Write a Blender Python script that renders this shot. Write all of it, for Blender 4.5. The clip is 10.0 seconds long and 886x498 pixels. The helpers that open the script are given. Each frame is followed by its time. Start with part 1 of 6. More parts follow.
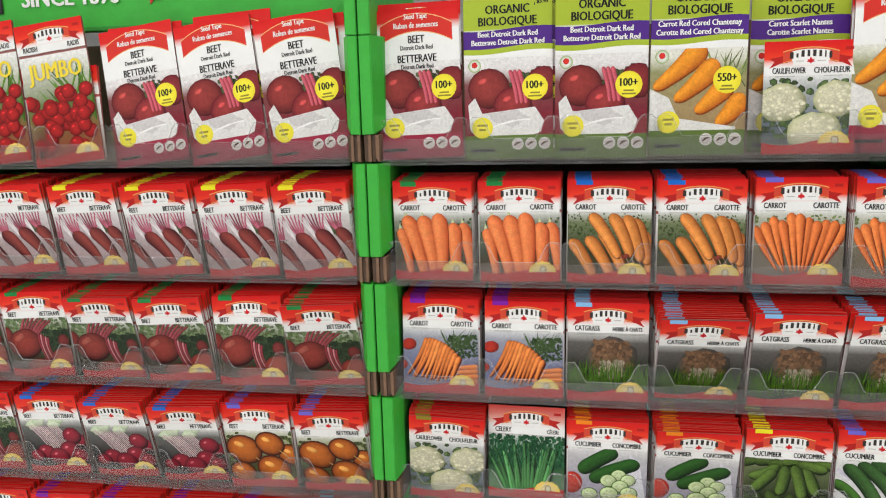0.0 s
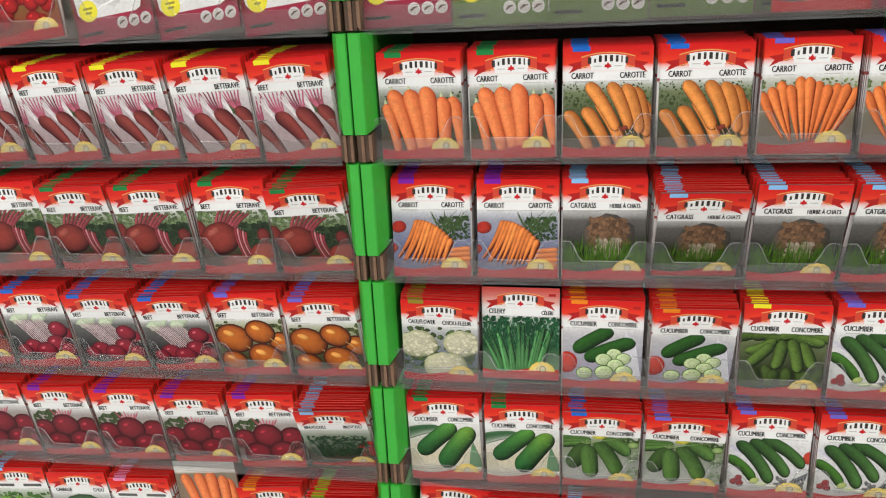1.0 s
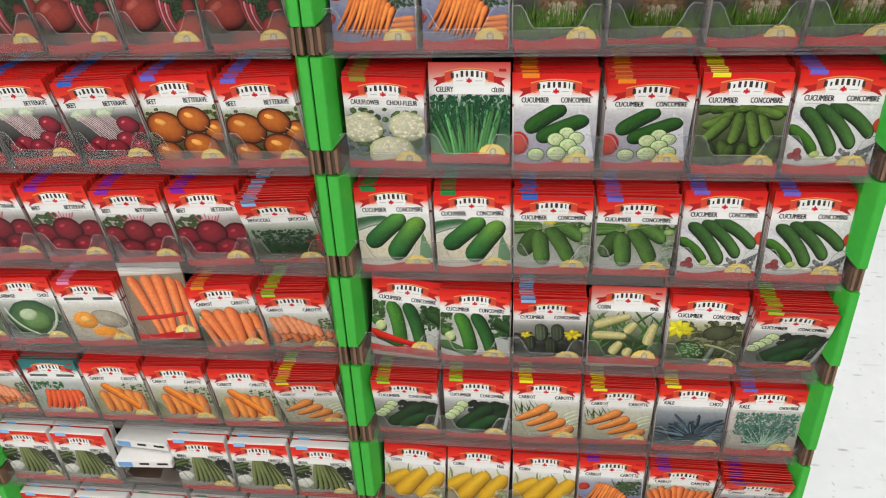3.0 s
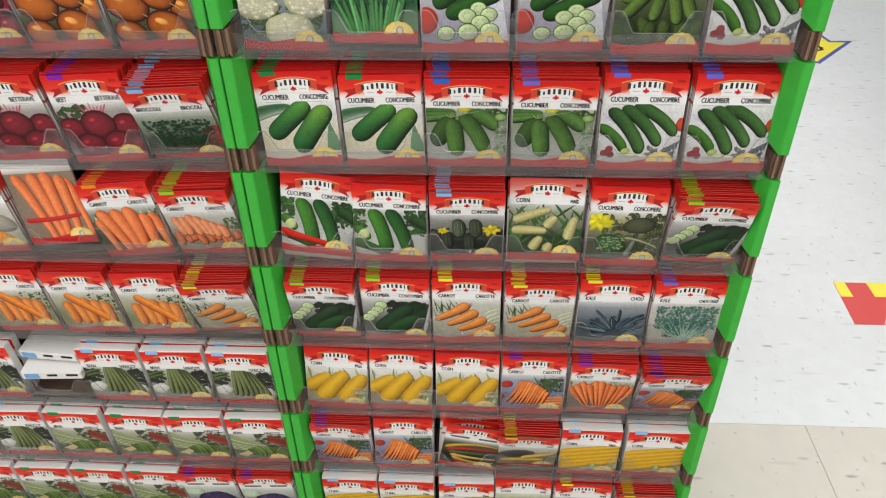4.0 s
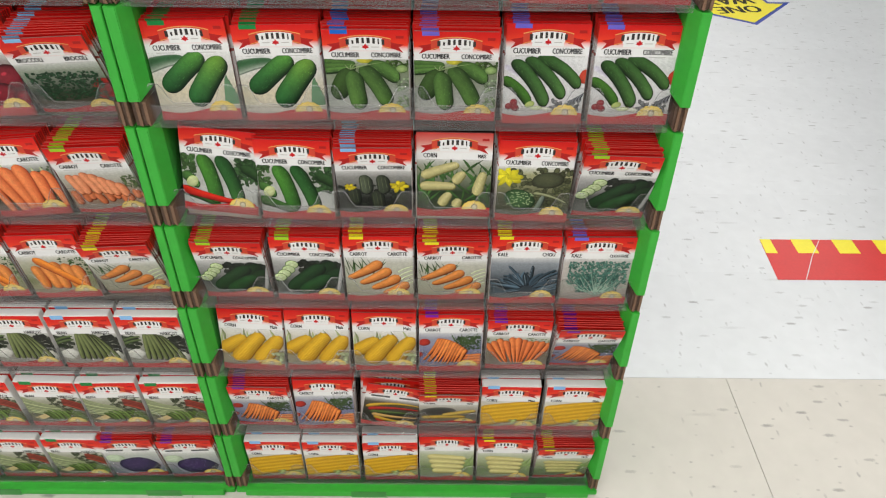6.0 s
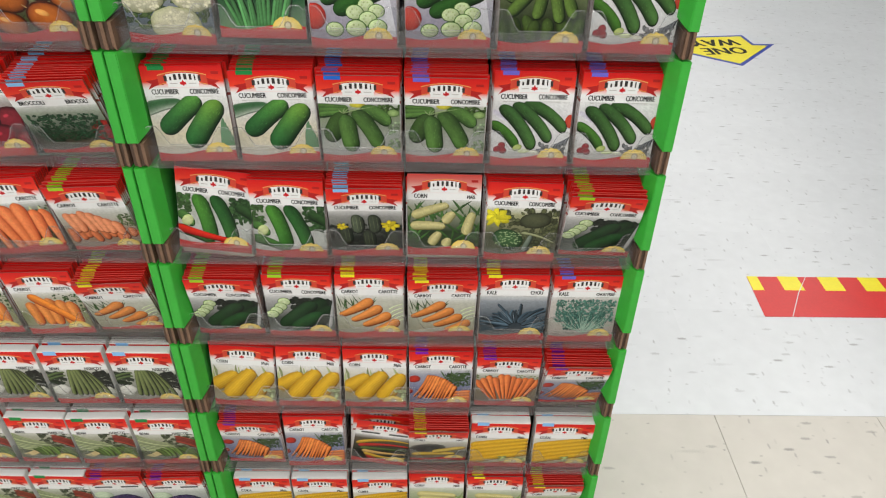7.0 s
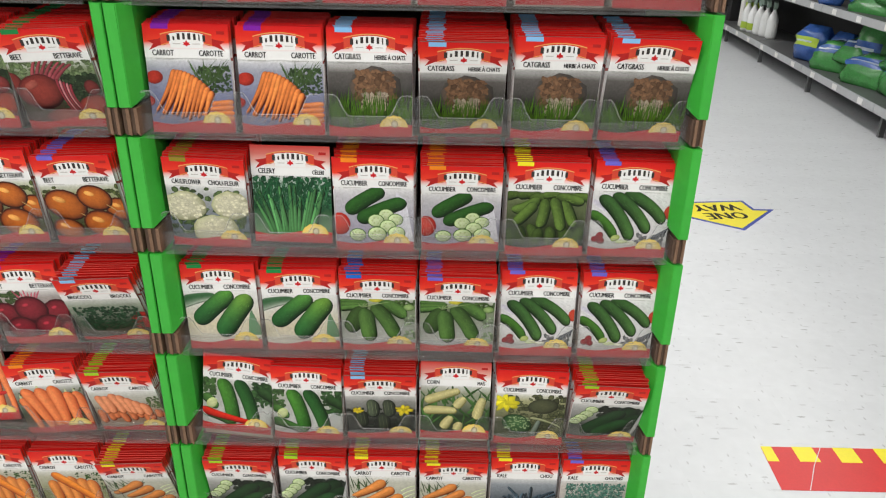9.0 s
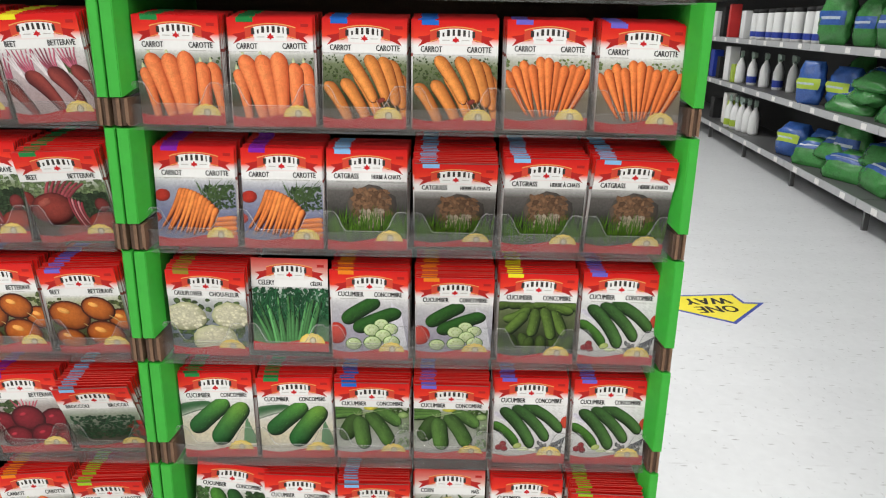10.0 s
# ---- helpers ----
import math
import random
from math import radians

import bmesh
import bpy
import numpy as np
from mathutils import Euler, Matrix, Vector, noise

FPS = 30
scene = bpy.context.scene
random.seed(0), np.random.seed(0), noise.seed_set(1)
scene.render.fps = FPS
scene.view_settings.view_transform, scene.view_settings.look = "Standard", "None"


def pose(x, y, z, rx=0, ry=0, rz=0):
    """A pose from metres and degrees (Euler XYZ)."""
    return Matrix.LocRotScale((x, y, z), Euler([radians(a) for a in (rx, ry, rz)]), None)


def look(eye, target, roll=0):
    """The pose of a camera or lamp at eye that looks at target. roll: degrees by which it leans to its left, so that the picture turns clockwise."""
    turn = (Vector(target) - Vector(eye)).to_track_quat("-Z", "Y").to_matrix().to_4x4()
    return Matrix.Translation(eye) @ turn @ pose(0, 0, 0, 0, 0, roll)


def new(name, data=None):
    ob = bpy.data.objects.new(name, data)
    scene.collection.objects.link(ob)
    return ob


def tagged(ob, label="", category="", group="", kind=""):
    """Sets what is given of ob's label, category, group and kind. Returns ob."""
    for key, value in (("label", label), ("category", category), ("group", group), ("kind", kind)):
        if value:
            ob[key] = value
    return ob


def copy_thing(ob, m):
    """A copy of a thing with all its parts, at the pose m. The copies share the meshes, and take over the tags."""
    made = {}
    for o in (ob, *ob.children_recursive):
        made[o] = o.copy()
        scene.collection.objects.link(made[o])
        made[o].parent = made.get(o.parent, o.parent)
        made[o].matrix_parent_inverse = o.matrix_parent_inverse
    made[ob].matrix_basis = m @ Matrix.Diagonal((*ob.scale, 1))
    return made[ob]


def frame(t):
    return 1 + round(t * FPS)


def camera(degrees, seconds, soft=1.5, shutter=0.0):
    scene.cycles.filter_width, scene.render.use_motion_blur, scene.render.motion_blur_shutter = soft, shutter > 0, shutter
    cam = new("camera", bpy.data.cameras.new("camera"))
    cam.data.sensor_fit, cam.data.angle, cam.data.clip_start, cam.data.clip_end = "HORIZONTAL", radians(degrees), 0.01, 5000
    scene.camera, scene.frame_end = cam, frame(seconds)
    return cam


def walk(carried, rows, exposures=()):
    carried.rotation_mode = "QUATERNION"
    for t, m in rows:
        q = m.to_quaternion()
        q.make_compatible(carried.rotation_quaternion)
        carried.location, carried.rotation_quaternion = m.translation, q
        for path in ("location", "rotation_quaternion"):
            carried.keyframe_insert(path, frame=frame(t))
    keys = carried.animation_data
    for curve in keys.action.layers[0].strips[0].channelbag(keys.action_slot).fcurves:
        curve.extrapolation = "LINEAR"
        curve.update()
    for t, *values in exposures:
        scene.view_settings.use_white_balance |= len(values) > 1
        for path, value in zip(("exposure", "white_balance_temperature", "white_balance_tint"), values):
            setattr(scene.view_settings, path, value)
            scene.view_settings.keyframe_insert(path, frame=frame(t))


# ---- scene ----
cam = camera(62.3, 10.0, soft=1.15)
PATH = [
    (0, (0.185, -0.736, 1.211), (-0.153, 1.199, 0.832), -1.3),
    (0.5, (0.187, -0.723, 1.2), (-0.133, 1.188, 0.703), -1.9),
    (1, (0.182, -0.71, 1.179), (-0.132, 1.16, 0.545), -2.4),
    (1.5, (0.174, -0.703, 1.164), (-0.156, 1.117, 0.402), -2.5),
    (2, (0.17, -0.699, 1.14), (-0.161, 1.078, 0.284), -2.5),
    (2.2, (0.164, -0.707, 1.126), (-0.131, 1.071, 0.259), -2.1),
    (3.3, (0.224, -0.707, 1.071), (0.013, 0.992, 0.036), -2.4),
    (3.5, (0.232, -0.698, 1.064), (0.05, 0.975, -0.016), -2.1),
    (4, (0.247, -0.68, 1.036), (0.144, 0.943, -0.128), -1.0),
    (4.5, (0.268, -0.673, 1.02), (0.221, 0.906, -0.207), -0.0),
    (5, (0.288, -0.668, 1.013), (0.268, 0.891, -0.24), 0.3),
    (5.5, (0.298, -0.67, 1.015), (0.296, 0.889, -0.239), 0.4),
    (7, (0.306, -0.686, 1.036), (0.337, 0.939, -0.129), 1.4),
    (7.5, (0.307, -0.688, 1.042), (0.331, 0.965, -0.084), 1.4),
    (8, (0.306, -0.693, 1.055), (0.318, 1.004, -0.004), 1.2),
    (8.5, (0.304, -0.7, 1.078), (0.302, 1.06, 0.129), 1.0),
    (9, (0.306, -0.708, 1.105), (0.294, 1.115, 0.282), 1.1),
    (9.5, (0.314, -0.72, 1.132), (0.298, 1.153, 0.432), 0.9),
    (10, (0.306, -0.725, 1.136), (0.306, 1.184, 0.539), 1.1),
]
walk(cam, [(t, look(eye, target, roll)) for t, eye, target, roll in PATH], ((0, -0.02), (1.0, 0.05), (2.0, 0.12), (3.5, 0.05), (4.5, 0.0), (8.0, 0.0), (9.0, 0.05), (10.0, 0.09)))


# ---- light ----
def area_lamp(x, y, z, sx, sy, watts):
    data = bpy.data.lights.new("ceiling_lamp", "AREA")
    data.shape, data.size, data.size_y, data.energy = "RECTANGLE", sx, sy, watts
    data.color = (1.0, 0.975, 0.94)
    ob = new("ceiling_lamp", data)
    ob.matrix_world = pose(x, y, z)
    return ob


world = bpy.data.worlds.new("world")
scene.world = world
world.use_nodes = True
world.node_tree.nodes["Background"].inputs[0].default_value = (0.9, 0.95, 1.0, 1)
world.node_tree.nodes["Background"].inputs[1].default_value = 0.04
for lx in (-4.5, -2.2, 0.1, 2.4):
    area_lamp(lx, -3.2, 3.9, 0.35, 5.0, 80)
for lx in (-3.5, 0.5, 4.5):
    area_lamp(lx, 5.0, 4.3, 0.35, 8.0, 150)
scene.view_settings.exposure = 0.0


# ---- materials ----
def material(name, color, rough=0.5, metal=0.0, vary=0.08, scale=20.0, bump=0.0, bump_scale=200.0, coat=0.0, spec=0.5):
    """A procedural surface: colour varied at two scales, with fine relief."""
    m = bpy.data.materials.new(name)
    m.use_nodes = True
    nt = m.node_tree
    b = nt.nodes["Principled BSDF"]
    b.inputs["Roughness"].default_value, b.inputs["Metallic"].default_value = rough, metal
    b.inputs["Coat Weight"].default_value = coat
    b.inputs["Specular IOR Level"].default_value = spec
    tc = nt.nodes.new("ShaderNodeTexCoord")
    n1, n2 = nt.nodes.new("ShaderNodeTexNoise"), nt.nodes.new("ShaderNodeTexNoise")
    n1.inputs["Scale"].default_value, n2.inputs["Scale"].default_value = scale, scale * 9
    n1.inputs["Detail"].default_value = 5
    for n in (n1, n2):
        nt.links.new(tc.outputs["Object"], n.inputs["Vector"])
    add = nt.nodes.new("ShaderNodeMath")
    nt.links.new(n1.outputs["Fac"], add.inputs[0])
    nt.links.new(n2.outputs["Fac"], add.inputs[1])
    ramp = nt.nodes.new("ShaderNodeMapRange")
    ramp.inputs["From Min"].default_value, ramp.inputs["From Max"].default_value = 0.6, 1.4
    ramp.inputs["To Min"].default_value, ramp.inputs["To Max"].default_value = 1 - vary, 1 + vary
    nt.links.new(add.outputs[0], ramp.inputs["Value"])
    mul = nt.nodes.new("ShaderNodeVectorMath")
    mul.operation = "SCALE"
    mul.inputs[0].default_value = color
    nt.links.new(ramp.outputs[0], mul.inputs["Scale"])
    nt.links.new(mul.outputs[0], b.inputs["Base Color"])
    if bump:
        nb, bp = nt.nodes.new("ShaderNodeTexNoise"), nt.nodes.new("ShaderNodeBump")
        nb.inputs["Scale"].default_value = bump_scale
        nt.links.new(tc.outputs["Object"], nb.inputs["Vector"])
        bp.inputs["Strength"].default_value, bp.inputs["Distance"].default_value = bump, 0.002
        nt.links.new(nb.outputs["Fac"], bp.inputs["Height"])
        nt.links.new(bp.outputs[0], b.inputs["Normal"])
    return m


def printed(name, rough=0.42):
    """Glossy printed paper: ink colours come from the mesh, with slight creases and rubbing."""
    m = material(name, (1, 1, 1), rough, vary=0.03, scale=30, bump=0.12, bump_scale=60, spec=0.22)
    nt = m.node_tree
    b = nt.nodes["Principled BSDF"]
    ink = nt.nodes.new("ShaderNodeVertexColor")
    ink.layer_name = "ink"
    scaled = b.inputs["Base Color"].links[0].from_node
    nt.links.new(ink.outputs["Color"], scaled.inputs[0])
    # photographs carry mottling and fine texture; flat ink does not
    tc = nt.nodes.new("ShaderNodeTexCoord")
    coarse, fine = nt.nodes.new("ShaderNodeTexNoise"), nt.nodes.new("ShaderNodeTexNoise")
    coarse.inputs["Scale"].default_value, coarse.inputs["Detail"].default_value = 330, 5
    fine.inputs["Scale"].default_value, fine.inputs["Detail"].default_value = 900, 3
    total = nt.nodes.new("ShaderNodeMath")
    for k, n in enumerate((coarse, fine)):
        nt.links.new(tc.outputs["Object"], n.inputs["Vector"])
        nt.links.new(n.outputs["Fac"], total.inputs[k])
    grain, pick, out = nt.nodes.new("ShaderNodeMapRange"), nt.nodes.new("ShaderNodeMix"), nt.nodes.new("ShaderNodeVectorMath")
    grain.inputs["From Min"].default_value, grain.inputs["From Max"].default_value = 0.65, 1.35
    grain.inputs["To Min"].default_value, grain.inputs["To Max"].default_value = 0.80, 1.16
    nt.links.new(total.outputs[0], grain.inputs["Value"])
    pick.inputs[2].default_value = 1.0
    nt.links.new(ink.outputs["Alpha"], pick.inputs[0])
    nt.links.new(grain.outputs[0], pick.inputs[3])
    out.operation = "SCALE"
    nt.links.new(scaled.outputs[0], out.inputs[0])
    nt.links.new(pick.outputs[0], out.inputs["Scale"])
    nt.links.new(out.outputs[0], b.inputs["Base Color"])
    return m


def clear_plastic(name, haze, tint=(0.93, 0.95, 0.95)):
    """Thin clear sheet: lets light through, a little haze of scratches, mirror gloss at grazing angles."""
    m = bpy.data.materials.new(name)
    m.use_nodes = True
    nt = m.node_tree
    nt.nodes.remove(nt.nodes["Principled BSDF"])
    out = nt.nodes["Material Output"]
    tr, df, gl = (nt.nodes.new("ShaderNodeBsdf" + k) for k in ("Transparent", "Diffuse", "Glossy"))
    tr.inputs[0].default_value = (*tint, 1)
    df.inputs[0].default_value = (0.8, 0.8, 0.8, 1)
    gl.inputs["Roughness"].default_value = 0.12
    tc, nz, mr = nt.nodes.new("ShaderNodeTexCoord"), nt.nodes.new("ShaderNodeTexNoise"), nt.nodes.new("ShaderNodeMapRange")
    nz.inputs["Scale"].default_value, nz.inputs["Detail"].default_value = 14, 6
    nt.links.new(tc.outputs["Object"], nz.inputs["Vector"])
    mr.inputs["From Min"].default_value, mr.inputs["From Max"].default_value = 0.3, 0.7
    mr.inputs["To Min"].default_value, mr.inputs["To Max"].default_value = haze * 0.5, haze * 1.5
    nt.links.new(nz.outputs["Fac"], mr.inputs["Value"])
    m1, m2, fr = nt.nodes.new("ShaderNodeMixShader"), nt.nodes.new("ShaderNodeMixShader"), nt.nodes.new("ShaderNodeMath")
    lw, sh = nt.nodes.new("ShaderNodeLayerWeight"), nt.nodes.new("ShaderNodeMath")
    lw.inputs["Blend"].default_value = 0.5
    sh.operation, sh.inputs[1].default_value = "POWER", 4.0
    nt.links.new(lw.outputs["Facing"], sh.inputs[0])
    fr.operation, fr.inputs[1].default_value, fr.inputs[2].default_value = "MULTIPLY_ADD", 0.36, 0.022
    nt.links.new(sh.outputs[0], fr.inputs[0])
    nt.links.new(mr.outputs[0], m1.inputs[0])
    nt.links.new(tr.outputs[0], m1.inputs[1])
    nt.links.new(df.outputs[0], m1.inputs[2])
    nt.links.new(fr.outputs[0], m2.inputs[0])
    nt.links.new(m1.outputs[0], m2.inputs[1])
    nt.links.new(gl.outputs[0], m2.inputs[2])
    nt.links.new(m2.outputs[0], out.inputs["Surface"])
    return m


GREEN = material("green_card", (0.035, 0.40, 0.035), 0.5, vary=0.10, scale=9, bump=0.15, bump_scale=120)
GREEN_TAPE = material("green_tape", (0.03, 0.25, 0.035), 0.35, vary=0.08)
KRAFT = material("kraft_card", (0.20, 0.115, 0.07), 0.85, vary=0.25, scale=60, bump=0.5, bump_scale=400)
# darker copy of the kraft: shade inside the displays put into its colour
KRAFT_SHADED = material("kraft_card_shaded", (0.085, 0.050, 0.033), 0.9, vary=0.25, scale=60, bump=0.5, bump_scale=400)
PAPER = material("paper", (0.78, 0.77, 0.75), 0.5, vary=0.04, bump=0.1)
INK = printed("ink")
# packet sides, colour deepened to imitate shade in the gaps between columns
PACKET_EDGE = material("shaded_packet_edge", (0.30, 0.10, 0.09), 0.5, vary=0.2, scale=80)
BLACK = material("black_ink", (0.010, 0.010, 0.012), 0.5, spec=0.2)
CLEAR = clear_plastic("clear_plastic", 0.006, (0.97, 0.975, 0.97))
BAND = clear_plastic("milky_plastic", 0.026, (0.95, 0.94, 0.94))
RIM = clear_plastic("clear_rim", 0.05, (0.95, 0.95, 0.95))
# whitish haze that paints the highlight on the plastic's cut edges
GLINT = clear_plastic("hazy_glint", 0.17, (0.9, 0.9, 0.9))
TILE_WHITE = material("white_floor_tile", (0.66, 0.68, 0.70), 0.42, vary=0.05, scale=3, bump=0.03, bump_scale=12)
TILE_CREAM = material("cream_floor_tile", (0.575, 0.545, 0.495), 0.42, vary=0.05, scale=3, bump=0.03, bump_scale=12)
GROUT = material("grout", (0.30, 0.27, 0.24), 0.9, vary=0.2)
YELLOW = material("yellow_vinyl", (0.85, 0.74, 0.03), 0.4, vary=0.05)
BLUE = material("blue_vinyl", (0.02, 0.05, 0.36), 0.4, vary=0.05)
BLUE_STICKER = material("blue_sticker", (0.16, 0.36, 0.68), 0.5)
RED = material("red_vinyl", (0.62, 0.03, 0.03), 0.4, vary=0.06)
SHELF_GREY = material("grey_shelf_enamel", (0.11, 0.112, 0.115), 0.45, metal=0.1, vary=0.08)
SHELF_EDGE = material("pale_shelf_edge", (0.40, 0.41, 0.42), 0.35, vary=0.08)
DARK = material("dark_panel", (0.012, 0.012, 0.013), 0.7, vary=0.2)
WALL = material("white_wall_paint", (0.72, 0.72, 0.70), 0.8, vary=0.05, scale=2)
CEIL = material("ceiling_white", (0.75, 0.75, 0.74), 0.9, vary=0.05, scale=2)
WHITE_PLASTIC = material("white_plastic", (0.75, 0.76, 0.76), 0.35, vary=0.04)
BAG_GREEN = material("green_film", (0.045, 0.21, 0.05), 0.25, vary=0.35, scale=12, bump=0.6, bump_scale=30)
BAG_BLUE = material("blue_film", (0.035, 0.10, 0.34), 0.25, vary=0.35, scale=12, bump=0.6, bump_scale=30)
BAG_PALE = material("pale_film_print", (0.42, 0.50, 0.58), 0.3, vary=0.3, scale=40)
TRIGGER = material("grey_green_plastic", (0.22, 0.30, 0.25), 0.4)
LIME = material("lime_label", (0.36, 0.5, 0.04), 0.4)


def flecked(m, amount):
    """Adds the short dark scuffs and specks of worn vinyl floor tiles to a tile material."""
    nt = m.node_tree
    b = nt.nodes["Principled BSDF"]
    geo = nt.nodes.new("ShaderNodeNewGeometry")

    def maths(kind, a, c):
        n = nt.nodes.new("ShaderNodeMath")
        n.operation = kind
        for k, x in enumerate((a, c)):
            if isinstance(x, float):
                n.inputs[k].default_value = x
            else:
                nt.links.new(x, n.inputs[k])
        return n.outputs[0]

    # scale along and across, turn, cells a metre, size, share of cells with a mark, strength
    for sx, sy, turn, cells, size, share, strength in ((0.8, 2.6, 0.4, 11.0, 0.10, 0.55, 1.0), (2.4, 0.9, 0.9, 15.0, 0.09, 0.60, 0.8), (1.0, 1.5, 0.2, 30.0, 0.10, 0.72, 0.6), (0.35, 2.2, -0.3, 7.0, 0.07, 0.5, 0.45)):
        mp = nt.nodes.new("ShaderNodeMapping")
        mp.inputs["Scale"].default_value = (sx, sy, 1.0)
        mp.inputs["Rotation"].default_value = (0, 0, turn)
        mp.inputs["Location"].default_value = (cells, 0.3 * cells, 0.02)
        nt.links.new(geo.outputs["Position"], mp.inputs["Vector"])
        vor, gate = nt.nodes.new("ShaderNodeTexVoronoi"), nt.nodes.new("ShaderNodeTexNoise")
        vor.voronoi_dimensions = "2D"
        vor.inputs["Scale"].default_value, vor.inputs["Randomness"].default_value = cells, 1.0
        gate.inputs["Scale"].default_value, gate.inputs["Detail"].default_value = 260, 3
        nt.links.new(mp.outputs[0], vor.inputs["Vector"])
        nt.links.new(geo.outputs["Position"], gate.inputs["Vector"])
        sep = nt.nodes.new("ShaderNodeSeparateColor")
        nt.links.new(vor.outputs["Color"], sep.inputs[0])
        ragged = maths("ADD", vor.outputs["Distance"], maths("MULTIPLY", gate.outputs["Fac"], 0.14))
        mr = nt.nodes.new("ShaderNodeMapRange")
        mr.inputs["From Min"].default_value, mr.inputs["From Max"].default_value = size + 0.02, size + 0.08
        mr.inputs["To Min"].default_value, mr.inputs["To Max"].default_value = 1.0, 0.0
        nt.links.new(ragged, mr.inputs["Value"])
        mark = maths("MULTIPLY", mr.outputs[0], maths("GREATER_THAN", sep.outputs[0], share))
        mark = maths("MULTIPLY", mark, maths("MULTIPLY", sep.outputs[1], amount * strength))
        mix = nt.nodes.new("ShaderNodeMix")
        mix.data_type = "RGBA"
        nt.links.new(mark, mix.inputs[0])
        nt.links.new(b.inputs["Base Color"].links[0].from_socket, mix.inputs[6])
        mix.inputs[7].default_value = (0.15, 0.145, 0.14, 1)
        nt.links.new(mix.outputs[2], b.inputs["Base Color"])


flecked(TILE_WHITE, 0.58)
flecked(TILE_CREAM, 0.78)


# ---- mesh helpers ----
def mesh_from(bm, name, mat, smooth=False):
    me = bpy.data.meshes.new(name)
    bm.to_mesh(me)
    bm.free()
    me.materials.append(mat)
    if smooth:
        for p in me.polygons:
            p.use_smooth = True
    return me


def part(name, bm, mat, parent=None, label="", smooth=False):
    me = bm if isinstance(bm, bpy.types.Mesh) else mesh_from(bm, name, mat, smooth)
    ob = new(name, me)
    ob.parent = parent
    if label:
        ob["label"] = label
    return ob


def box(bm, x0, y0, z0, x1, y1, z1, bevel=0.0):
    r = bmesh.ops.create_cube(bm, size=1)
    bmesh.ops.transform(bm, matrix=Matrix.Translation(((x0 + x1) / 2, (y0 + y1) / 2, (z0 + z1) / 2)) @ Matrix.Diagonal((x1 - x0, y1 - y0, z1 - z0, 1)), verts=r["verts"])
    if bevel:
        edges = list({e for v in r["verts"] for e in v.link_edges})
        bmesh.ops.bevel(bm, geom=edges, offset=bevel, segments=2, affect="EDGES")
    return bm


def prism(bm, pts, axis, lo, hi):
    """A closed outline extruded along one axis. pts are the other two coordinates."""
    def at(a, b, c):
        return {"x": (c, a, b), "y": (a, c, b), "z": (a, b, c)}[axis]
    v0 = [bm.verts.new(at(a, b, lo)) for a, b in pts]
    v1 = [bm.verts.new(at(a, b, hi)) for a, b in pts]
    n = len(pts)
    for i in range(n):
        bm.faces.new((v0[i], v0[(i + 1) % n], v1[(i + 1) % n], v1[i]))
    bm.faces.new(v0[::-1])
    bm.faces.new(v1)
    bmesh.ops.recalc_face_normals(bm, faces=bm.faces)
    return bm


def lathe(bm, profile, n=16, m=None):
    """Rings of (radius, z) round the z axis."""
    rings = []
    for r, z in profile:
        rings.append([bm.verts.new((r * math.cos(2 * math.pi * k / n), r * math.sin(2 * math.pi * k / n), z)) for k in range(n)])
    for a, b in zip(rings, rings[1:]):
        for k in range(n):
            bm.faces.new((a[k], a[(k + 1) % n], b[(k + 1) % n], b[k]))
    bm.faces.new(rings[0][::-1])
    bm.faces.new(rings[-1])
    if m is not None:
        bmesh.ops.transform(bm, matrix=m, verts=[v for r in rings for v in r])
    return bm


WORDS = {}


def word_mesh(text, mat):
    """Flat lettering in the built-in font, lower left at the origin, one unit high, in the xz plane."""
    key = text, mat.name
    if key not in WORDS:
        cu = bpy.data.curves.new("lettering", "FONT")
        cu.body, cu.size, cu.resolution_u, cu.offset = text, 1.0, 2, 0.0
        tmp = bpy.data.objects.new("lettering", cu)
        scene.collection.objects.link(tmp)
        dg = bpy.context.evaluated_depsgraph_get()
        me = bpy.data.meshes.new_from_object(tmp.evaluated_get(dg))
        bpy.data.objects.remove(tmp)
        xs = [v.co.x for v in me.vertices]
        ys = [v.co.y for v in me.vertices]
        lo, hi, cap = min(xs), max(xs), max(ys)
        # heavy strokes: the outline laid down three times, a hair apart
        vs, fs = [], []
        for k in range(3):
            n = len(vs)
            vs += [((v.co.x - lo) / cap + 0.055 * k, -0.00006 * k, v.co.y / cap) for v in me.vertices]
            fs += [tuple(n + i for i in p.vertices) for p in me.polygons]
        hi += 0.11 * cap
        me = bpy.data.meshes.new("lettering")
        me.from_pydata(vs, [], fs)
        me.materials.append(mat)
        WORDS[key] = me, (hi - lo) / cap
    return WORDS[key]


def word(text, mat, parent, x, y, z, height, most, align="left", squeeze=0.82, tilt=0.0):
    """Places a word on a face; most: the widest it may be."""
    me, wide = word_mesh(text, mat)
    sx = min(height * squeeze, most / wide)
    ob = new("lettering", me)
    ob.parent = parent
    off = {"left": 0, "right": -wide * sx, "middle": -wide * sx / 2}[align]
    ob.matrix_local = Matrix.Translation((x, y, z)) @ pose(0, 0, 0, 0, -tilt, 0) @ Matrix.Translation((off, 0, 0)) @ Matrix.Diagonal((sx, 1, height, 1))
    return ob


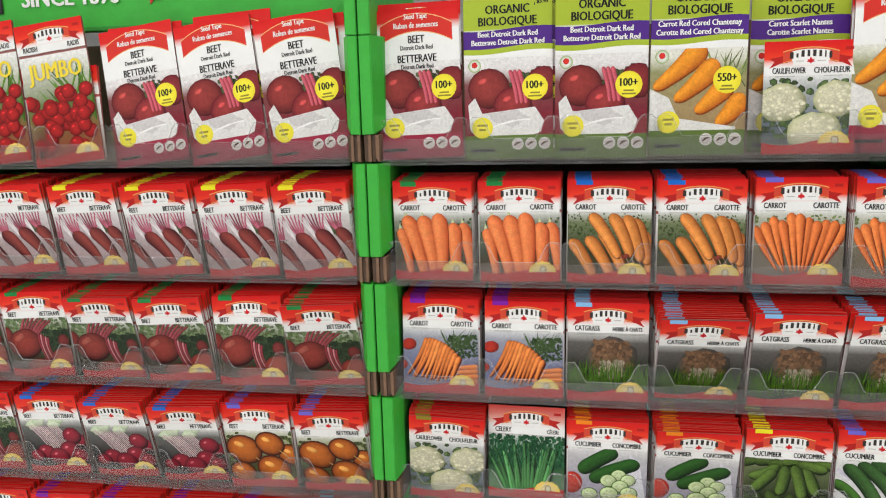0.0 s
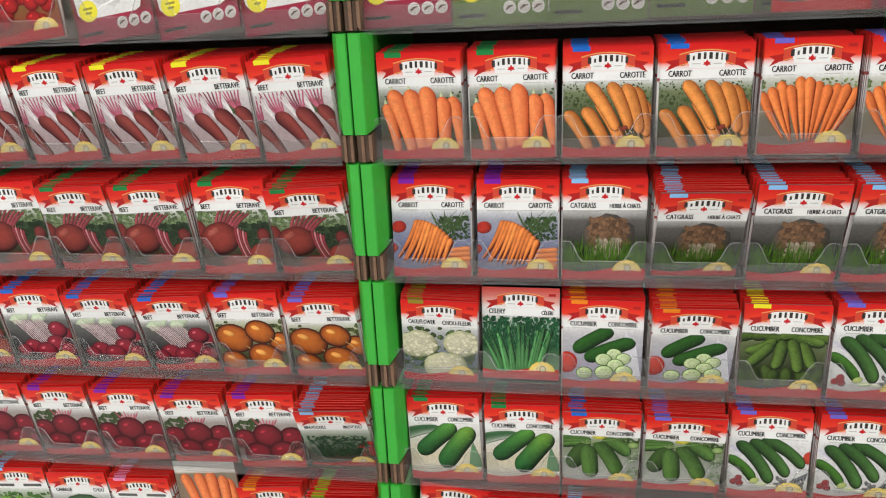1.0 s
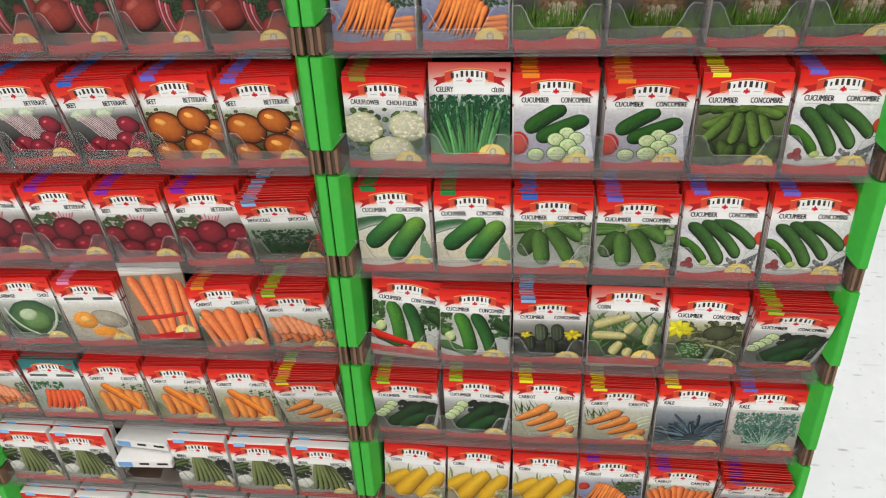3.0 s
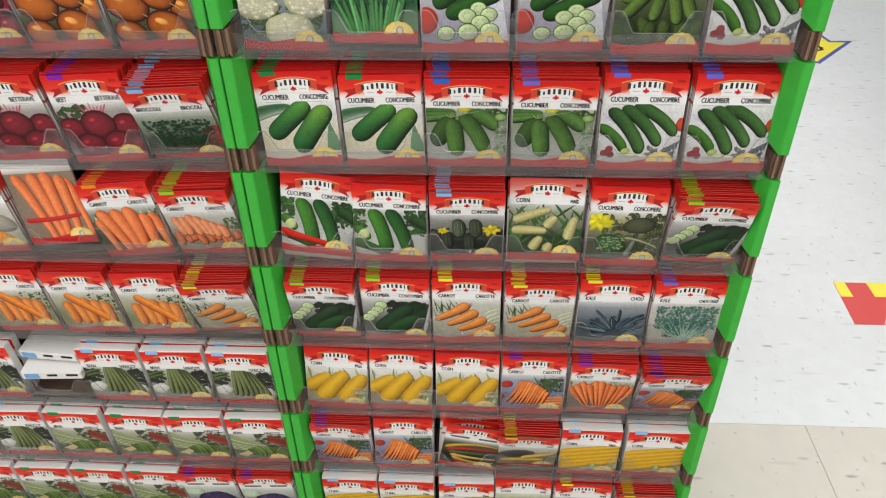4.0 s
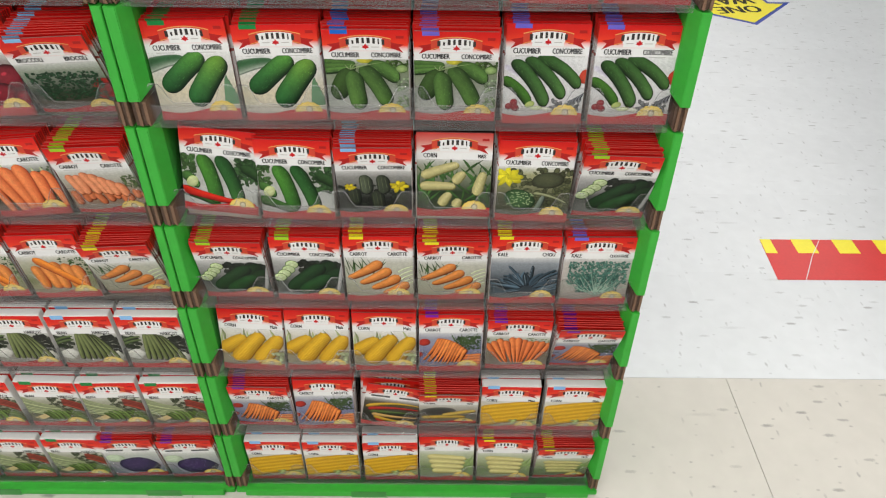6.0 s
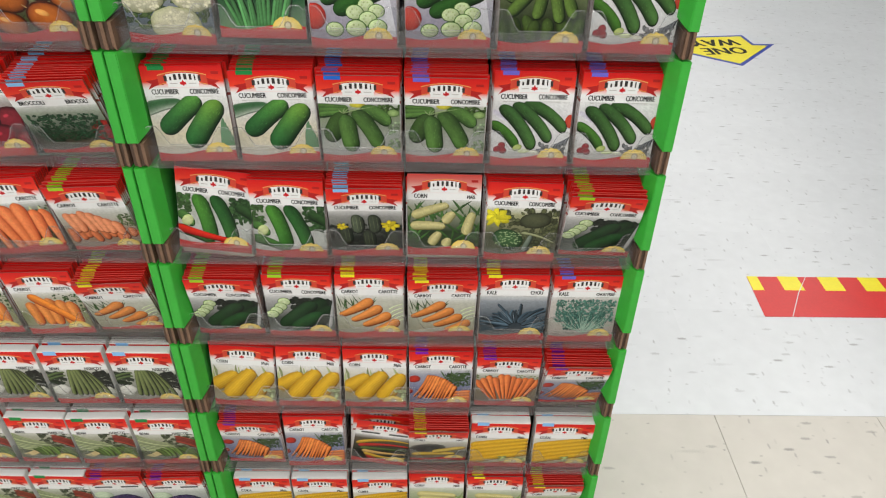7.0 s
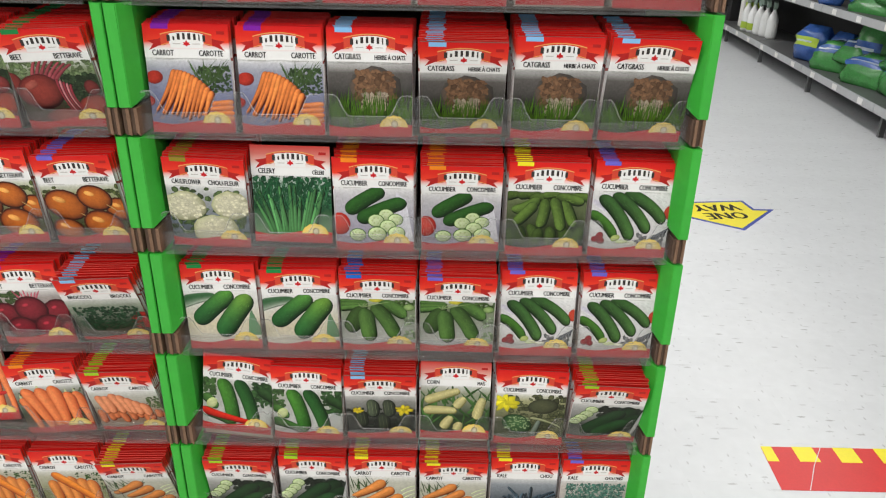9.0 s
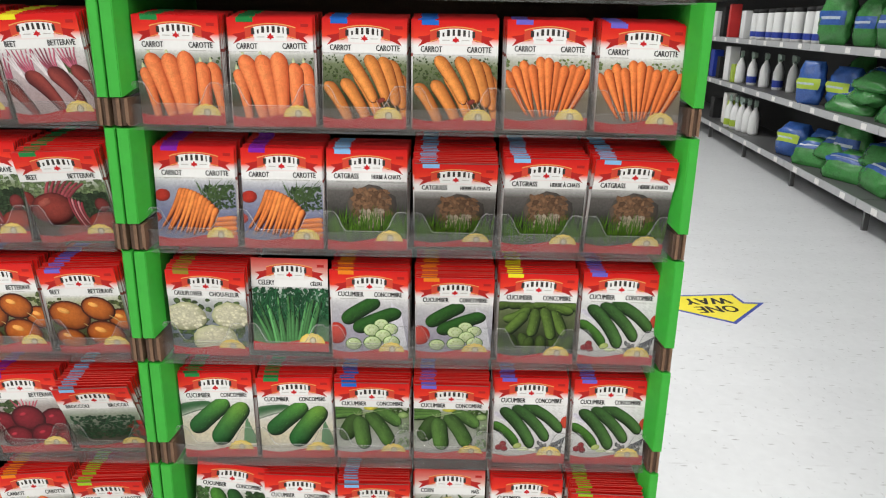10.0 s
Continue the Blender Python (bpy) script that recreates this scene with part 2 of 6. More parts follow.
# ---- the shop: floor, walls, ceiling ----
SEAM_X, SEAM_Y, TILE = 0.836, 0.241, 0.305
floor = part("floor", box(bmesh.new(), -9, -7, -0.05, 9, 15, -0.003), GROUT)
tagged(floor, "speckled vinyl tiled shop floor, white and cream", "floor", kind="structure")
for name, x0, y0, x1, y1 in (("wall_north", -9, 15, 9, 15.2), ("wall_south", -9, -7.2, 9, -7), ("wall_west", -9.2, -7, -9, 15), ("wall_east", 9, -7, 9.2, 15)):
    tagged(part(name, box(bmesh.new(), x0, y0, 0, x1, y1, 4.6), WALL), "plain white painted shop wall", "wall", kind="structure")
tagged(part("ceiling", box(bmesh.new(), -9, -7, 4.6, 9, 15, 4.8), CEIL), "plain white shop ceiling", "ceiling", kind="structure")


# ---- print on seed packets ----
RED_TOP, RED_LOW, CREAM, DK = (0.64, 0.006, 0.007), (0.80, 0.050, 0.018), (0.80, 0.79, 0.76), (0.015, 0.014, 0.014)
WHITE, RIBBON, STRIP = (0.80, 0.80, 0.79), (0.42, 0.012, 0.010), (0.50, 0.012, 0.014)
PW, PH, PT = 0.0830, 0.1050, 0.0013
STICKER = {"g": (0.01, 0.22, 0.05), "b": (0.01, 0.14, 0.60), "y": (0.85, 0.75, 0.02), "c": (0.25, 0.52, 0.85), "o": (0.85, 0.24, 0.01), "v": (0.16, 0.13, 0.62),
           "l": (0.36, 0.62, 0.02), "p": (0.80, 0.25, 0.45), "d": (0.28, 0.22, 0.02), "u": (0.22, 0.01, 0.38)}


def mixc(a, b, t):
    return tuple(x + (y - x) * t for x, y in zip(a, b))


def dim(c, k):
    return tuple(min(0.85, x * k) for x in c)


class Print:
    """Flat inked shapes on a packet's face, in units of the packet's width; later shapes lie over earlier ones."""

    def __init__(self, width, height, thick):
        self.w, self.top, self.y0 = width, height / width, -thick / 2 - 0.0001
        self.v, self.f, self.c, self.lay, self.photo, self.squash = [], [], [], 0, 0.0, 1.0

    def vert(self, u, v, c):
        u, v = max(-0.5, min(0.5, u)), max(0.0, min(self.top, v * self.squash))
        self.v.append((u * self.w, self.y0 - self.lay * 0.6e-5, v * self.w))
        if self.photo:
            c = tuple(1.04 * x ** 1.20 for x in c)
        self.c.append((*c, self.photo))
        return len(self.v) - 1

    def rows(self, rows):
        """A strip of quads through rows of (u, v, colour)."""
        self.lay += 1
        ids = [[self.vert(*p) for p in r] for r in rows]
        for a, b in zip(ids, ids[1:]):
            for i in range(len(a) - 1):
                self.f.append((a[i], a[i + 1], b[i + 1], b[i]))

    def bands(self, stops, u0=-0.5, u1=0.5):
        self.rows([[(u0 + (u1 - u0) * k / 4, v, c) for k in range(5)] for v, c in stops])

    def poly(self, pts, c):
        self.lay += 1
        self.f.append(tuple(self.vert(u, v, c) for u, v in pts))

    def blob(self, u, v, a, b, rot, mid, edge, n=14, wob=0.0, rng=random):
        """A rounded form, lit from its upper left."""
        self.lay += 1 if n > 7 else 0.3
        cr, sr = math.cos(rot), math.sin(rot)
        round_form = self.photo and n > 8
        hub = self.vert(u - 0.12 * a, v + 0.15 * b, dim(mid, 1.12))
        ks = [1 + wob * (rng.random() - 0.5) for _ in range(n)]
        rings = []
        for s, t in ((0.4, 0.05), (0.68, 0.22), (0.88, 0.58), (1.0, 1.0)) if round_form else ((0.6, 0.0), (1.0, 1.0)):
            ring, col = [], mixc(mid, edge, t)
            for k in range(n):
                x, y = a * s * ks[k] * math.cos(2 * math.pi * k / n), b * s * ks[k] * math.sin(2 * math.pi * k / n)
                px, py = u + x * cr - y * sr, v + x * sr + y * cr
                tone = 1.0
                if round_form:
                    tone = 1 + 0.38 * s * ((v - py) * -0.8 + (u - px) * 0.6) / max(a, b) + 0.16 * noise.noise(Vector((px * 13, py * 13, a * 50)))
                ring.append(self.vert(px, py, dim(col, tone)))
            rings.append(ring)
        for k in range(n):
            self.f.append((hub, rings[0][k], rings[0][(k + 1) % n]))
        for p, q in zip(rings, rings[1:]):
            for k in range(n):
                self.f.append((p[k], q[k], q[(k + 1) % n], p[(k + 1) % n]))

    def rod(self, p0, p1, w0, w1, bend, mid, edge, seg=7, blunt=0.6, rim=False, tip=None):
        """A tapered, slightly bent root or pod from p0 to p1, w0 and w1 wide, with rounded ends; tip: its colour at p1."""
        dx, dy = p1[0] - p0[0], p1[1] - p0[1]
        ln = math.hypot(dx, dy) or 1e-6
        nx, ny = -dy / ln, dx / ln
        # rim: a darker, wider copy set lower, the contact shadow painted under the form
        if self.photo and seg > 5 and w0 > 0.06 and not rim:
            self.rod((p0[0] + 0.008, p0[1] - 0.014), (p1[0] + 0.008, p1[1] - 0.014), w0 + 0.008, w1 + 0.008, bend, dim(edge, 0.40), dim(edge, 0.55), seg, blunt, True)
        rows = []
        fine = seg > 5
        ts = [0, 0.5, 1] if seg < 4 else [0, 0.12, 0.5, 0.88, 1] if seg < 6 else [0, 0.012, 0.04, 0.09, 0.17, 0.28, 0.4, 0.52, 0.64, 0.76, 0.85, 0.92, 0.965, 0.99, 1]
        qs = (-1, -0.82, -0.55, -0.2, 0.1, 0.38, 0.62, 0.85, 1) if fine and not rim else (-1, -0.5, 0.0, 0.5, 1)
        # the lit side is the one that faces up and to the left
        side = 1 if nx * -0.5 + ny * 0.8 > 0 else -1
        for t in ts:
            wd = w0 + (w1 - w0) * t
            e = min(1.0, min(t, 1 - t) * ln / max(0.66 * wd, 1e-4))
            end = math.sqrt(max(0.0, 1 - (1 - e) ** 2))
            wd *= max(0.12 if fine else 0.4, end)
            off = bend * 4 * t * (1 - t)
            cx, cy = p0[0] + dx * t + nx * off, p0[1] + dy * t + ny * off
            body = mixc(mid, tip, t * t) if tip else mid
            row = []
            for q in qs:
                x, y = cx + nx * wd * q / 2, cy + ny * wd * q / 2
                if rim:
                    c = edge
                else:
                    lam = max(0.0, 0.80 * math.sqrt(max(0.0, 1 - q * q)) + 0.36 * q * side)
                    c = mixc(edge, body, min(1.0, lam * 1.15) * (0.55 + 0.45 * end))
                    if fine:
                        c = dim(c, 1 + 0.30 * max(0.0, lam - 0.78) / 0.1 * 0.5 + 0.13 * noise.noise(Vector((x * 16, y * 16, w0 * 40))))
                row.append((x, y, c))
            rows.append(row)
        self.rows(rows)

    def tuft(self, n, u0, u1, v0, v1, size, mid, edge, rng, tall=1.0):
        if self.photo:
            n, size = int(n * 2.3), size * 0.64
        for _ in range(n):
            k = rng.uniform(0.5, 1.25)
            self.blob(rng.uniform(u0, u1), rng.uniform(v0, v1), size * rng.uniform(0.6, 1.3), size * tall * rng.uniform(0.5, 1.2), rng.uniform(0, 3), dim(mid, k), dim(edge, k), 6, 0.6, rng)

    def blades(self, n, u0, u1, v0, v1, tall, w, mid, edge, rng, lean=0.3):
        for _ in range(n):
            k, u, v = rng.uniform(0.55, 1.3), rng.uniform(u0, u1), rng.uniform(v0, v1)
            h = tall * rng.uniform(0.6, 1.2)
            self.rod((u, v), (u + rng.uniform(-lean, lean) * h, v + h), w, w * 0.25, rng.uniform(-0.02, 0.02), dim(mid, k), dim(edge, k), 3)

    def mesh(self, name):
        me = bpy.data.meshes.new(name)
        me.from_pydata(self.v, [], self.f)
        ink = me.color_attributes.new("ink", "FLOAT_COLOR", "POINT")
        ink.data.foreach_set("color", [x for c in self.c for x in c])
        me.materials.append(INK)
        return me


def header(p, top=RED_TOP, low=RED_LOW, boxed=False, blank=False):
    """Red head with an arched banner, ribbon tails, a leaf mark and a row of plain dark bars for the maker's name."""
    A = p.top
    d = 0.0
    if boxed:
        d = 0.025
        p.bands([(A, CREAM), (A - d, CREAM)])
    p.bands([(A - d, top), (A - d - 0.11, mixc(top, low, 0.35)), (A - d - 0.20, low), (A - d - 0.243, mixc(low, WHITE, 0.6)), (A - d - 0.288, WHITE), (A - d - 0.385, WHITE)])
    for s in (-1, 1):
        p.poly([(s * 0.20, A - d - 0.116), (s * 0.33, A - d - 0.171), (s * 0.45, A - d - 0.190), (s * 0.39, A - d - 0.227), (s * 0.445, A - d - 0.301), (s * 0.33, A - d - 0.248), (s * 0.25, A - d - 0.239), (s * 0.20, A - d - 0.217)][::s], RIBBON)
    arc = [(-0.30 + 0.60 * k / 12) for k in range(13)]
    def up(u):
        return A - d - 0.078 - 0.52 * u * u
    p.rows([[(u, up(u) + 0.012, (0.75, 0.34, 0.10)) for u in arc], [(u, up(u) - 0.12, (0.75, 0.34, 0.10)) for u in arc]])
    p.rows([[(u, up(u), (0.62, 0.06, 0.03)) for u in arc], [(u, up(u) - 0.111, (0.62, 0.06, 0.03)) for u in arc]])
    mid = arc[2:11]
    p.rows([[(u, up(u) - 0.012, WHITE) for u in mid], [(u, up(u) - 0.124, WHITE) for u in mid]])
    p.bands([(A - d - 0.172, WHITE), (A - d - 0.268, WHITE)], -0.19, 0.19)
    # the maker's name as a row of plain upright bars
    u = -0.225
    for k, wd in enumerate((0.038, 0.022, 0.034, 0.028, 0.036, 0.030, 0.016, 0.032)):
        h = up(u + wd / 2) - 0.094
        tall = 0.046 if k == 1 else 0.072
        p.poly([(u, h), (u + wd, h), (u + wd, h + tall), (u, h + tall)], (0.035, 0.028, 0.026))
        u += wd + 0.0305
    lv = A - d - 0.221
    p.poly([(0.0, lv - 0.035), (0.012, lv - 0.018), (0.045, lv - 0.012), (0.03, lv + 0.004), (0.04, lv + 0.02), (0.018, lv + 0.014), (0, lv + 0.045), (-0.018, lv + 0.014),
            (-0.04, lv + 0.02), (-0.03, lv + 0.004), (-0.045, lv - 0.012), (-0.012, lv - 0.018)], (0.55, 0.01, 0.015))
    for u0, u1 in ((-0.16, -0.07), (0.07, 0.16)):
        p.bands([(lv + 0.003, (0.45, 0.42, 0.40)), (lv - 0.006, (0.45, 0.42, 0.40))], u0, u1)
    if not blank:
        p.bands([(A - d - 0.075, RIBBON), (A - d - 0.11, RIBBON)], 0.36, 0.45)


def footer(p, strip=STRIP):
    """Red wave along the foot."""
    us = [-0.5 + k / 12 for k in range(13)]
    p.rows([[(u, 0.135 + 0.035 * math.sin(3.2 - 6.0 * u), strip) for u in us], [(u, 0.0, dim(strip, 0.85)) for u in us]])


def badge(p, rim=(0.78, 0.56, 0.10)):
    """Yellow sun badge."""
    p.lay += 2
    n = 14
    hub = p.vert(0.28, 0.13, (0.84, 0.72, 0.42))
    ring = [p.vert(0.28 + 0.17 * math.cos(math.pi * k / n), 0.115 + (0.135 + 0.012 * (k % 2)) * math.sin(math.pi * k / n), rim) for k in range(n + 1)]
    for k in range(n):
        p.f.append((hub, ring[k], ring[k + 1]))
    p.blob(0.29, 0.155, 0.045, 0.05, 0, (0.62, 0.55, 0.40), (0.20, 0.14, 0.05), 8)


ORANGE, ORANGE_E = (0.80, 0.26, 0.085), (0.40, 0.085, 0.02)
AMBER, AMBER_E = (0.72, 0.31, 0.09), (0.33, 0.10, 0.02)
LEAF, LEAF_E = (0.055, 0.13, 0.025), (0.02, 0.055, 0.012)
CUKE, CUKE_E = (0.035, 0.13, 0.022), (0.007, 0.035, 0.007)


def ground(p, stops):
    """The photo's backdrop, fading out of the white band below the words."""
    A = p.top / p.squash
    stops = [dim(c, 0.85) for c in stops]
    pale = tuple((x / 1.04) ** (1 / 1.20) for x in WHITE)
    low = A - 0.55
    p.bands([(A - 0.36, pale), (A - 0.412, pale), (A - 0.46, mixc(pale, stops[0], 0.55)), (low, stops[0])]
            + [(low * (1 - (k + 1) / (len(stops) - 1)), c) for k, c in enumerate(stops[1:])])


def carrot_fat(p, r):
    ground(p, [(0.32, 0.34, 0.28), (0.07, 0.09, 0.05), (0.22, 0.09, 0.05)])
    p.tuft(60, -0.5, 0.5, 0.4, 0.85, 0.03, (0.10, 0.14, 0.06), (0.03, 0.05, 0.02), r)
    for u, h, e, w in ((0.38, 0.80, 0.49, 0.17), (-0.42, 0.72, -0.30, 0.15), (-0.34, 0.90, -0.12, 0.21), (-0.13, 0.90, 0.01, 0.22), (0.26, 0.80, 0.27, 0.20), (0.07, 0.93, 0.11, 0.22)):
        p.rod((u, h - 0.03), (u - 0.005, h + 0.06), 0.05, 0.03, 0, (0.62, 0.66, 0.45), (0.4, 0.45, 0.25), 3)
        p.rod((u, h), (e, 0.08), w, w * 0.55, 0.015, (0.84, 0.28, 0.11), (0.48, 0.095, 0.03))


def carrot_sleeve(p, r):
    p.bands([(p.top / p.squash, (0.3, 0.26, 0.2)), (0.0, (0.3, 0.2, 0.15))])
    for u, h, e, w in ((0.36, 1.10, 0.47, 0.14), (-0.36, 1.20, -0.10, 0.19), (-0.13, 1.22, 0.02, 0.20), (0.26, 1.16, 0.27, 0.18), (0.07, 1.23, 0.10, 0.20)):
        p.rod((u, h), (e, 0.08), w, w * 0.5, 0.015, (0.84, 0.28, 0.11), (0.48, 0.095, 0.03))


def carrot_stub(p, r):
    ground(p, [(0.24, 0.28, 0.16), (0.05, 0.07, 0.025), (0.16, 0.10, 0.06)])
    p.tuft(140, -0.5, 0.5, 0.35, 0.92, 0.022, (0.11, 0.16, 0.05), (0.025, 0.05, 0.012), r)
    for (a, b), (c, d) in (((0.40, 0.70), (0.49, 0.14)), ((0.30, 0.86), (0.46, 0.26)), ((-0.46, 0.58), (-0.18, 0.08)), ((-0.26, 0.62), (0.04, 0.08)), ((-0.10, 0.72), (0.18, 0.14)), ((0.20, 0.90), (0.38, 0.30)), ((0.03, 0.92), (0.26, 0.36)), ((-0.22, 0.92), (0.12, 0.34))):
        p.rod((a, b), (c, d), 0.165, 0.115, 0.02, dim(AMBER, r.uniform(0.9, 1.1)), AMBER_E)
    for k in range(5):
        p.rod((0.08 + 0.06 * k, 0.36), (0.12 + 0.07 * k, 0.14), 0.012, 0.006, 0.02, (0.70, 0.46, 0.36), (0.5, 0.3, 0.2), 3)
    p.blob(0.2, 0.36, 0.05, 0.03, 0.5, (0.30, 0.07, 0.05), (0.15, 0.03, 0.02))


def carrot_fan(p, r):
    ground(p, [(0.50, 0.51, 0.42), (0.24, 0.20, 0.14), (0.30, 0.26, 0.24)])
    p.tuft(60, -0.5, 0.5, 0.6, 0.88, 0.03, (0.24, 0.30, 0.12), (0.10, 0.15, 0.05), r)
    for k in (0, 10, 2, 8, 4, 1, 9, 6, 3, 7, 5):
        q = k / 10 - 0.5
        p.rod((q * 1.0, 0.88 - 0.5 * q * q + r.uniform(-0.05, 0.05)), (q * 0.46 + r.uniform(-0.03, 0.03), 0.15 + r.uniform(0, 0.05)), 0.125, 0.018, 0.03 * q, dim(ORANGE, r.uniform(0.85, 1.1)), ORANGE_E)


def carrot_bunch(p, r):
    ground(p, [(0.42, 0.43, 0.50), (0.22, 0.24, 0.40), (0.26, 0.27, 0.44)])
    for u, v, a in ((-0.42, 0.70, 0.10), (-0.52, 0.40, 0.08)):
        p.blob(u, v, a, a * 0.85, 0.2, (0.46, 0.05, 0.03), (0.24, 0.02, 0.015), 14)
    p.tuft(60, 0.10, 0.48, 0.52, 0.84, 0.035, (0.07, 0.12, 0.05), (0.02, 0.04, 0.015), r)
    p.blades(46, 0.06, 0.34, 0.58, 0.74, 0.20, 0.016, (0.13, 0.20, 0.08), (0.04, 0.08, 0.02), r, 0.9)
    for k in range(4):
        p.rod((0.06 + 0.02 * k, 0.36 - 0.06 * k), (0.50, 0.40 - 0.07 * k), 0.045, 0.08, 0.0, dim((0.72, 0.27, 0.09), r.uniform(0.85, 1.1)), ORANGE_E)
    for k in range(11):
        q = k / 10
        top = (-0.17 + 0.42 * q, 0.80 - 0.26 * q * q)
        toe = (-0.44 + 0.56 * q + r.uniform(-0.02, 0.02), 0.26 - 0.08 * q + r.uniform(-0.04, 0.02))
        p.rod(top, toe, 0.088, 0.022, 0.02 - 0.03 * q, dim((0.82, 0.29, 0.085), r.uniform(0.78, 1.12)), (0.20, 0.035, 0.008))
        p.rod(toe, (toe[0] - 0.05, toe[1] - 0.08), 0.010, 0.004, 0.01, (0.60, 0.36, 0.20), (0.4, 0.2, 0.1), 3)


def carrot_diag(p, r):
    ground(p, [(0.62, 0.62, 0.54), (0.50, 0.50, 0.40), (0.42, 0.38, 0.28)])
    p.blades(16, -0.5, 0.0, 0.55, 0.7, 0.25, 0.03, LEAF, LEAF_E, r, 0.8)
    for k in range(5):
        p.rod((0.28, 0.62 - 0.10 * k), (0.5, 0.74 - 0.08 * k), 0.03, 0.02, 0.02, (0.66, 0.70, 0.50), (0.35, 0.45, 0.2))
    for k in range(4):
        p.rod((0.04 + 0.13 * k, 0.84 - 0.15 * k), (-0.46 + 0.17 * k, 0.50 - 0.11 * k), 0.20, 0.09, 0.02, AMBER, AMBER_E)


def carrot_cross(p, r):
    ground(p, [(0.55, 0.54, 0.44), (0.30, 0.32, 0.16), (0.48, 0.42, 0.32)])
    p.tuft(40, 0.1, 0.5, 0.5, 0.88, 0.03, LEAF, LEAF_E, r)
    for k in range(5):
        u = -0.30 + 0.15 * k
        p.rod((u, 0.80 - 0.04 * abs(k - 2)), (u + 0.02 + 0.03 * (k % 2), 0.20), 0.19, 0.14, 0.01, AMBER, ORANGE_E)
    p.rod((-0.26, 0.88), (0.36, 0.20), 0.17, 0.12, 0.01, (0.80, 0.30, 0.05), ORANGE_E)


def carrot_pile(p, r):
    ground(p, [(0.60, 0.60, 0.54), (0.38, 0.27, 0.18), (0.42, 0.38, 0.34)])
    p.tuft(30, 0.3, 0.5, 0.55, 0.80, 0.03, (0.14, 0.20, 0.08), (0.05, 0.09, 0.03), r)
    for k in range(10):
        u = -0.42 + 0.92 * k / 9
        p.rod((u + r.uniform(-0.03, 0.03), 0.52 - 0.06 * (k % 2)), (u + r.uniform(-0.02, 0.08), 0.22 + 0.05 * (k % 3)), 0.125, 0.10, 0.01, (0.66, 0.24, 0.11), (0.34, 0.085, 0.03))
    for k in range(7):
        u = -0.38 + 0.60 * k / 6
        p.rod((u, 0.86 - 0.20 * max(0, k - 3) / 3 + r.uniform(-0.03, 0.03)), (u + 0.06 + r.uniform(-0.03, 0.05), 0.44 - 0.07 * max(0, k - 3) / 3), 0.15, 0.115, 0.012, (0.80, 0.35, 0.19), (0.46, 0.14, 0.06))


def catgrass(p, r):
    ground(p, [(0.17, 0.16, 0.15), (0.030, 0.027, 0.024), (0.04, 0.06, 0.018)])
    for k in range(7):
        q = 1 - k / 7
        p.blob(0.05, 0.58, 0.16 + 0.16 * q, 0.16 + 0.14 * q, 0.1, mixc((0.24, 0.15, 0.09), (0.075, 0.067, 0.06), q), mixc((0.19, 0.12, 0.075), (0.080, 0.072, 0.065), q), 16, 0.15, r)
    p.tuft(70, -0.18, 0.28, 0.48, 0.82, 0.05, (0.22, 0.13, 0.075), (0.18, 0.105, 0.06), r, 1.5)
    p.tuft(36, -0.08, 0.18, 0.32, 0.54, 0.055, (0.40, 0.34, 0.27), (0.32, 0.26, 0.20), r, 1.2)
    p.blades(240, -0.5, 0.5, 0.08, 0.32, 0.28, 0.018, (0.13, 0.25, 0.025), (0.03, 0.08, 0.008), r, 0.22)


def cauliflower(p, r):
    ground(p, [(0.50, 0.52, 0.52), (0.20, 0.24, 0.30), (0.16, 0.18, 0.14)])
    p.tuft(50, -0.5, 0.5, 0.2, 0.9, 0.07, (0.12, 0.18, 0.07), (0.04, 0.07, 0.03), r)
    for cu, cv, s in ((-0.29, 0.62, 0.27), (0.30, 0.66, 0.26), (0.08, 0.25, 0.30)):
        p.blob(cu, cv, s, s * 0.85, 0, (0.62, 0.60, 0.46), (0.36, 0.37, 0.22), 18, 0.15, r)
        for _ in range(60):
            a, d = r.uniform(0, 6.28), s * 0.85 * math.sqrt(r.random())
            k = r.uniform(0.85, 1.15)
            p.blob(cu + d * math.cos(a), cv + 0.82 * d * math.sin(a), 0.030, 0.026, 0, dim((0.66, 0.64, 0.50), k), dim((0.55, 0.53, 0.39), k), 7, 0.5, r)


def celery(p, r):
    A = p.top / p.squash
    p.bands([(A - 0.40, WHITE), (A - 0.55, (0.34, 0.46, 0.38)), (0.5, (0.035, 0.12, 0.055)), (0, (0.20, 0.32, 0.18))])
    p.tuft(110, -0.5, 0.5, 0.46, 0.92, 0.04, (0.04, 0.16, 0.075), (0.010, 0.055, 0.025), r, 1.6)
    p.blades(70, -0.45, 0.45, 0.42, 0.66, 0.34, 0.022, (0.05, 0.20, 0.09), (0.012, 0.06, 0.025), r, 0.5)
    for k in range(15):
        u = -0.40 + 0.80 * k / 14
        q = dim((0.13, 0.34, 0.13), r.uniform(0.6, 1.4))
        p.rod((u * 0.62, 0.10), (u * 1.1 + r.uniform(-0.05, 0.05), r.uniform(0.60, 0.82)), 0.066, 0.030, 0.02 * u, q, dim(q, 0.25))
    p.blades(60, -0.5, 0.5, 0.45, 0.78, 0.2, 0.022, (0.05, 0.20, 0.085), (0.012, 0.07, 0.03), r, 0.6)


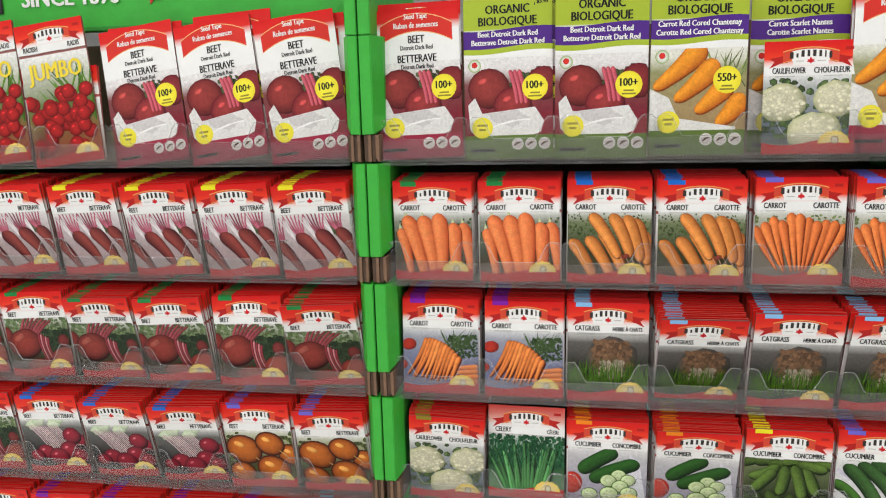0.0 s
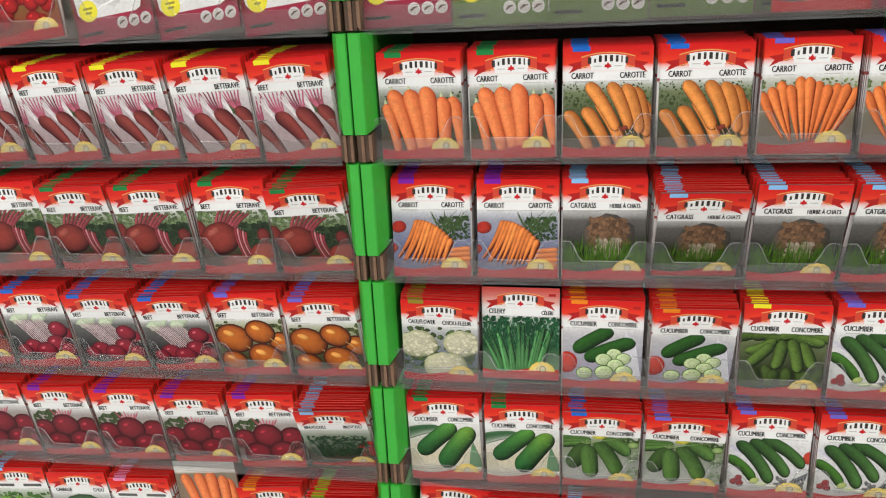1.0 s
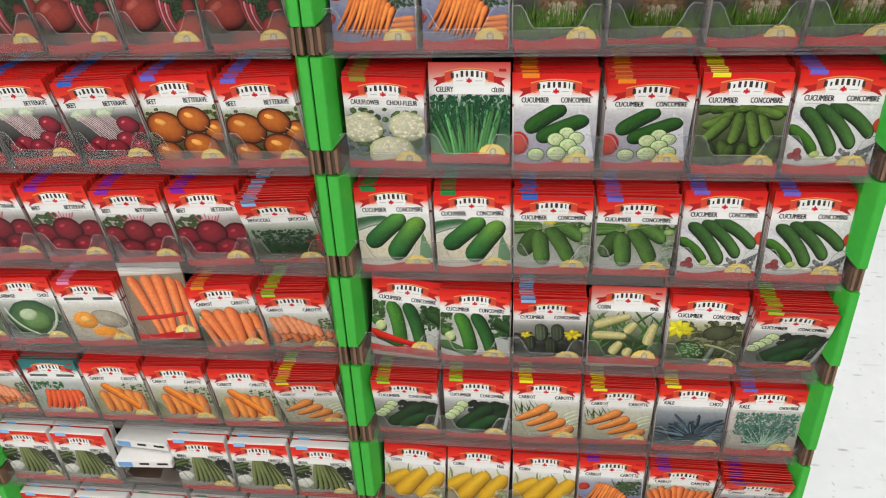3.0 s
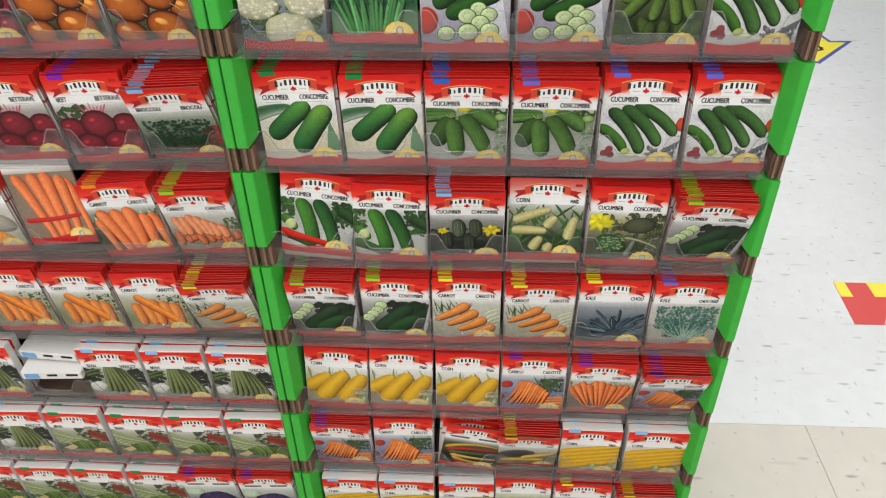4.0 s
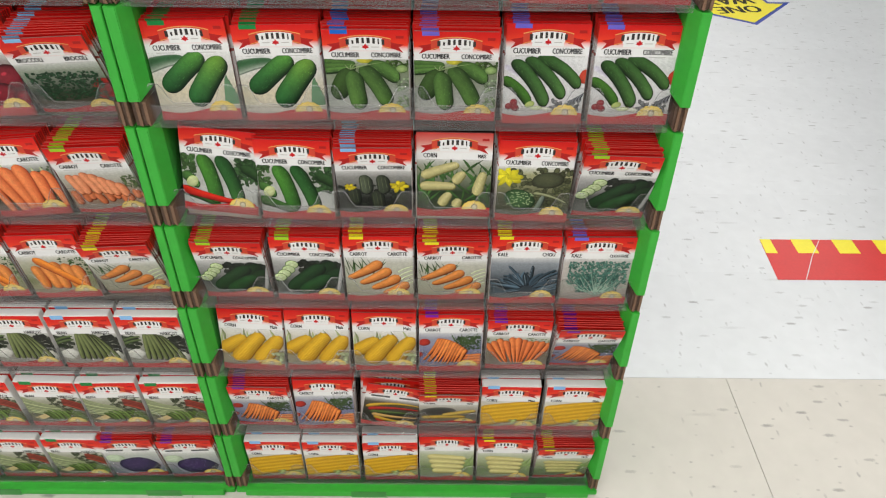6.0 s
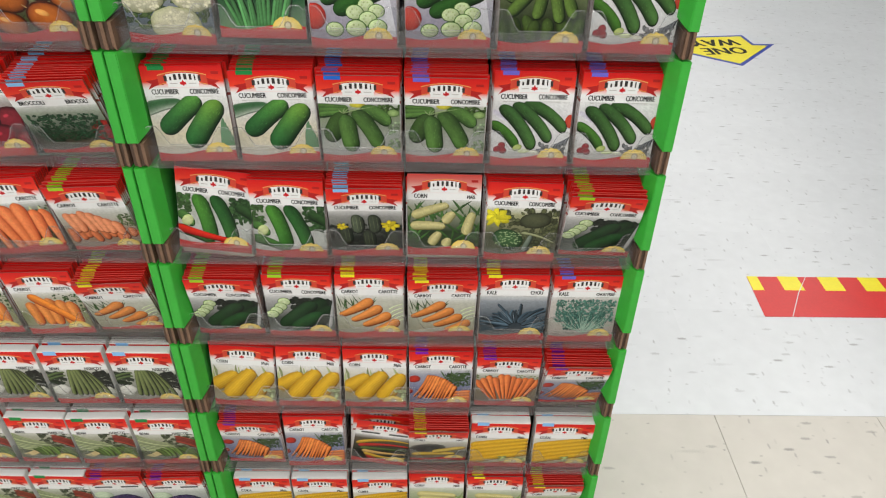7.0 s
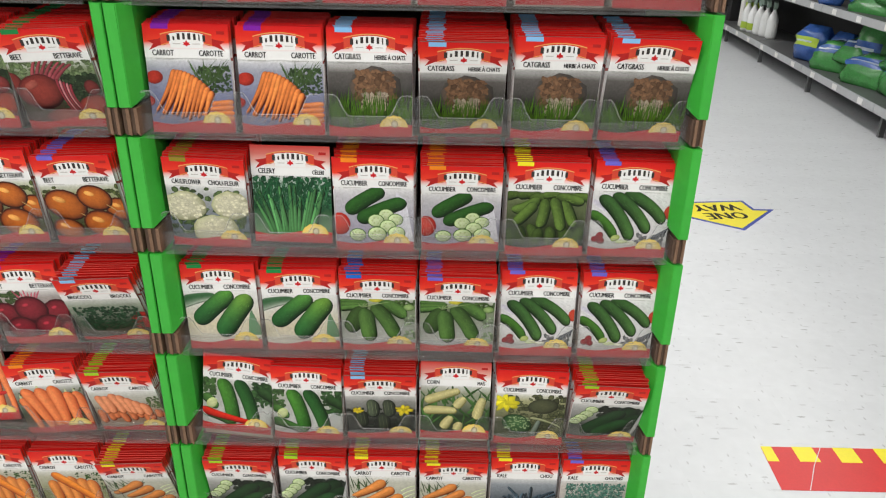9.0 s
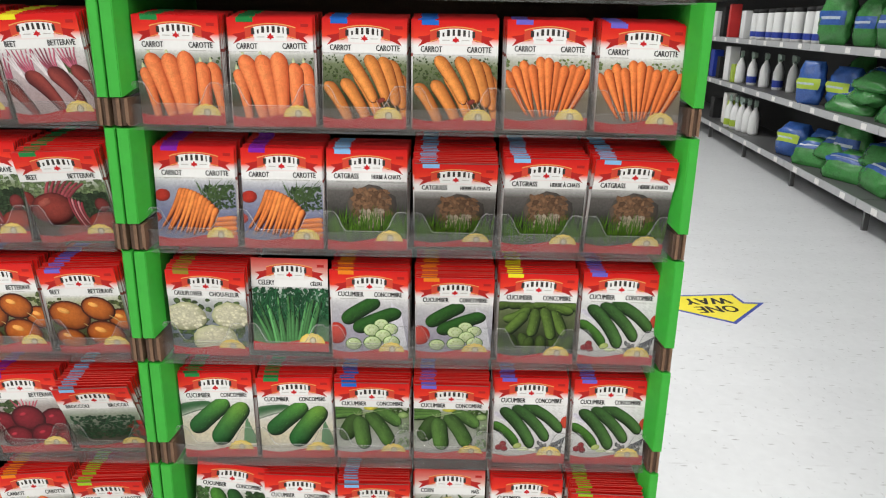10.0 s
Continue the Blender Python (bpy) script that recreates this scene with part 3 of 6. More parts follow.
def cuke(p, p0, p1, w, bend=0.02, mid=CUKE, edge=CUKE_E, tip=None, rng=random.Random(5)):
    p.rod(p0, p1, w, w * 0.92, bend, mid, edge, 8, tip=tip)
    dx, dy = p1[0] - p0[0], p1[1] - p0[1]
    ln = math.hypot(dx, dy)
    nx, ny = -dy / ln, dx / ln
    # broken paler streaks and warts along the skin
    for _ in range(int(26 * ln / 0.6)):
        t, q = rng.uniform(0.1, 0.9), rng.uniform(-0.34, 0.34)
        o = bend * 4 * t * (1 - t) + q * w
        x, y, r = p0[0] + dx * t + nx * o, p0[1] + dy * t + ny * o, rng.uniform(0.006, 0.05)
        body = mixc(mid, tip, t * t) if tip else mid
        p.rod((x, y), (x + dx / ln * r, y + dy / ln * r), 0.009, 0.006, 0, dim(body, rng.uniform(1.15, 1.55)), body, 3)


def slice_disc(p, u, v, s):
    p.blob(u, v, s, s * 0.9, 0, (0.13, 0.25, 0.05), (0.05, 0.13, 0.02), 14)
    p.blob(u, v, s * 0.9, s * 0.8, 0, (0.55, 0.62, 0.40), (0.48, 0.58, 0.32), 14)
    for k in range(6):
        p.blob(u + 0.45 * s * math.cos(k * 1.05), v + 0.4 * s * math.sin(k * 1.05), s * 0.12, s * 0.10, k, (0.40, 0.50, 0.25), (0.34, 0.45, 0.2), 5)


def cuke_slices(p, r):
    ground(p, [(0.60, 0.59, 0.62), (0.46, 0.44, 0.52), (0.40, 0.36, 0.46)])
    p.poly([(0.28, 0.15), (0.5, 0.15), (0.40, 0.78), (0.28, 0.88)], (0.66, 0.65, 0.70))
    p.blob(-0.45, 0.40, 0.14, 0.17, 0, (0.60, 0.06, 0.03), (0.35, 0.02, 0.012))
    cuke(p, (-0.36, 0.58), (0.12, 0.92), 0.20)
    cuke(p, (-0.22, 0.46), (0.40, 0.76), 0.20)
    for u, v, s in ((0.15, 0.55, 0.10), (0.27, 0.48, 0.10), (0.02, 0.46, 0.11), (-0.22, 0.24, 0.11), (0.17, 0.38, 0.11), (0.03, 0.26, 0.125), (0.28, 0.28, 0.115)):
        slice_disc(p, u, v, s)


def cuke_many(p, r):
    ground(p, [(0.20, 0.24, 0.12), (0.05, 0.07, 0.025), (0.06, 0.07, 0.03)])
    m, e = (0.115, 0.185, 0.040), (0.022, 0.045, 0.009)
    for k in range(6):
        cuke(p, (-0.54 + 0.16 * k, 0.84 + 0.03 * (k % 2)), (-0.24 + 0.17 * k, 0.92 - 0.04 * (k % 3)), 0.12, 0.02, dim(m, r.uniform(0.8, 1.2)), e)
    for k in range(8):
        u = -0.46 + 0.13 * k
        cuke(p, (u, 0.40 + 0.03 * (k % 3)), (u + r.uniform(-0.08, 0.08), 0.14), 0.14, r.uniform(-0.02, 0.02), dim(m, r.uniform(0.5, 0.85)), e)
    for u0, v0, u1, v1 in ((-0.10, 0.84, -0.44, 0.66), (-0.14, 0.78, -0.40, 0.46), (0.12, 0.88, 0.46, 0.80), (-0.02, 0.84, -0.08, 0.42), (0.20, 0.82, 0.36, 0.44), (0.08, 0.86, 0.20, 0.38)):
        cuke(p, (u0, v0), (u1, v1), 0.145, r.uniform(0.0, 0.03), dim(m, r.uniform(0.9, 1.2)), e, dim(m, 1.35))


def cuke_three(p, r):
    ground(p, [(0.78, 0.78, 0.78), (0.74, 0.73, 0.74), (0.64, 0.62, 0.60)])
    p.rod((-0.5, 0.80), (-0.30, 0.66), 0.10, 0.05, 0, (0.56, 0.54, 0.62), (0.70, 0.69, 0.72), 4)
    p.blob(0.49, 0.66, 0.07, 0.10, 0, (0.55, 0.09, 0.05), (0.36, 0.04, 0.02), 12)
    p.tuft(14, 0.10, 0.46, 0.18, 0.34, 0.05, (0.30, 0.30, 0.31), (0.10, 0.10, 0.10), r)
    for u, v in ((-0.36, 0.30), (-0.42, 0.24), (-0.34, 0.22)):
        p.blob(u, v, 0.05, 0.05, 0, (0.34, 0.05, 0.06), (0.14, 0.02, 0.03), 10)
    for k in range(9):
        p.rod((0.30 + 0.02 * k, 0.24 + 0.012 * k), (0.36 + 0.02 * k, 0.34 + 0.014 * k), 0.022, 0.012, 0.01, (0.30, 0.31, 0.34) if k % 2 else (0.06, 0.06, 0.07), (0.04, 0.04, 0.05), 4)
    m, e, tp = (0.052, 0.130, 0.034), (0.008, 0.026, 0.007), (0.10, 0.21, 0.06)
    cuke(p, (-0.54, 0.64), (-0.17, 0.27), 0.14, 0.05, (0.075, 0.19, 0.03), e)
    p.blob(-0.16, 0.27, 0.065, 0.045, 0.5, (0.46, 0.52, 0.22), (0.26, 0.34, 0.10), 12)
    p.blob(-0.07, 0.22, 0.08, 0.03, 0.1, (0.64, 0.68, 0.46), (0.46, 0.54, 0.25), 12)
    p.blob(0.06, 0.20, 0.07, 0.03, -0.1, (0.70, 0.70, 0.60), (0.50, 0.50, 0.40), 12)
    cuke(p, (-0.10, 0.93), (0.43, 0.52), 0.165, 0.06, m, e, tp)
    cuke(p, (-0.24, 0.91), (0.24, 0.37), 0.165, 0.05, m, e, tp)
    cuke(p, (-0.40, 0.88), (0.03, 0.26), 0.175, 0.05, m, e, tp)


def cuke_two(p, r):
    ground(p, [(0.76, 0.76, 0.73), (0.72, 0.66, 0.50), (0.76, 0.73, 0.68)])
    p.rod((-0.60, 0.74), (-0.06, 0.86), 0.20, 0.10, 0.03, (0.05, 0.14, 0.06), (0.40, 0.46, 0.38), 8, rim=False)
    for k in range(5):
        p.rod((0.36 + 0.03 * k, 0.22), (0.40 + 0.02 * k, 0.62 - 0.06 * k), 0.07, 0.04, 0.01, (0.16, 0.30, 0.17), (0.10, 0.20, 0.11), 4)
    deep, low, light = (0.032, 0.145, 0.042), (0.005, 0.030, 0.009), (0.14, 0.35, 0.07)
    cuke(p, (-0.38, 0.43), (0.15, 0.92), 0.255, 0.015, deep, low, light)
    cuke(p, (-0.06, 0.22), (0.39, 0.87), 0.285, 0.015, dim(deep, 1.15), low, (0.22, 0.40, 0.07))


def cuke_cluster(p, r):
    ground(p, [(0.26, 0.32, 0.18), (0.46, 0.48, 0.44), (0.66, 0.66, 0.64)])
    m, e = (0.105, 0.205, 0.055), (0.026, 0.065, 0.017)
    p.blob(-0.02, 0.915, 0.10, 0.045, 0, (0.66, 0.60, 0.08), (0.36, 0.38, 0.08), 12)
    for k in range(3):
        cuke(p, (-0.54, 0.90 - 0.07 * k), (-0.14, 0.87 - 0.03 * k), 0.085, 0.0, dim(m, 1.0 + 0.1 * k), e)
    p.tuft(26, 0.1, 0.5, 0.78, 0.92, 0.04, (0.10, 0.17, 0.05), (0.04, 0.08, 0.02), r)
    cuke(p, (-0.18, 0.80), (-0.40, 0.34), 0.24, -0.02, dim(m, 0.62), dim(e, 0.8))
    cuke(p, (0.02, 0.88), (0.37, 0.62), 0.20, 0.04, m, e, dim(m, 1.25))
    cuke(p, (-0.06, 0.84), (0.24, 0.24), 0.22, 0.03, dim(m, 0.8), e, dim(m, 1.2))
    cuke(p, (-0.18, 0.77), (-0.12, 0.18), 0.225, 0.0, m, e, dim(m, 1.35))
    for k in range(6):
        p.rod((-0.20, 0.79), (-0.26 + 0.09 * k, 0.86 + 0.02 * (k % 3)), 0.016, 0.009, 0.01, (0.40, 0.50, 0.26), (0.2, 0.28, 0.12), 3)
    p.blob(0.42, 0.80, 0.075, 0.06, 0, (0.34, 0.46, 0.20), (0.10, 0.20, 0.05), 12)
    p.tuft(16, 0.36, 0.5, 0.2, 0.66, 0.045, (0.34, 0.42, 0.28), (0.20, 0.28, 0.16), r)


def cuke_upright(p, r):
    ground(p, [(0.52, 0.53, 0.48), (0.58, 0.59, 0.57), (0.62, 0.62, 0.60)])
    p.tuft(40, 0.22, 0.5, 0.5, 0.92, 0.06, (0.06, 0.13, 0.045), (0.02, 0.06, 0.02), r)
    p.tuft(26, -0.5, -0.34, 0.55, 0.92, 0.05, (0.09, 0.17, 0.06), (0.03, 0.09, 0.02), r)
    p.rod((0.28, 0.80), (0.56, 0.60), 0.16, 0.14, 0.02, (0.04, 0.10, 0.03), (0.012, 0.035, 0.01))
    p.rod((-0.5, 0.62), (-0.30, 0.40), 0.16, 0.12, 0.02, (0.10, 0.22, 0.06), (0.03, 0.09, 0.02))
    p.blob(-0.37, 0.48, 0.075, 0.10, -0.4, (0.58, 0.62, 0.36), (0.40, 0.48, 0.20), 14)
    p.rod((-0.54, 0.36), (-0.02, 0.12), 0.17, 0.10, 0.02, (0.075, 0.18, 0.05), (0.03, 0.08, 0.02))
    cuke(p, (-0.01, 0.94), (0.25, 0.18), 0.205, 0.03, (0.030, 0.125, 0.030), (0.008, 0.036, 0.010), (0.060, 0.18, 0.045))
    cuke(p, (-0.24, 0.94), (-0.05, 0.16), 0.215, 0.03, (0.085, 0.25, 0.040), (0.020, 0.075, 0.014), (0.05, 0.17, 0.035))


def cuke_pepper(p, r):
    cuke_upright(p, r)
    p.rod((-0.54, 0.37), (0.46, 0.17), 0.13, 0.05, -0.03, (0.62, 0.035, 0.015), (0.36, 0.01, 0.008))


def cuke_night(p, r):
    ground(p, [(0.36, 0.36, 0.34), (0.045, 0.05, 0.045), (0.03, 0.035, 0.03)])
    p.tuft(80, -0.5, 0.5, 0.12, 0.66, 0.05, (0.05, 0.06, 0.05), (0.012, 0.016, 0.014), r)
    for u, v, c in ((-0.30, 0.42, 0.7), (0.34, 0.44, 0.6), (0.02, 0.34, 0.7), (0.10, 0.66, 0.85), (-0.13, 0.66, 1.3)):
        cuke(p, (u, v + 0.20), (u + 0.02, v - 0.17), 0.18, 0.01, dim((0.085, 0.105, 0.07), c), (0.018, 0.026, 0.018))
        for d in (-0.05, 0.0, 0.05):
            p.rod((u + d, v + 0.15), (u + d + 0.02, v - 0.12), 0.010, 0.006, 0.0, dim((0.20, 0.23, 0.14), c), dim((0.12, 0.15, 0.08), c), 3)
    for u, v, s in ((-0.33, 0.62, 0.7), (0.33, 0.64, 1.1)):
        for k in range(7):
            a = 0.9 * k + r.uniform(-0.25, 0.25)
            d = s * r.uniform(0.05, 0.085)
            p.blob(u + d * math.cos(a), v + d * 0.8 * math.sin(a), s * 0.055, s * 0.032, a, dim((0.74, 0.62, 0.04), r.uniform(0.7, 1.1)), (0.42, 0.34, 0.02), 9, 0.5, r)
        p.blob(u, v, s * 0.03, s * 0.025, 0, (0.50, 0.40, 0.03), (0.40, 0.32, 0.02), 6)


def cuke_flower(p, r):
    ground(p, [(0.44, 0.44, 0.26), (0.10, 0.11, 0.06), (0.12, 0.13, 0.08)])
    p.tuft(60, -0.3, 0.5, 0.2, 0.9, 0.07, (0.13, 0.14, 0.07), (0.03, 0.04, 0.02), r)
    for k in range(9):
        a = k * 0.8 + r.uniform(-0.2, 0.2)
        p.blob(-0.36 + 0.09 * math.cos(a), 0.76 + 0.07 * math.sin(a), 0.10, 0.05, a, dim((0.76, 0.68, 0.04), r.uniform(0.75, 1.1)), (0.46, 0.43, 0.03), 10, 0.5, r)
    p.blob(0.18, 0.72, 0.22, 0.14, 0.1, (0.10, 0.11, 0.06), (0.03, 0.035, 0.02))
    p.blob(-0.18, 0.38, 0.23, 0.17, -0.4, (0.07, 0.15, 0.06), (0.015, 0.045, 0.015))
    for _ in range(60):
        p.blob(-0.18 + r.uniform(-0.18, 0.18), 0.38 + r.uniform(-0.13, 0.13), 0.014, 0.011, 0, (0.36, 0.46, 0.26), (0.2, 0.28, 0.14), 5)
    p.rod((0.0, 0.5), (0.46, 0.34), 0.05, 0.02, 0.03, (0.34, 0.36, 0.22), (0.15, 0.17, 0.08))
    p.rod((0.05, 0.18), (0.14, 0.46), 0.09, 0.06, 0, (0.20, 0.24, 0.20), (0.07, 0.09, 0.07))


def cuke_dark(p, r):
    ground(p, [(0.50, 0.50, 0.49), (0.13, 0.14, 0.13), (0.22, 0.23, 0.22)])
    m, e = (0.026, 0.075, 0.028), (0.008, 0.018, 0.010)
    p.tuft(70, -0.10, 0.5, 0.40, 0.86, 0.08, (0.035, 0.045, 0.035), (0.012, 0.018, 0.012), r)
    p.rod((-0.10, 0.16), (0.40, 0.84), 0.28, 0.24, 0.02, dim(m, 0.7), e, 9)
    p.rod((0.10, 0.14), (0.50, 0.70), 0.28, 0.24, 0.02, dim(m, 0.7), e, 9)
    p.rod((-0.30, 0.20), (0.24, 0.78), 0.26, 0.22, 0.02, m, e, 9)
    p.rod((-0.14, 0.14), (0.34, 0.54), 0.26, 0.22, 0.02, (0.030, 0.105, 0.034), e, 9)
    p.rod((0.42, 0.20), (0.52, 0.80), 0.06, 0.05, 0.0, (0.50, 0.50, 0.50), (0.30, 0.30, 0.30), 4)
    for u, v in ((-0.22, 0.78), (-0.28, 0.67), (-0.35, 0.58), (-0.42, 0.50)):
        slice_disc(p, u, v, 0.10)


def cob(p, p0, p1, w, mid, edge, dot):
    p.rod(p0, p1, w, w * 0.7, 0.01, mixc(mid, edge, 0.3), edge, 8)
    dx, dy = p1[0] - p0[0], p1[1] - p0[1]
    ln = math.hypot(dx, dy)
    nx, ny = -dy / ln, dx / ln
    for row in (-0.40, -0.27, -0.135, 0.0, 0.135, 0.27, 0.40):
        lit = 1.16 - 1.35 * abs(row - 0.08 * (1 if ny > 0 else -1))
        for k in range(19):
            t = 0.05 + 0.88 * k / 18 + 0.02 * (row > 0)
            o = row * w * (1 - 0.3 * t)
            p.blob(p0[0] + dx * t + nx * o, p0[1] + dy * t + ny * o, 0.36 * ln / 18, 0.052 * w, math.atan2(dy, dx), dim(mixc(mid, dot, 0.55), lit), dim(mixc(mid, edge, 0.35), lit), 6)


def corn_baby(p, r):
    ground(p, [(0.40, 0.42, 0.32), (0.04, 0.07, 0.03), (0.10, 0.12, 0.08)])
    p.blades(60, -0.5, 0.5, 0.15, 0.75, 0.25, 0.06, (0.10, 0.22, 0.06), (0.03, 0.08, 0.02), r, 1.2)
    pale, pe, dot = (0.64, 0.58, 0.30), (0.36, 0.34, 0.12), (0.74, 0.70, 0.46)
    for a, b in (((-0.44, 0.66), (0.06, 0.86)), ((-0.46, 0.50), (0.02, 0.50)), ((0.30, 0.36), (0.40, 0.74)), ((0.0, 0.56), (0.14, 0.74)), ((-0.18, 0.18), (-0.05, 0.40)), ((0.02, 0.15), (0.08, 0.30))):
        cob(p, a, b, 0.15, pale, pe, dot)


def corn_gold(p, r):
    ground(p, [(0.76, 0.74, 0.66), (0.40, 0.34, 0.20), (0.40, 0.38, 0.33)])
    y, e, d = (0.76, 0.48, 0.03), (0.40, 0.20, 0.012), (0.86, 0.66, 0.13)
    p.blades(12, -0.5, 0.5, 0.5, 0.7, 0.25, 0.07, (0.45, 0.50, 0.28), (0.25, 0.3, 0.12), r, 0.8)
    cob(p, (-0.52, 0.40), (-0.10, 0.76), 0.30, y, e, d)
    cob(p, (-0.28, 0.18), (0.16, 0.84), 0.33, y, e, d)
    cob(p, (0.08, 0.16), (0.46, 0.80), 0.33, y, e, d)
    p.tuft(8, 0.3, 0.5, 0.15, 0.4, 0.06, (0.5, 0.55, 0.35), (0.3, 0.36, 0.18), r)


def corn_rows(p, r):
    ground(p, [(0.74, 0.72, 0.62), (0.66, 0.56, 0.30), (0.55, 0.52, 0.40)])
    y, e, d = (0.78, 0.49, 0.035), (0.52, 0.28, 0.02), (0.84, 0.64, 0.12)
    for k in range(5):
        cob(p, (-0.5, 0.62 - 0.11 * k), (0.5, 0.82 - 0.10 * k), 0.17, y, e, d)
    p.tuft(10, 0.0, 0.5, 0.14, 0.3, 0.06, (0.5, 0.58, 0.30), (0.3, 0.40, 0.14), r)


def corn_pale(p, r):
    ground(p, [(0.58, 0.62, 0.44), (0.24, 0.30, 0.14), (0.42, 0.44, 0.34)])
    y, e, d = (0.72, 0.66, 0.32), (0.46, 0.42, 0.15), (0.80, 0.76, 0.50)
    p.blades(14, 0.2, 0.5, 0.3, 0.6, 0.25, 0.05, (0.40, 0.52, 0.22), (0.2, 0.3, 0.1), r, 0.8)
    for k in range(4):
        cob(p, (-0.36 + 0.03 * k, 0.74 - 0.14 * k), (0.36 - 0.02 * k, 0.68 - 0.13 * k), 0.17, y, e, d)


def corn_banana(p, r):
    ground(p, [(0.62, 0.60, 0.54), (0.20, 0.19, 0.17), (0.40, 0.37, 0.30)])
    p.blob(-0.2, 0.6, 0.34, 0.2, 0.2, (0.05, 0.05, 0.05), (0.2, 0.19, 0.17), 14)
    cob(p, (-0.46, 0.30), (0.30, 0.34), 0.17, (0.78, 0.58, 0.12), (0.46, 0.26, 0.03), (0.84, 0.68, 0.24))
    cob(p, (-0.10, 0.42), (0.47, 0.66), 0.17, (0.80, 0.62, 0.16), (0.46, 0.28, 0.05), (0.86, 0.72, 0.3))


def pepper_mix(p, r):
    ground(p, [(0.14, 0.12, 0.08), (0.03, 0.028, 0.02), (0.05, 0.04, 0.03)])
    for k in range(6):
        c = ((0.60, 0.40, 0.05), (0.48, 0.03, 0.02), (0.10, 0.16, 0.04), (0.62, 0.42, 0.16))[k % 4]
        p.rod((-0.46 + 0.04 * k, 0.62 - 0.08 * k), (0.45, 0.78 - 0.13 * k), 0.12, 0.03, 0.09 - 0.04 * k, c, dim(c, 0.3))


def kale_dark(p, r):
    ground(p, [(0.34, 0.37, 0.40), (0.045, 0.065, 0.085), (0.16, 0.18, 0.19)])
    for k in range(54):
        a = math.pi * r.uniform(-0.12, 1.12)
        d = r.uniform(0.26, 0.58)
        u0, v0 = 0.05 + 0.10 * math.cos(a), 0.30 + 0.08 * math.sin(a)
        q = dim((0.085, 0.135, 0.175), r.uniform(0.45, 1.5))
        p.rod((u0, v0), (u0 + 0.95 * d * math.cos(a), v0 + 0.80 * d * math.sin(a) * r.uniform(0.6, 1.1)), 0.075, 0.03, r.uniform(-0.06, 0.06), q, dim(q, 0.28))
        p.rod((u0, v0), (u0 + 0.8 * d * math.cos(a), v0 + 0.66 * d * math.sin(a)), 0.011, 0.006, 0, (0.30, 0.37, 0.42), (0.14, 0.18, 0.22), 3)


def kale_curly(p, r):
    ground(p, [(0.66, 0.62, 0.58), (0.54, 0.51, 0.47), (0.50, 0.43, 0.39)])
    p.tuft(220, -0.42, 0.46, 0.40, 0.86, 0.034, (0.14, 0.30, 0.24), (0.035, 0.12, 0.10), r)
    p.tuft(150, -0.28, 0.34, 0.26, 0.62, 0.034, (0.10, 0.24, 0.20), (0.025, 0.09, 0.075), r)
    for k in range(26):
        a = math.pi * r.uniform(0.10, 0.90)
        d = r.uniform(0.3, 0.56)
        p.rod((0.02, 0.18), (0.02 + d * math.cos(a), 0.20 + d * math.sin(a)), 0.014, 0.006, r.uniform(-0.04, 0.04), (0.44, 0.58, 0.48), (0.2, 0.3, 0.24), 4)
    p.tuft(90, -0.42, 0.46, 0.46, 0.88, 0.014, (0.26, 0.46, 0.38), (0.08, 0.22, 0.17), r)


def broccoli(p, r):
    ground(p, [(0.40, 0.44, 0.36), (0.07, 0.10, 0.06), (0.22, 0.16, 0.14)])
    p.tuft(16, 0.3, 0.5, 0.3, 0.6, 0.09, (0.4, 0.04, 0.03), (0.2, 0.01, 0.01), r)
    p.tuft(190, -0.42, 0.42, 0.28, 0.78, 0.035, (0.045, 0.12, 0.06), (0.012, 0.04, 0.02), r)


def beet_root(p, u, v, s, r, mid=(0.26, 0.03, 0.045), edge=(0.09, 0.008, 0.015), rot=0.0):
    p.blob(u, v, s, s * 0.95, rot, mid, edge, 16)
    p.blob(u - s * 0.3, v + s * 0.35, s * 0.25, s * 0.14, 0.4, dim(mid, 2.0), dim(mid, 1.1), 8)


def stems(p, u, v, n, r, col=(0.42, 0.04, 0.10), tall=0.4, sway=0.25, base=0.06):
    for k in range(n):
        q = (k + 0.5) / n - 0.5
        p.rod((u + q * base, v), (u + q * sway * 2, v + tall * r.uniform(0.8, 1.1)), 0.03, 0.02, 0.02 * q, dim(col, r.uniform(0.7, 1.4)), dim(col, 0.4), 4)


def beet_long(p, r):
    ground(p, [(0.70, 0.64, 0.65), (0.52, 0.42, 0.43), (0.58, 0.46, 0.46)])
    p.tuft(26, 0.20, 0.34, 0.62, 0.80, 0.04, (0.13, 0.20, 0.08), (0.05, 0.09, 0.03), r)
    for u, v in ((-0.50, 0.66), (0.30, 0.78), (-0.22, 0.72), (0.06, 0.74)):
        for k in range(6):
            p.rod((u + 0.015 * k, v - 0.10), (u - 0.20 + 0.06 * k, v + 0.24), 0.028, 0.016, 0.02, dim((0.44, 0.14, 0.20), r.uniform(0.6, 1.5)), (0.25, 0.06, 0.09), 4)
        for k in range(3):
            p.rod((u - 0.05, v - 0.16), (u - 0.26 + 0.05 * k, v + 0.16), 0.03, 0.012, 0, (0.78, 0.74, 0.75), (0.62, 0.54, 0.56), 4)
    for u, v, e, w in ((0.32, 0.72, 0.58, 0.20), (-0.54, 0.56, -0.22, 0.18), (-0.24, 0.66, 0.10, 0.23), (0.04, 0.70, 0.36, 0.24)):
        p.rod((u, v), (e, v - 0.52), w, w * 0.40, 0.03, (0.29, 0.070, 0.060), (0.075, 0.012, 0.016))


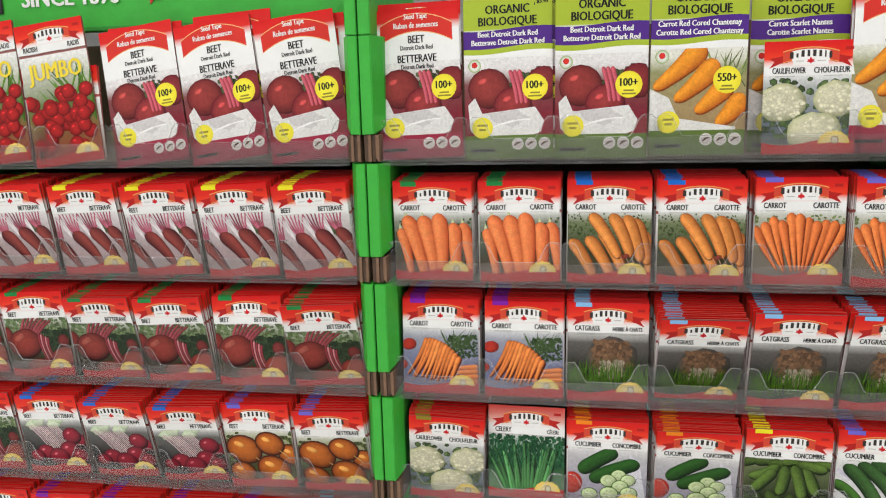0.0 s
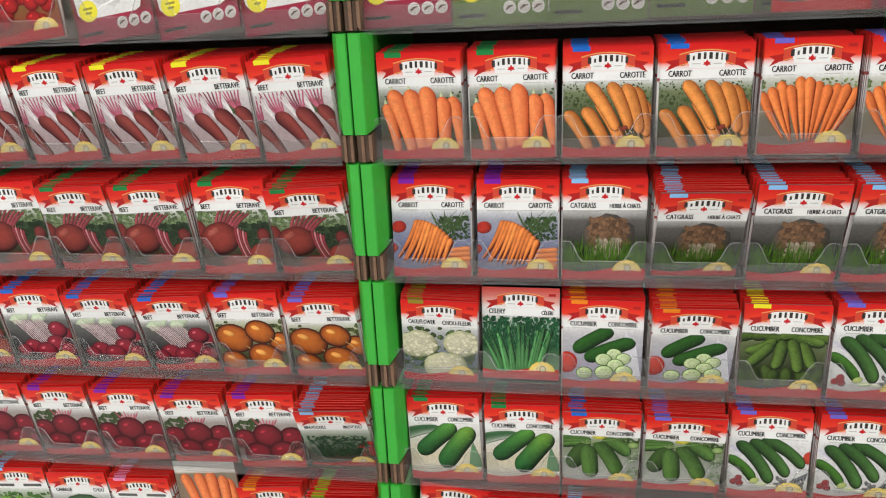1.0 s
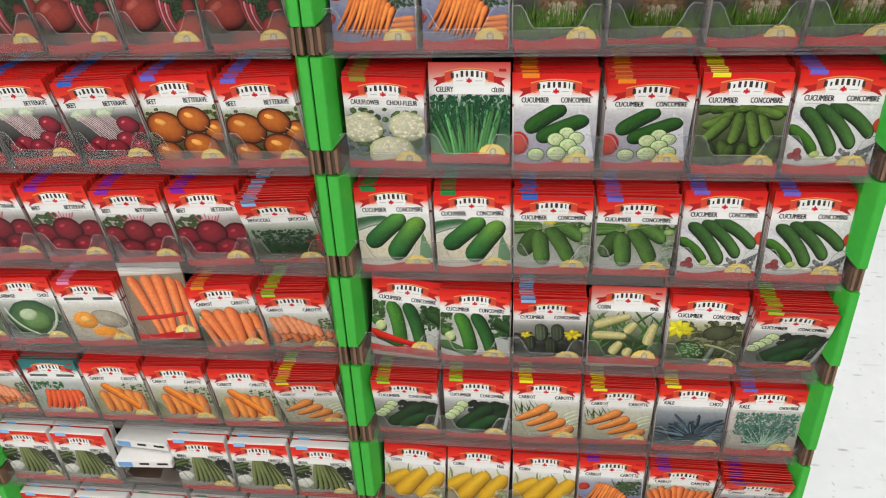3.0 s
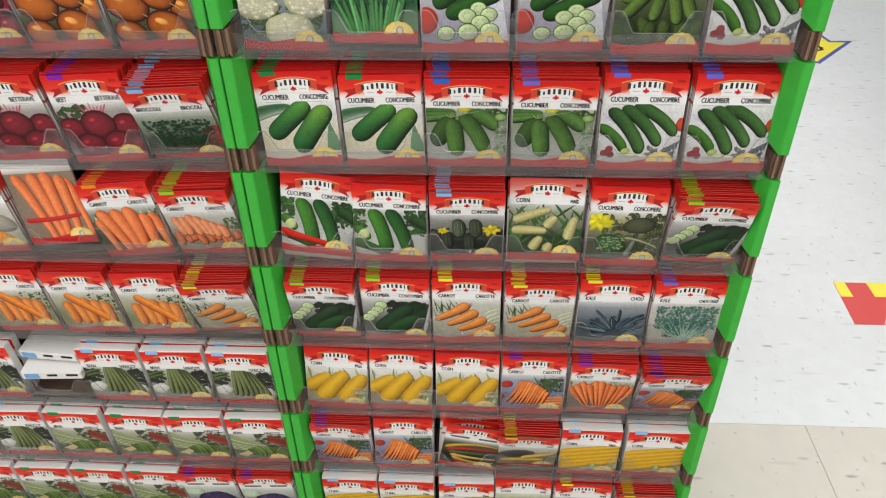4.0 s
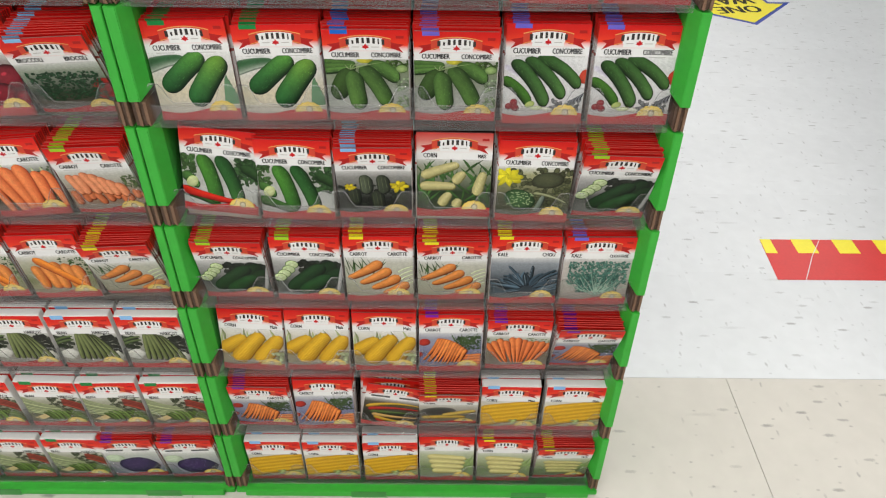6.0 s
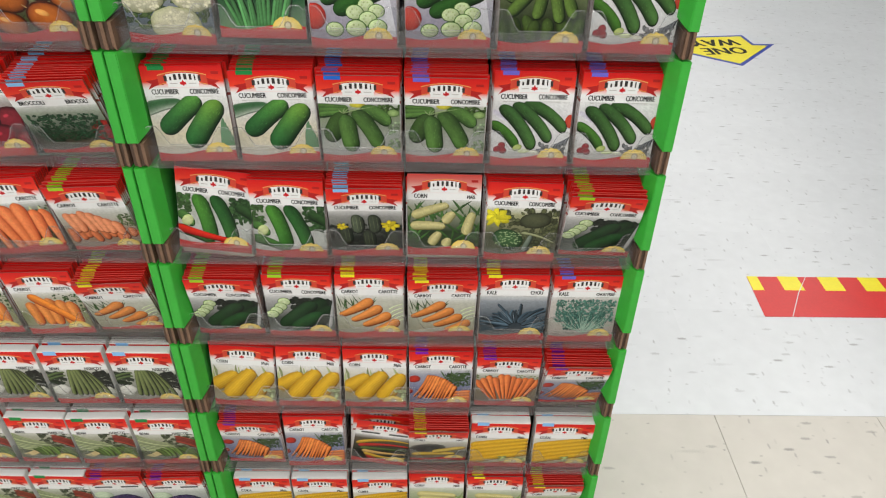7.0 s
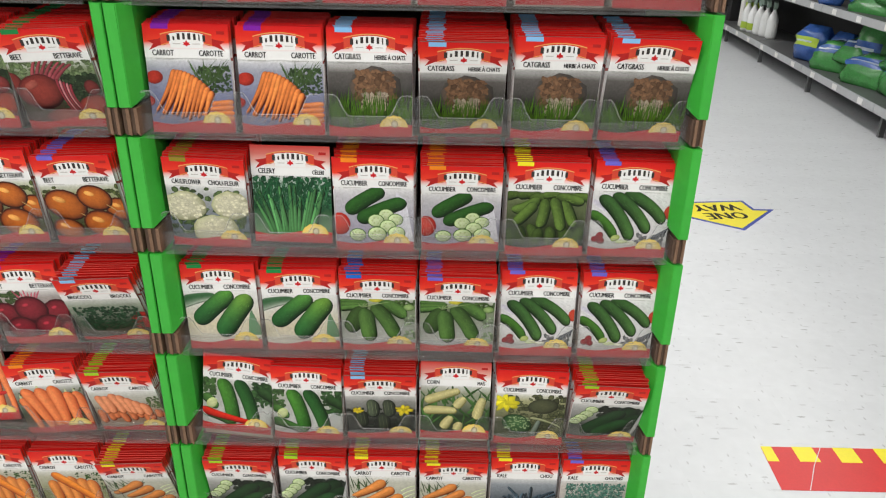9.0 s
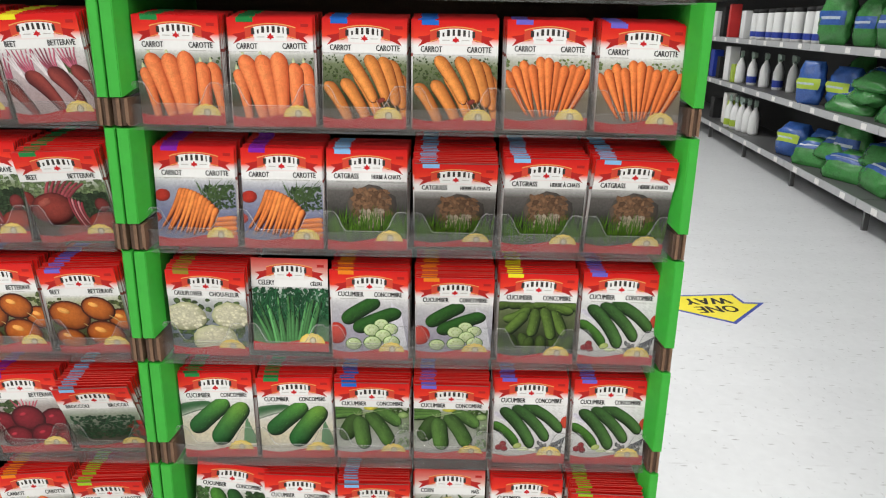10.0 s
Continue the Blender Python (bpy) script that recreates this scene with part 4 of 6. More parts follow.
def beet_green(p, r):
    ground(p, [(0.30, 0.36, 0.22), (0.07, 0.085, 0.045), (0.16, 0.05, 0.04)])
    p.tuft(70, -0.5, 0.5, 0.66, 0.94, 0.05, (0.22, 0.29, 0.15), (0.09, 0.14, 0.05), r)
    p.tuft(80, 0.02, 0.5, 0.30, 0.74, 0.06, (0.05, 0.085, 0.04), (0.016, 0.03, 0.012), r)
    p.blob(-0.50, 0.66, 0.11, 0.15, 0, (0.24, 0.045, 0.035), (0.09, 0.014, 0.014), 14)
    p.blob(0.38, 0.30, 0.22, 0.16, 0.2, (0.34, 0.075, 0.05), (0.12, 0.02, 0.016), 18)
    p.blob(0.40, 0.56, 0.09, 0.11, 0.1, (0.24, 0.05, 0.045), (0.07, 0.012, 0.012), 14)
    p.blob(0.0, 0.17, 0.26, 0.12, 0, (0.30, 0.075, 0.05), (0.11, 0.02, 0.016), 18)
    for k in range(7):
        p.rod((-0.26 + 0.045 * k, 0.68), (-0.14 + 0.065 * k, 0.98 - 0.015 * k), 0.050, 0.030, 0.015, dim((0.34, 0.085, 0.10), r.uniform(0.7, 1.7)), (0.12, 0.02, 0.03), 6)
    p.blob(-0.21, 0.52, 0.275, 0.235, 0.3, (0.06, 0.012, 0.012), (0.05, 0.01, 0.01), 20)
    p.blob(-0.22, 0.54, 0.27, 0.23, 0.3, (0.30, 0.060, 0.045), (0.085, 0.014, 0.014), 22, 0.05, r)
    p.blob(-0.30, 0.63, 0.10, 0.05, 0.5, (0.42, 0.13, 0.10), (0.30, 0.065, 0.05), 12, 0.3, r)
    for k in range(5):
        p.rod((0.02 + 0.035 * k, 0.70 - 0.02 * k), (0.10 + 0.028 * k, 0.22 + 0.02 * k), 0.034, 0.018, -0.03, (0.58, 0.27, 0.29) if k % 2 else (0.32, 0.05, 0.07), (0.14, 0.02, 0.03), 6)


def beet_bunch(p, r):
    ground(p, [(0.20, 0.20, 0.19), (0.055, 0.05, 0.052), (0.13, 0.08, 0.085)])
    for u, v, a in ((-0.30, 0.86, 0.13), (-0.18, 0.92, 0.11), (0.06, 0.88, 0.12), (0.16, 0.94, 0.08)):
        p.blob(u, v, a, a * 0.75, 0.6, (0.62, 0.68, 0.54), (0.40, 0.50, 0.32), 12, 0.5, r)
    for k in range(14):
        u = -0.34 + 0.045 * k
        p.rod((u * 0.8 - 0.12, 0.84), (u * 0.75 + 0.16, 0.40), 0.020, 0.016, 0.02, dim((0.66, 0.58, 0.58), r.uniform(0.7, 1.2)), (0.40, 0.20, 0.24), 4)
    for u, v, s in ((0.42, 0.58, 0.12), (0.30, 0.66, 0.15), (-0.18, 0.36, 0.15), (0.22, 0.40, 0.17), (0.02, 0.28, 0.17), (-0.34, 0.30, 0.12), (0.38, 0.30, 0.14)):
        p.blob(u + 0.01, v - 0.015, s, s * 0.95, 0, (0.06, 0.008, 0.012), (0.05, 0.008, 0.012), 14)
        p.blob(u, v, s, s * 0.92, 0, (0.33, 0.028, 0.055), (0.08, 0.006, 0.016), 16)
        p.blob(u - s * 0.3, v + s * 0.3, s * 0.22, s * 0.13, 0.5, (0.66, 0.20, 0.24), (0.50, 0.06, 0.09), 9)


def beet_gold(p, r):
    ground(p, [(0.46, 0.48, 0.30), (0.10, 0.12, 0.05), (0.14, 0.10, 0.05)])
    p.tuft(50, -0.5, 0.5, 0.3, 0.9, 0.06, (0.12, 0.15, 0.05), (0.03, 0.05, 0.02), r)
    g, e = (0.52, 0.17, 0.03), (0.17, 0.038, 0.008)
    for u, v, s in ((0.46, 0.54, 0.19), (-0.24, 0.62, 0.26), (0.16, 0.72, 0.21), (-0.30, 0.24, 0.19), (0.18, 0.30, 0.25)):
        p.blob(u, v, s + 0.02, (s + 0.02) * 0.85, -0.4, dim(e, 0.3), dim(e, 0.4), 18)
        p.blob(u, v, s, s * 0.82, -0.4, g, e, 18)
        p.blob(u - s * 0.25, v + s * 0.32, s * 0.34, s * 0.18, -0.4, (0.82, 0.45, 0.14), (0.68, 0.26, 0.05), 10)
        p.rod((u + s * 0.6, v - s * 0.5), (u + s * 1.3, v - s * 1.2), 0.03, 0.006, 0.01, (0.62, 0.45, 0.2), (0.3, 0.2, 0.08), 3)


def beet_dark(p, r):
    ground(p, [(0.46, 0.42, 0.40), (0.17, 0.11, 0.10), (0.38, 0.28, 0.29)])
    p.tuft(30, -0.5, -0.1, 0.5, 0.9, 0.06, (0.10, 0.15, 0.06), (0.03, 0.06, 0.02), r)
    stems(p, 0.0, 0.6, 8, r, (0.60, 0.16, 0.22), 0.32, 0.22)
    for u, v, s in ((-0.36, 0.54, 0.18), (0.38, 0.56, 0.20), (0.0, 0.60, 0.22), (-0.20, 0.26, 0.21), (0.20, 0.28, 0.22), (0.46, 0.26, 0.14)):
        p.blob(u, v, s + 0.015, s + 0.012, 0, (0.05, 0.004, 0.008), (0.07, 0.008, 0.012), 16)
        beet_root(p, u, v, s, r, (0.25, 0.026, 0.042), (0.065, 0.006, 0.012))


def peas(p, r):
    ground(p, [(0.46, 0.52, 0.40), (0.10, 0.20, 0.06), (0.30, 0.34, 0.26)])
    p.tuft(60, -0.5, 0.5, 0.2, 0.85, 0.06, (0.10, 0.22, 0.05), (0.03, 0.09, 0.02), r)
    for _ in range(60):
        p.blob(r.uniform(-0.36, 0.36), r.uniform(0.25, 0.75), 0.05, 0.048, 0, (0.24, 0.42, 0.10), (0.09, 0.20, 0.03), 9)


def cabbage(p, r):
    ground(p, [(0.44, 0.46, 0.42), (0.10, 0.13, 0.10), (0.26, 0.28, 0.26)])
    p.blob(0, 0.52, 0.46, 0.36, 0.1, (0.10, 0.18, 0.09), (0.03, 0.07, 0.03), 16, 0.2, r)
    p.rod((-0.42, 0.78), (0.0, 0.2), 0.05, 0.04, -0.1, (0.52, 0.58, 0.46), (0.25, 0.32, 0.2))
    p.rod((0.42, 0.78), (0.1, 0.2), 0.05, 0.04, 0.1, (0.52, 0.58, 0.46), (0.25, 0.32, 0.2))
    p.blob(0.04, 0.50, 0.26, 0.22, 0.3, (0.18, 0.30, 0.12), (0.06, 0.13, 0.04), 14)
    p.blob(-0.06, 0.62, 0.16, 0.12, 0.3, (0.50, 0.58, 0.42), (0.3, 0.4, 0.22), 12)


def melon(p, r):
    ground(p, [(0.68, 0.66, 0.60), (0.60, 0.55, 0.46), (0.52, 0.46, 0.38)])
    p.blob(0.20, 0.58, 0.30, 0.18, -0.3, (0.44, 0.40, 0.34), (0.22, 0.2, 0.16), 16)
    p.blob(-0.20, 0.56, 0.20, 0.18, 0, (0.78, 0.36, 0.08), (0.62, 0.28, 0.05), 16)
    p.blob(-0.20, 0.58, 0.08, 0.07, 0, (0.80, 0.52, 0.2), (0.72, 0.42, 0.1), 10)
    p.blob(0.10, 0.28, 0.26, 0.14, -0.2, (0.78, 0.36, 0.08), (0.62, 0.28, 0.05), 16)


def bean_green(p, r):
    ground(p, [(0.50, 0.50, 0.44), (0.34, 0.34, 0.31), (0.38, 0.34, 0.29)])
    p.tuft(26, -0.5, -0.24, 0.50, 0.80, 0.07, (0.05, 0.065, 0.04), (0.015, 0.022, 0.012), r)
    p.tuft(30, 0.24, 0.5, 0.34, 0.82, 0.07, (0.05, 0.055, 0.045), (0.015, 0.02, 0.014), r)
    for v in (0.60, 0.68):
        p.rod((-0.52, v), (-0.20, v + 0.12), 0.06, 0.045, 0.02, (0.14, 0.19, 0.08), (0.04, 0.06, 0.02))
    p.blob(-0.36, 0.36, 0.16, 0.13, 0.6, (0.66, 0.66, 0.62), (0.52, 0.52, 0.48), 12, 0.3, r)
    p.blob(0.36, 0.30, 0.14, 0.12, 0.0, (0.64, 0.64, 0.58), (0.50, 0.50, 0.45), 12, 0.3, r)
    for k in (0, 6, 1, 5, 2, 4, 3):
        q = k / 6 - 0.5
        tone = r.uniform(0.85, 1.2)
        p.rod((q * 0.22, 0.84 + r.uniform(-0.02, 0.05)), (q * 0.58 + 0.10, 0.20 + r.uniform(-0.05, 0.03)), 0.082, 0.072, 0.05 * q + 0.015, dim((0.19, 0.225, 0.095), tone), dim((0.020, 0.028, 0.009), tone))


def bean_mix(p, r):
    ground(p, [(0.52, 0.52, 0.42), (0.15, 0.17, 0.10), (0.26, 0.25, 0.19)])
    p.tuft(40, -0.1, 0.5, 0.44, 0.86, 0.06, (0.12, 0.14, 0.08), (0.03, 0.04, 0.02), r)
    for k in range(4):
        p.rod((0.16, 0.80 - 0.05 * k), (0.50, 0.64 - 0.06 * k), 0.06, 0.045, 0.02, dim((0.34, 0.07, 0.045), r.uniform(0.7, 1.2)), (0.12, 0.02, 0.015))
    for k in range(9):
        p.rod((-0.52, 0.86 - 0.055 * k), (0.02 + 0.03 * k, 0.60 - 0.03 * k), 0.050, 0.026, -0.04, dim((0.40, 0.44, 0.27), r.uniform(0.7, 1.3)), (0.10, 0.13, 0.05))
    p.poly([(-0.44, 0.24), (-0.22, 0.36), (-0.12, 0.30), (-0.30, 0.18)], (0.60, 0.50, 0.28))
    for k in range(14):
        u = -0.24 + 0.045 * k
        p.rod((u, 0.44 + r.uniform(-0.04, 0.06)), (u + r.uniform(0.06, 0.18), 0.17 + r.uniform(-0.03, 0.04)), 0.062, 0.046, 0.02, dim((0.17, 0.25, 0.075), r.uniform(0.7, 1.3)), (0.03, 0.055, 0.012))


def cabbage_purple(p, r):
    ground(p, [(0.62, 0.64, 0.60), (0.36, 0.34, 0.42), (0.30, 0.28, 0.40)])
    p.blob(-0.32, 0.70, 0.18, 0.14, 0, (0.58, 0.66, 0.52), (0.36, 0.44, 0.3), 12)
    p.blob(0.06, 0.42, 0.38, 0.30, 0, (0.085, 0.045, 0.15), (0.022, 0.012, 0.05), 18, 0.1, r)
    for _ in range(34):
        u, v = 0.06 + r.uniform(-0.3, 0.3), 0.42 + r.uniform(-0.22, 0.22)
        p.rod((u, v), (u + r.uniform(-0.04, 0.04), v + 0.09), 0.012, 0.008, 0.02, (0.26, 0.20, 0.36), (0.10, 0.07, 0.18), 3)


def carrot_red(p, r):
    ground(p, [(0.52, 0.56, 0.54), (0.36, 0.44, 0.36), (0.44, 0.36, 0.32)])
    for k in range(3):
        p.blob(-0.2 + 0.2 * k, 0.62, 0.06, 0.05, 0, (0.78, 0.76, 0.72), (0.6, 0.55, 0.5), 9)
    for k in range(7):
        p.rod((-0.2 + 0.09 * k, 0.68), (-0.36 + 0.11 * k, 0.22), 0.14, 0.07, 0.02, (0.74, 0.15, 0.05), (0.42, 0.05, 0.02))
    p.tuft(20, -0.45, 0.1, 0.66, 0.85, 0.05, (0.08, 0.2, 0.08), (0.03, 0.1, 0.04), r)


def radish(p, r):
    A = p.top / p.squash
    p.bands([(A - 0.42, WHITE), (A - 0.70, (0.55, 0.56, 0.48)), (0.8, (0.16, 0.22, 0.08)), (0, (0.36, 0.03, 0.03))])
    p.blades(30, 0.0, 0.5, 0.5, 1.0, 0.4, 0.05, (0.18, 0.34, 0.06), (0.06, 0.15, 0.02), r, 0.9)
    for _ in range(46):
        beet_root(p, r.uniform(-0.45, 0.42), r.uniform(0.2, 0.95), 0.105, r, (0.43, 0.028, 0.028), (0.15, 0.008, 0.010))


def beet_tape(p, r):
    A = p.top / p.squash
    p.bands([(A - 0.5, WHITE), (1.02, (0.72, 0.70, 0.70)), (0.85, (0.25, 0.10, 0.10)), (0.5, (0.24, 0.03, 0.05)), (0, (0.30, 0.02, 0.04))])
    p.tuft(16, 0.0, 0.4, 0.75, 0.98, 0.07, (0.10, 0.14, 0.06), (0.04, 0.05, 0.02), r)
    beet_root(p, -0.22, 0.80, 0.24, r, (0.32, 0.060, 0.055), (0.11, 0.014, 0.018))
    beet_root(p, 0.40, 0.84, 0.20, r, (0.28, 0.045, 0.05), (0.11, 0.008, 0.018))
    beet_root(p, 0.05, 0.60, 0.22, r, (0.34, 0.06, 0.06), (0.12, 0.008, 0.02))
    for q in range(3):
        p.rod((0.02 + 0.05 * q, 1.0), (0.10 + 0.05 * q, 0.62), 0.05, 0.04, 0.01, (0.60, 0.15, 0.19), (0.32, 0.04, 0.07))
    p.poly([(-0.46, 0.62), (-0.38, 0.70), (-0.30, 0.52), (0.10, 0.56), (0.30, 0.58), (0.40, 0.42), (0.36, 0.30), (0.18, 0.22), (-0.10, 0.24), (-0.34, 0.22), (-0.44, 0.34)], (0.70, 0.69, 0.68))
    p.poly([(-0.24, 0.52), (0.10, 0.55), (0.24, 0.46), (0.05, 0.36), (-0.16, 0.42)], (0.60, 0.58, 0.58))
    p.rod((-0.30, 0.30), (0.25, 0.44), 0.03, 0.02, 0.04, (0.80, 0.79, 0.78), (0.66, 0.65, 0.64))


def carrot_tape(p, r):
    A = p.top / p.squash
    p.bands([(A - 0.5, WHITE), (1.05, (0.70, 0.70, 0.62)), (0.9, (0.34, 0.34, 0.18)), (0.5, (0.40, 0.30, 0.16)), (0, (0.30, 0.2, 0.1))])
    p.blades(20, 0.1, 0.5, 0.7, 0.9, 0.3, 0.03, (0.30, 0.36, 0.16), (0.12, 0.16, 0.05), r, 0.8)
    for k in range(4):
        p.rod((0.06 + 0.14 * k, 1.18 - 0.18 * k), (-0.46 + 0.22 * k, 0.72 - 0.13 * k), 0.27, 0.10, 0.02, (0.80, 0.34, 0.04), (0.48, 0.14, 0.02))
    p.poly([(-0.5, 0.72), (-0.30, 0.62), (-0.20, 0.40), (0.15, 0.34), (0.40, 0.30), (0.40, 0.2), (-0.5, 0.2)], (0.70, 0.69, 0.67))


def tape_foot(p, col):
    """Foot of a seed tape packet: coloured strip, three round pictograms and a yellow disc."""
    p.bands([(0.27, col), (0.0, dim(col, 0.9))])
    for k in range(3):
        p.blob(0.10 + 0.15 * k, 0.17, 0.068, 0.068, 0, (0.55, 0.50, 0.48), (0.62, 0.60, 0.58), 12)
        p.rod((0.06 + 0.15 * k, 0.15), (0.14 + 0.15 * k, 0.19), 0.035, 0.02, 0.01, (0.06, 0.03, 0.02), (0.14, 0.09, 0.06), 3)
    p.blob(-0.30, 0.36, 0.12, 0.12, 0, (0.80, 0.70, 0.05), (0.76, 0.66, 0.04), 16)
    p.bands([(0.40, (0.3, 0.25, 0.04)), (0.375, (0.3, 0.25, 0.04))], -0.36, -0.24)
    p.bands([(0.35, (0.3, 0.25, 0.04)), (0.325, (0.3, 0.25, 0.04))], -0.34, -0.26)
    p.bands([(0.12, DK), (0.085, DK)], -0.44, -0.16)


def tape_head(p):
    A = p.top / p.squash
    p.bands([(A, RED_TOP), (A - 0.14, (0.66, 0.02, 0.015)), (A - 0.24, WHITE), (A - 0.6, WHITE)])
    arc = [-0.42 + 0.84 * k / 12 for k in range(13)]
    p.rows([[(u, A - 0.05 - 0.7 * u * u, (0.80, 0.45, 0.2)) for u in arc], [(u, A - 0.26 - 0.7 * u * u, (0.80, 0.45, 0.2)) for u in arc]])
    p.rows([[(u, A - 0.06 - 0.7 * u * u, (0.62, 0.03, 0.02)) for u in arc], [(u, A - 0.25 - 0.7 * u * u, (0.62, 0.03, 0.02)) for u in arc]])


def organic_head(p):
    A = p.top / p.squash
    lime = (0.36, 0.46, 0.035)
    us = [-0.5 + k / 10 for k in range(11)]
    p.bands([(A, lime), (A - 0.34, lime), (A - 0.36, WHITE), (A - 0.66, WHITE)])
    p.rows([[(u, A - 0.34 + 0.02 * math.sin(5 * u), (0.075, 0.02, 0.22)) for u in us], [(u, A - 0.54 + 0.02 * math.sin(5 * u), (0.075, 0.02, 0.22)) for u in us]])
    p.rows([[(u, A - 0.54 + 0.02 * math.sin(5 * u), lime) for u in us], [(u, A - 0.60 + 0.02 * math.sin(5 * u), lime) for u in us]])
    p.blob(-0.38, A - 0.74, 0.075, 0.075, 0, (0.7, 0.72, 0.66), (0.25, 0.36, 0.1), 12)
    p.blob(-0.38, A - 0.73, 0.035, 0.035, 0, (0.6, 0.03, 0.02), (0.5, 0.02, 0.02), 8)


# ---- seed packets ----
DESIGNS = {  # photo, words, what the label calls it, make
    "carrot_fat": (carrot_fat, "CARROT", "CAROTTE", "thick orange carrots", "n"),
    "carrot_stub": (carrot_stub, "CARROT", "CAROTTE", "blunt amber carrots on foliage", "n"),
    "carrot_fan": (carrot_fan, "CARROT", "CAROTTE", "a fan of slim carrots", "n"),
    "carrot_bunch": (carrot_bunch, "CARROT", "CAROTTE", "a bunch of carrots on blue", "n"),
    "carrot_diag": (carrot_diag, "CARROT", "CAROTTE", "four amber carrots", "n"),
    "carrot_cross": (carrot_cross, "CARROT", "CAROTTE", "crossed amber carrots", "n"),
    "carrot_pile": (carrot_pile, "CARROT", "CAROTTE", "a pile of short carrots", "n"),
    "carrot_red": (carrot_red, "", "", "red-orange carrots under a teal head", "teal"),
    "carrot_sleeve": (carrot_sleeve, "", "CAROTTE", "large carrots, white head", "sleeve"),
    "catgrass": (catgrass, "CATGRASS", "HERBE À CHATS", "green cat grass on dark grey", "n"),
    "cauliflower": (cauliflower, "CAULIFLOWER", "CHOU-FLEUR", "three cream cauliflowers", "n"),
    "celery": (celery, "CELERY", "CÉLERI", "green celery stalks", "pale"),
    "cuke_slices": (cuke_slices, "CUCUMBER", "CONCOMBRE", "sliced cucumber and tomato", "n"),
    "cuke_many": (cuke_many, "CUCUMBER", "CONCOMBRE", "a heap of small cucumbers", "n"),
    "cuke_three": (cuke_three, "CUCUMBER", "CONCOMBRE", "three long cucumbers on white", "n"),
    "cuke_two": (cuke_two, "CUCUMBER", "CONCOMBRE", "two large green cucumbers", "n"),
    "cuke_cluster": (cuke_cluster, "CUCUMBER", "CONCOMBRE", "a cluster of cucumbers", "n"),
    "cuke_upright": (cuke_upright, "CUCUMBER", "CONCOMBRE", "two upright cucumbers", "n"),
    "cuke_pepper": (cuke_pepper, "CUCUMBER", "CONCOMBRE", "cucumbers and a red pepper", "n"),
    "cuke_night": (cuke_night, "CUCUMBER", "CONCOMBRE", "dark cucumbers with yellow flowers", "n"),
    "cuke_flower": (cuke_flower, "CUCUMBER", "CONCOMBRE", "a netted cucumber and yellow flower", "n"),
    "cuke_dark": (cuke_dark, "CUCUMBER", "CONCOMBRE", "dark cucumbers with pale slices", "n"),
    "corn_baby": (corn_baby, "CORN", "MAÏS", "pale small corn cobs", "pale"),
    "corn_gold": (corn_gold, "CORN", "Maïs", "three golden corn cobs", "n"),
    "corn_rows": (corn_rows, "CORN", "Maïs", "rows of golden corn", "box"),
    "corn_pale": (corn_pale, "CORN", "MAÏS", "pale corn cobs", "n"),
    "corn_banana": (corn_banana, "CORN", "MAÏS", "long yellow corn on black", "n"),
    "pepper_mix": (pepper_mix, "", "", "mixed yellow and red pods", "n"),
    "kale_dark": (kale_dark, "KALE", "CHOU", "dark blue-green kale", "n"),
    "kale_curly": (kale_curly, "KALE", "CHOU FRISÉ", "curly teal kale", "n"),
    "broccoli": (broccoli, "BROCCOLI", "BROCOLI", "dark green broccoli", "n"),
    "beet_long": (beet_long, "BEET", "BETTERAVE", "long dark red beets", "n"),
    "beet_green": (beet_green, "BEET", "BETTERAVE", "round beets and green leaves", "n"),
    "beet_bunch": (beet_bunch, "BEET", "BETTERAVE", "a bunch of pink beets", "n"),
    "beet_gold": (beet_gold, "BEET", "BETTERAVE", "golden beets", "n"),
    "beet_dark": (beet_dark, "BEET", "BETTERAVE", "dark red round beets", "n"),
    "peas": (peas, "", "", "small green sprouts", "n"),
    "cabbage": (cabbage, "CABBAGE", "CHOU", "a green cabbage", "n"),
    "melon": (melon, "", "", "orange melon halves", "n"),
    "bean_green": (bean_green, "BEAN", "HARICOT", "green beans", "box"),
    "bean_mix": (bean_mix, "BEAN", "HARICOT", "mixed green beans", "box"),
    "cabbage_purple": (cabbage_purple, "", "", "a purple cabbage", "n"),
    "radish": (radish, "RADISH", "RADIS", "heaped red radishes", "radish"),
    "beet_tape": (beet_tape, "BEET", "BETTERAVE", "beets and a white seed tape", "tape"),
    "beet_organic": (beet_tape, "", "", "beets under a lime green head", "organic"),
    "carrot_organic": (carrot_tape, "", "", "orange carrots under a lime head", "organic"),
    "carrot_nantes": (carrot_tape, "", "", "slim carrots under a lime head", "organic"),
    "carrot_tape": (carrot_tape, "RUBAN", "", "carrots and a white seed tape", "tape"),
}
MESHES, DEPTH = {}, {}
WHITE_INK = material("white_ink", (0.80, 0.80, 0.79), 0.45)
JUMBO_INK = material("yellow_ink", (0.80, 0.62, 0.03), 0.45)


def packet_size(make):
    if make in ("tape", "organic"):
        return 0.089, (0.151 if make == "tape" else 0.160), 0.003
    if make == "radish":
        return 0.084, 0.158, 0.003
    if make == "sleeve":
        return PW, 0.112, 0.004
    if make == "box":
        return PW, 0.101, 0.012
    return PW, PH, PT


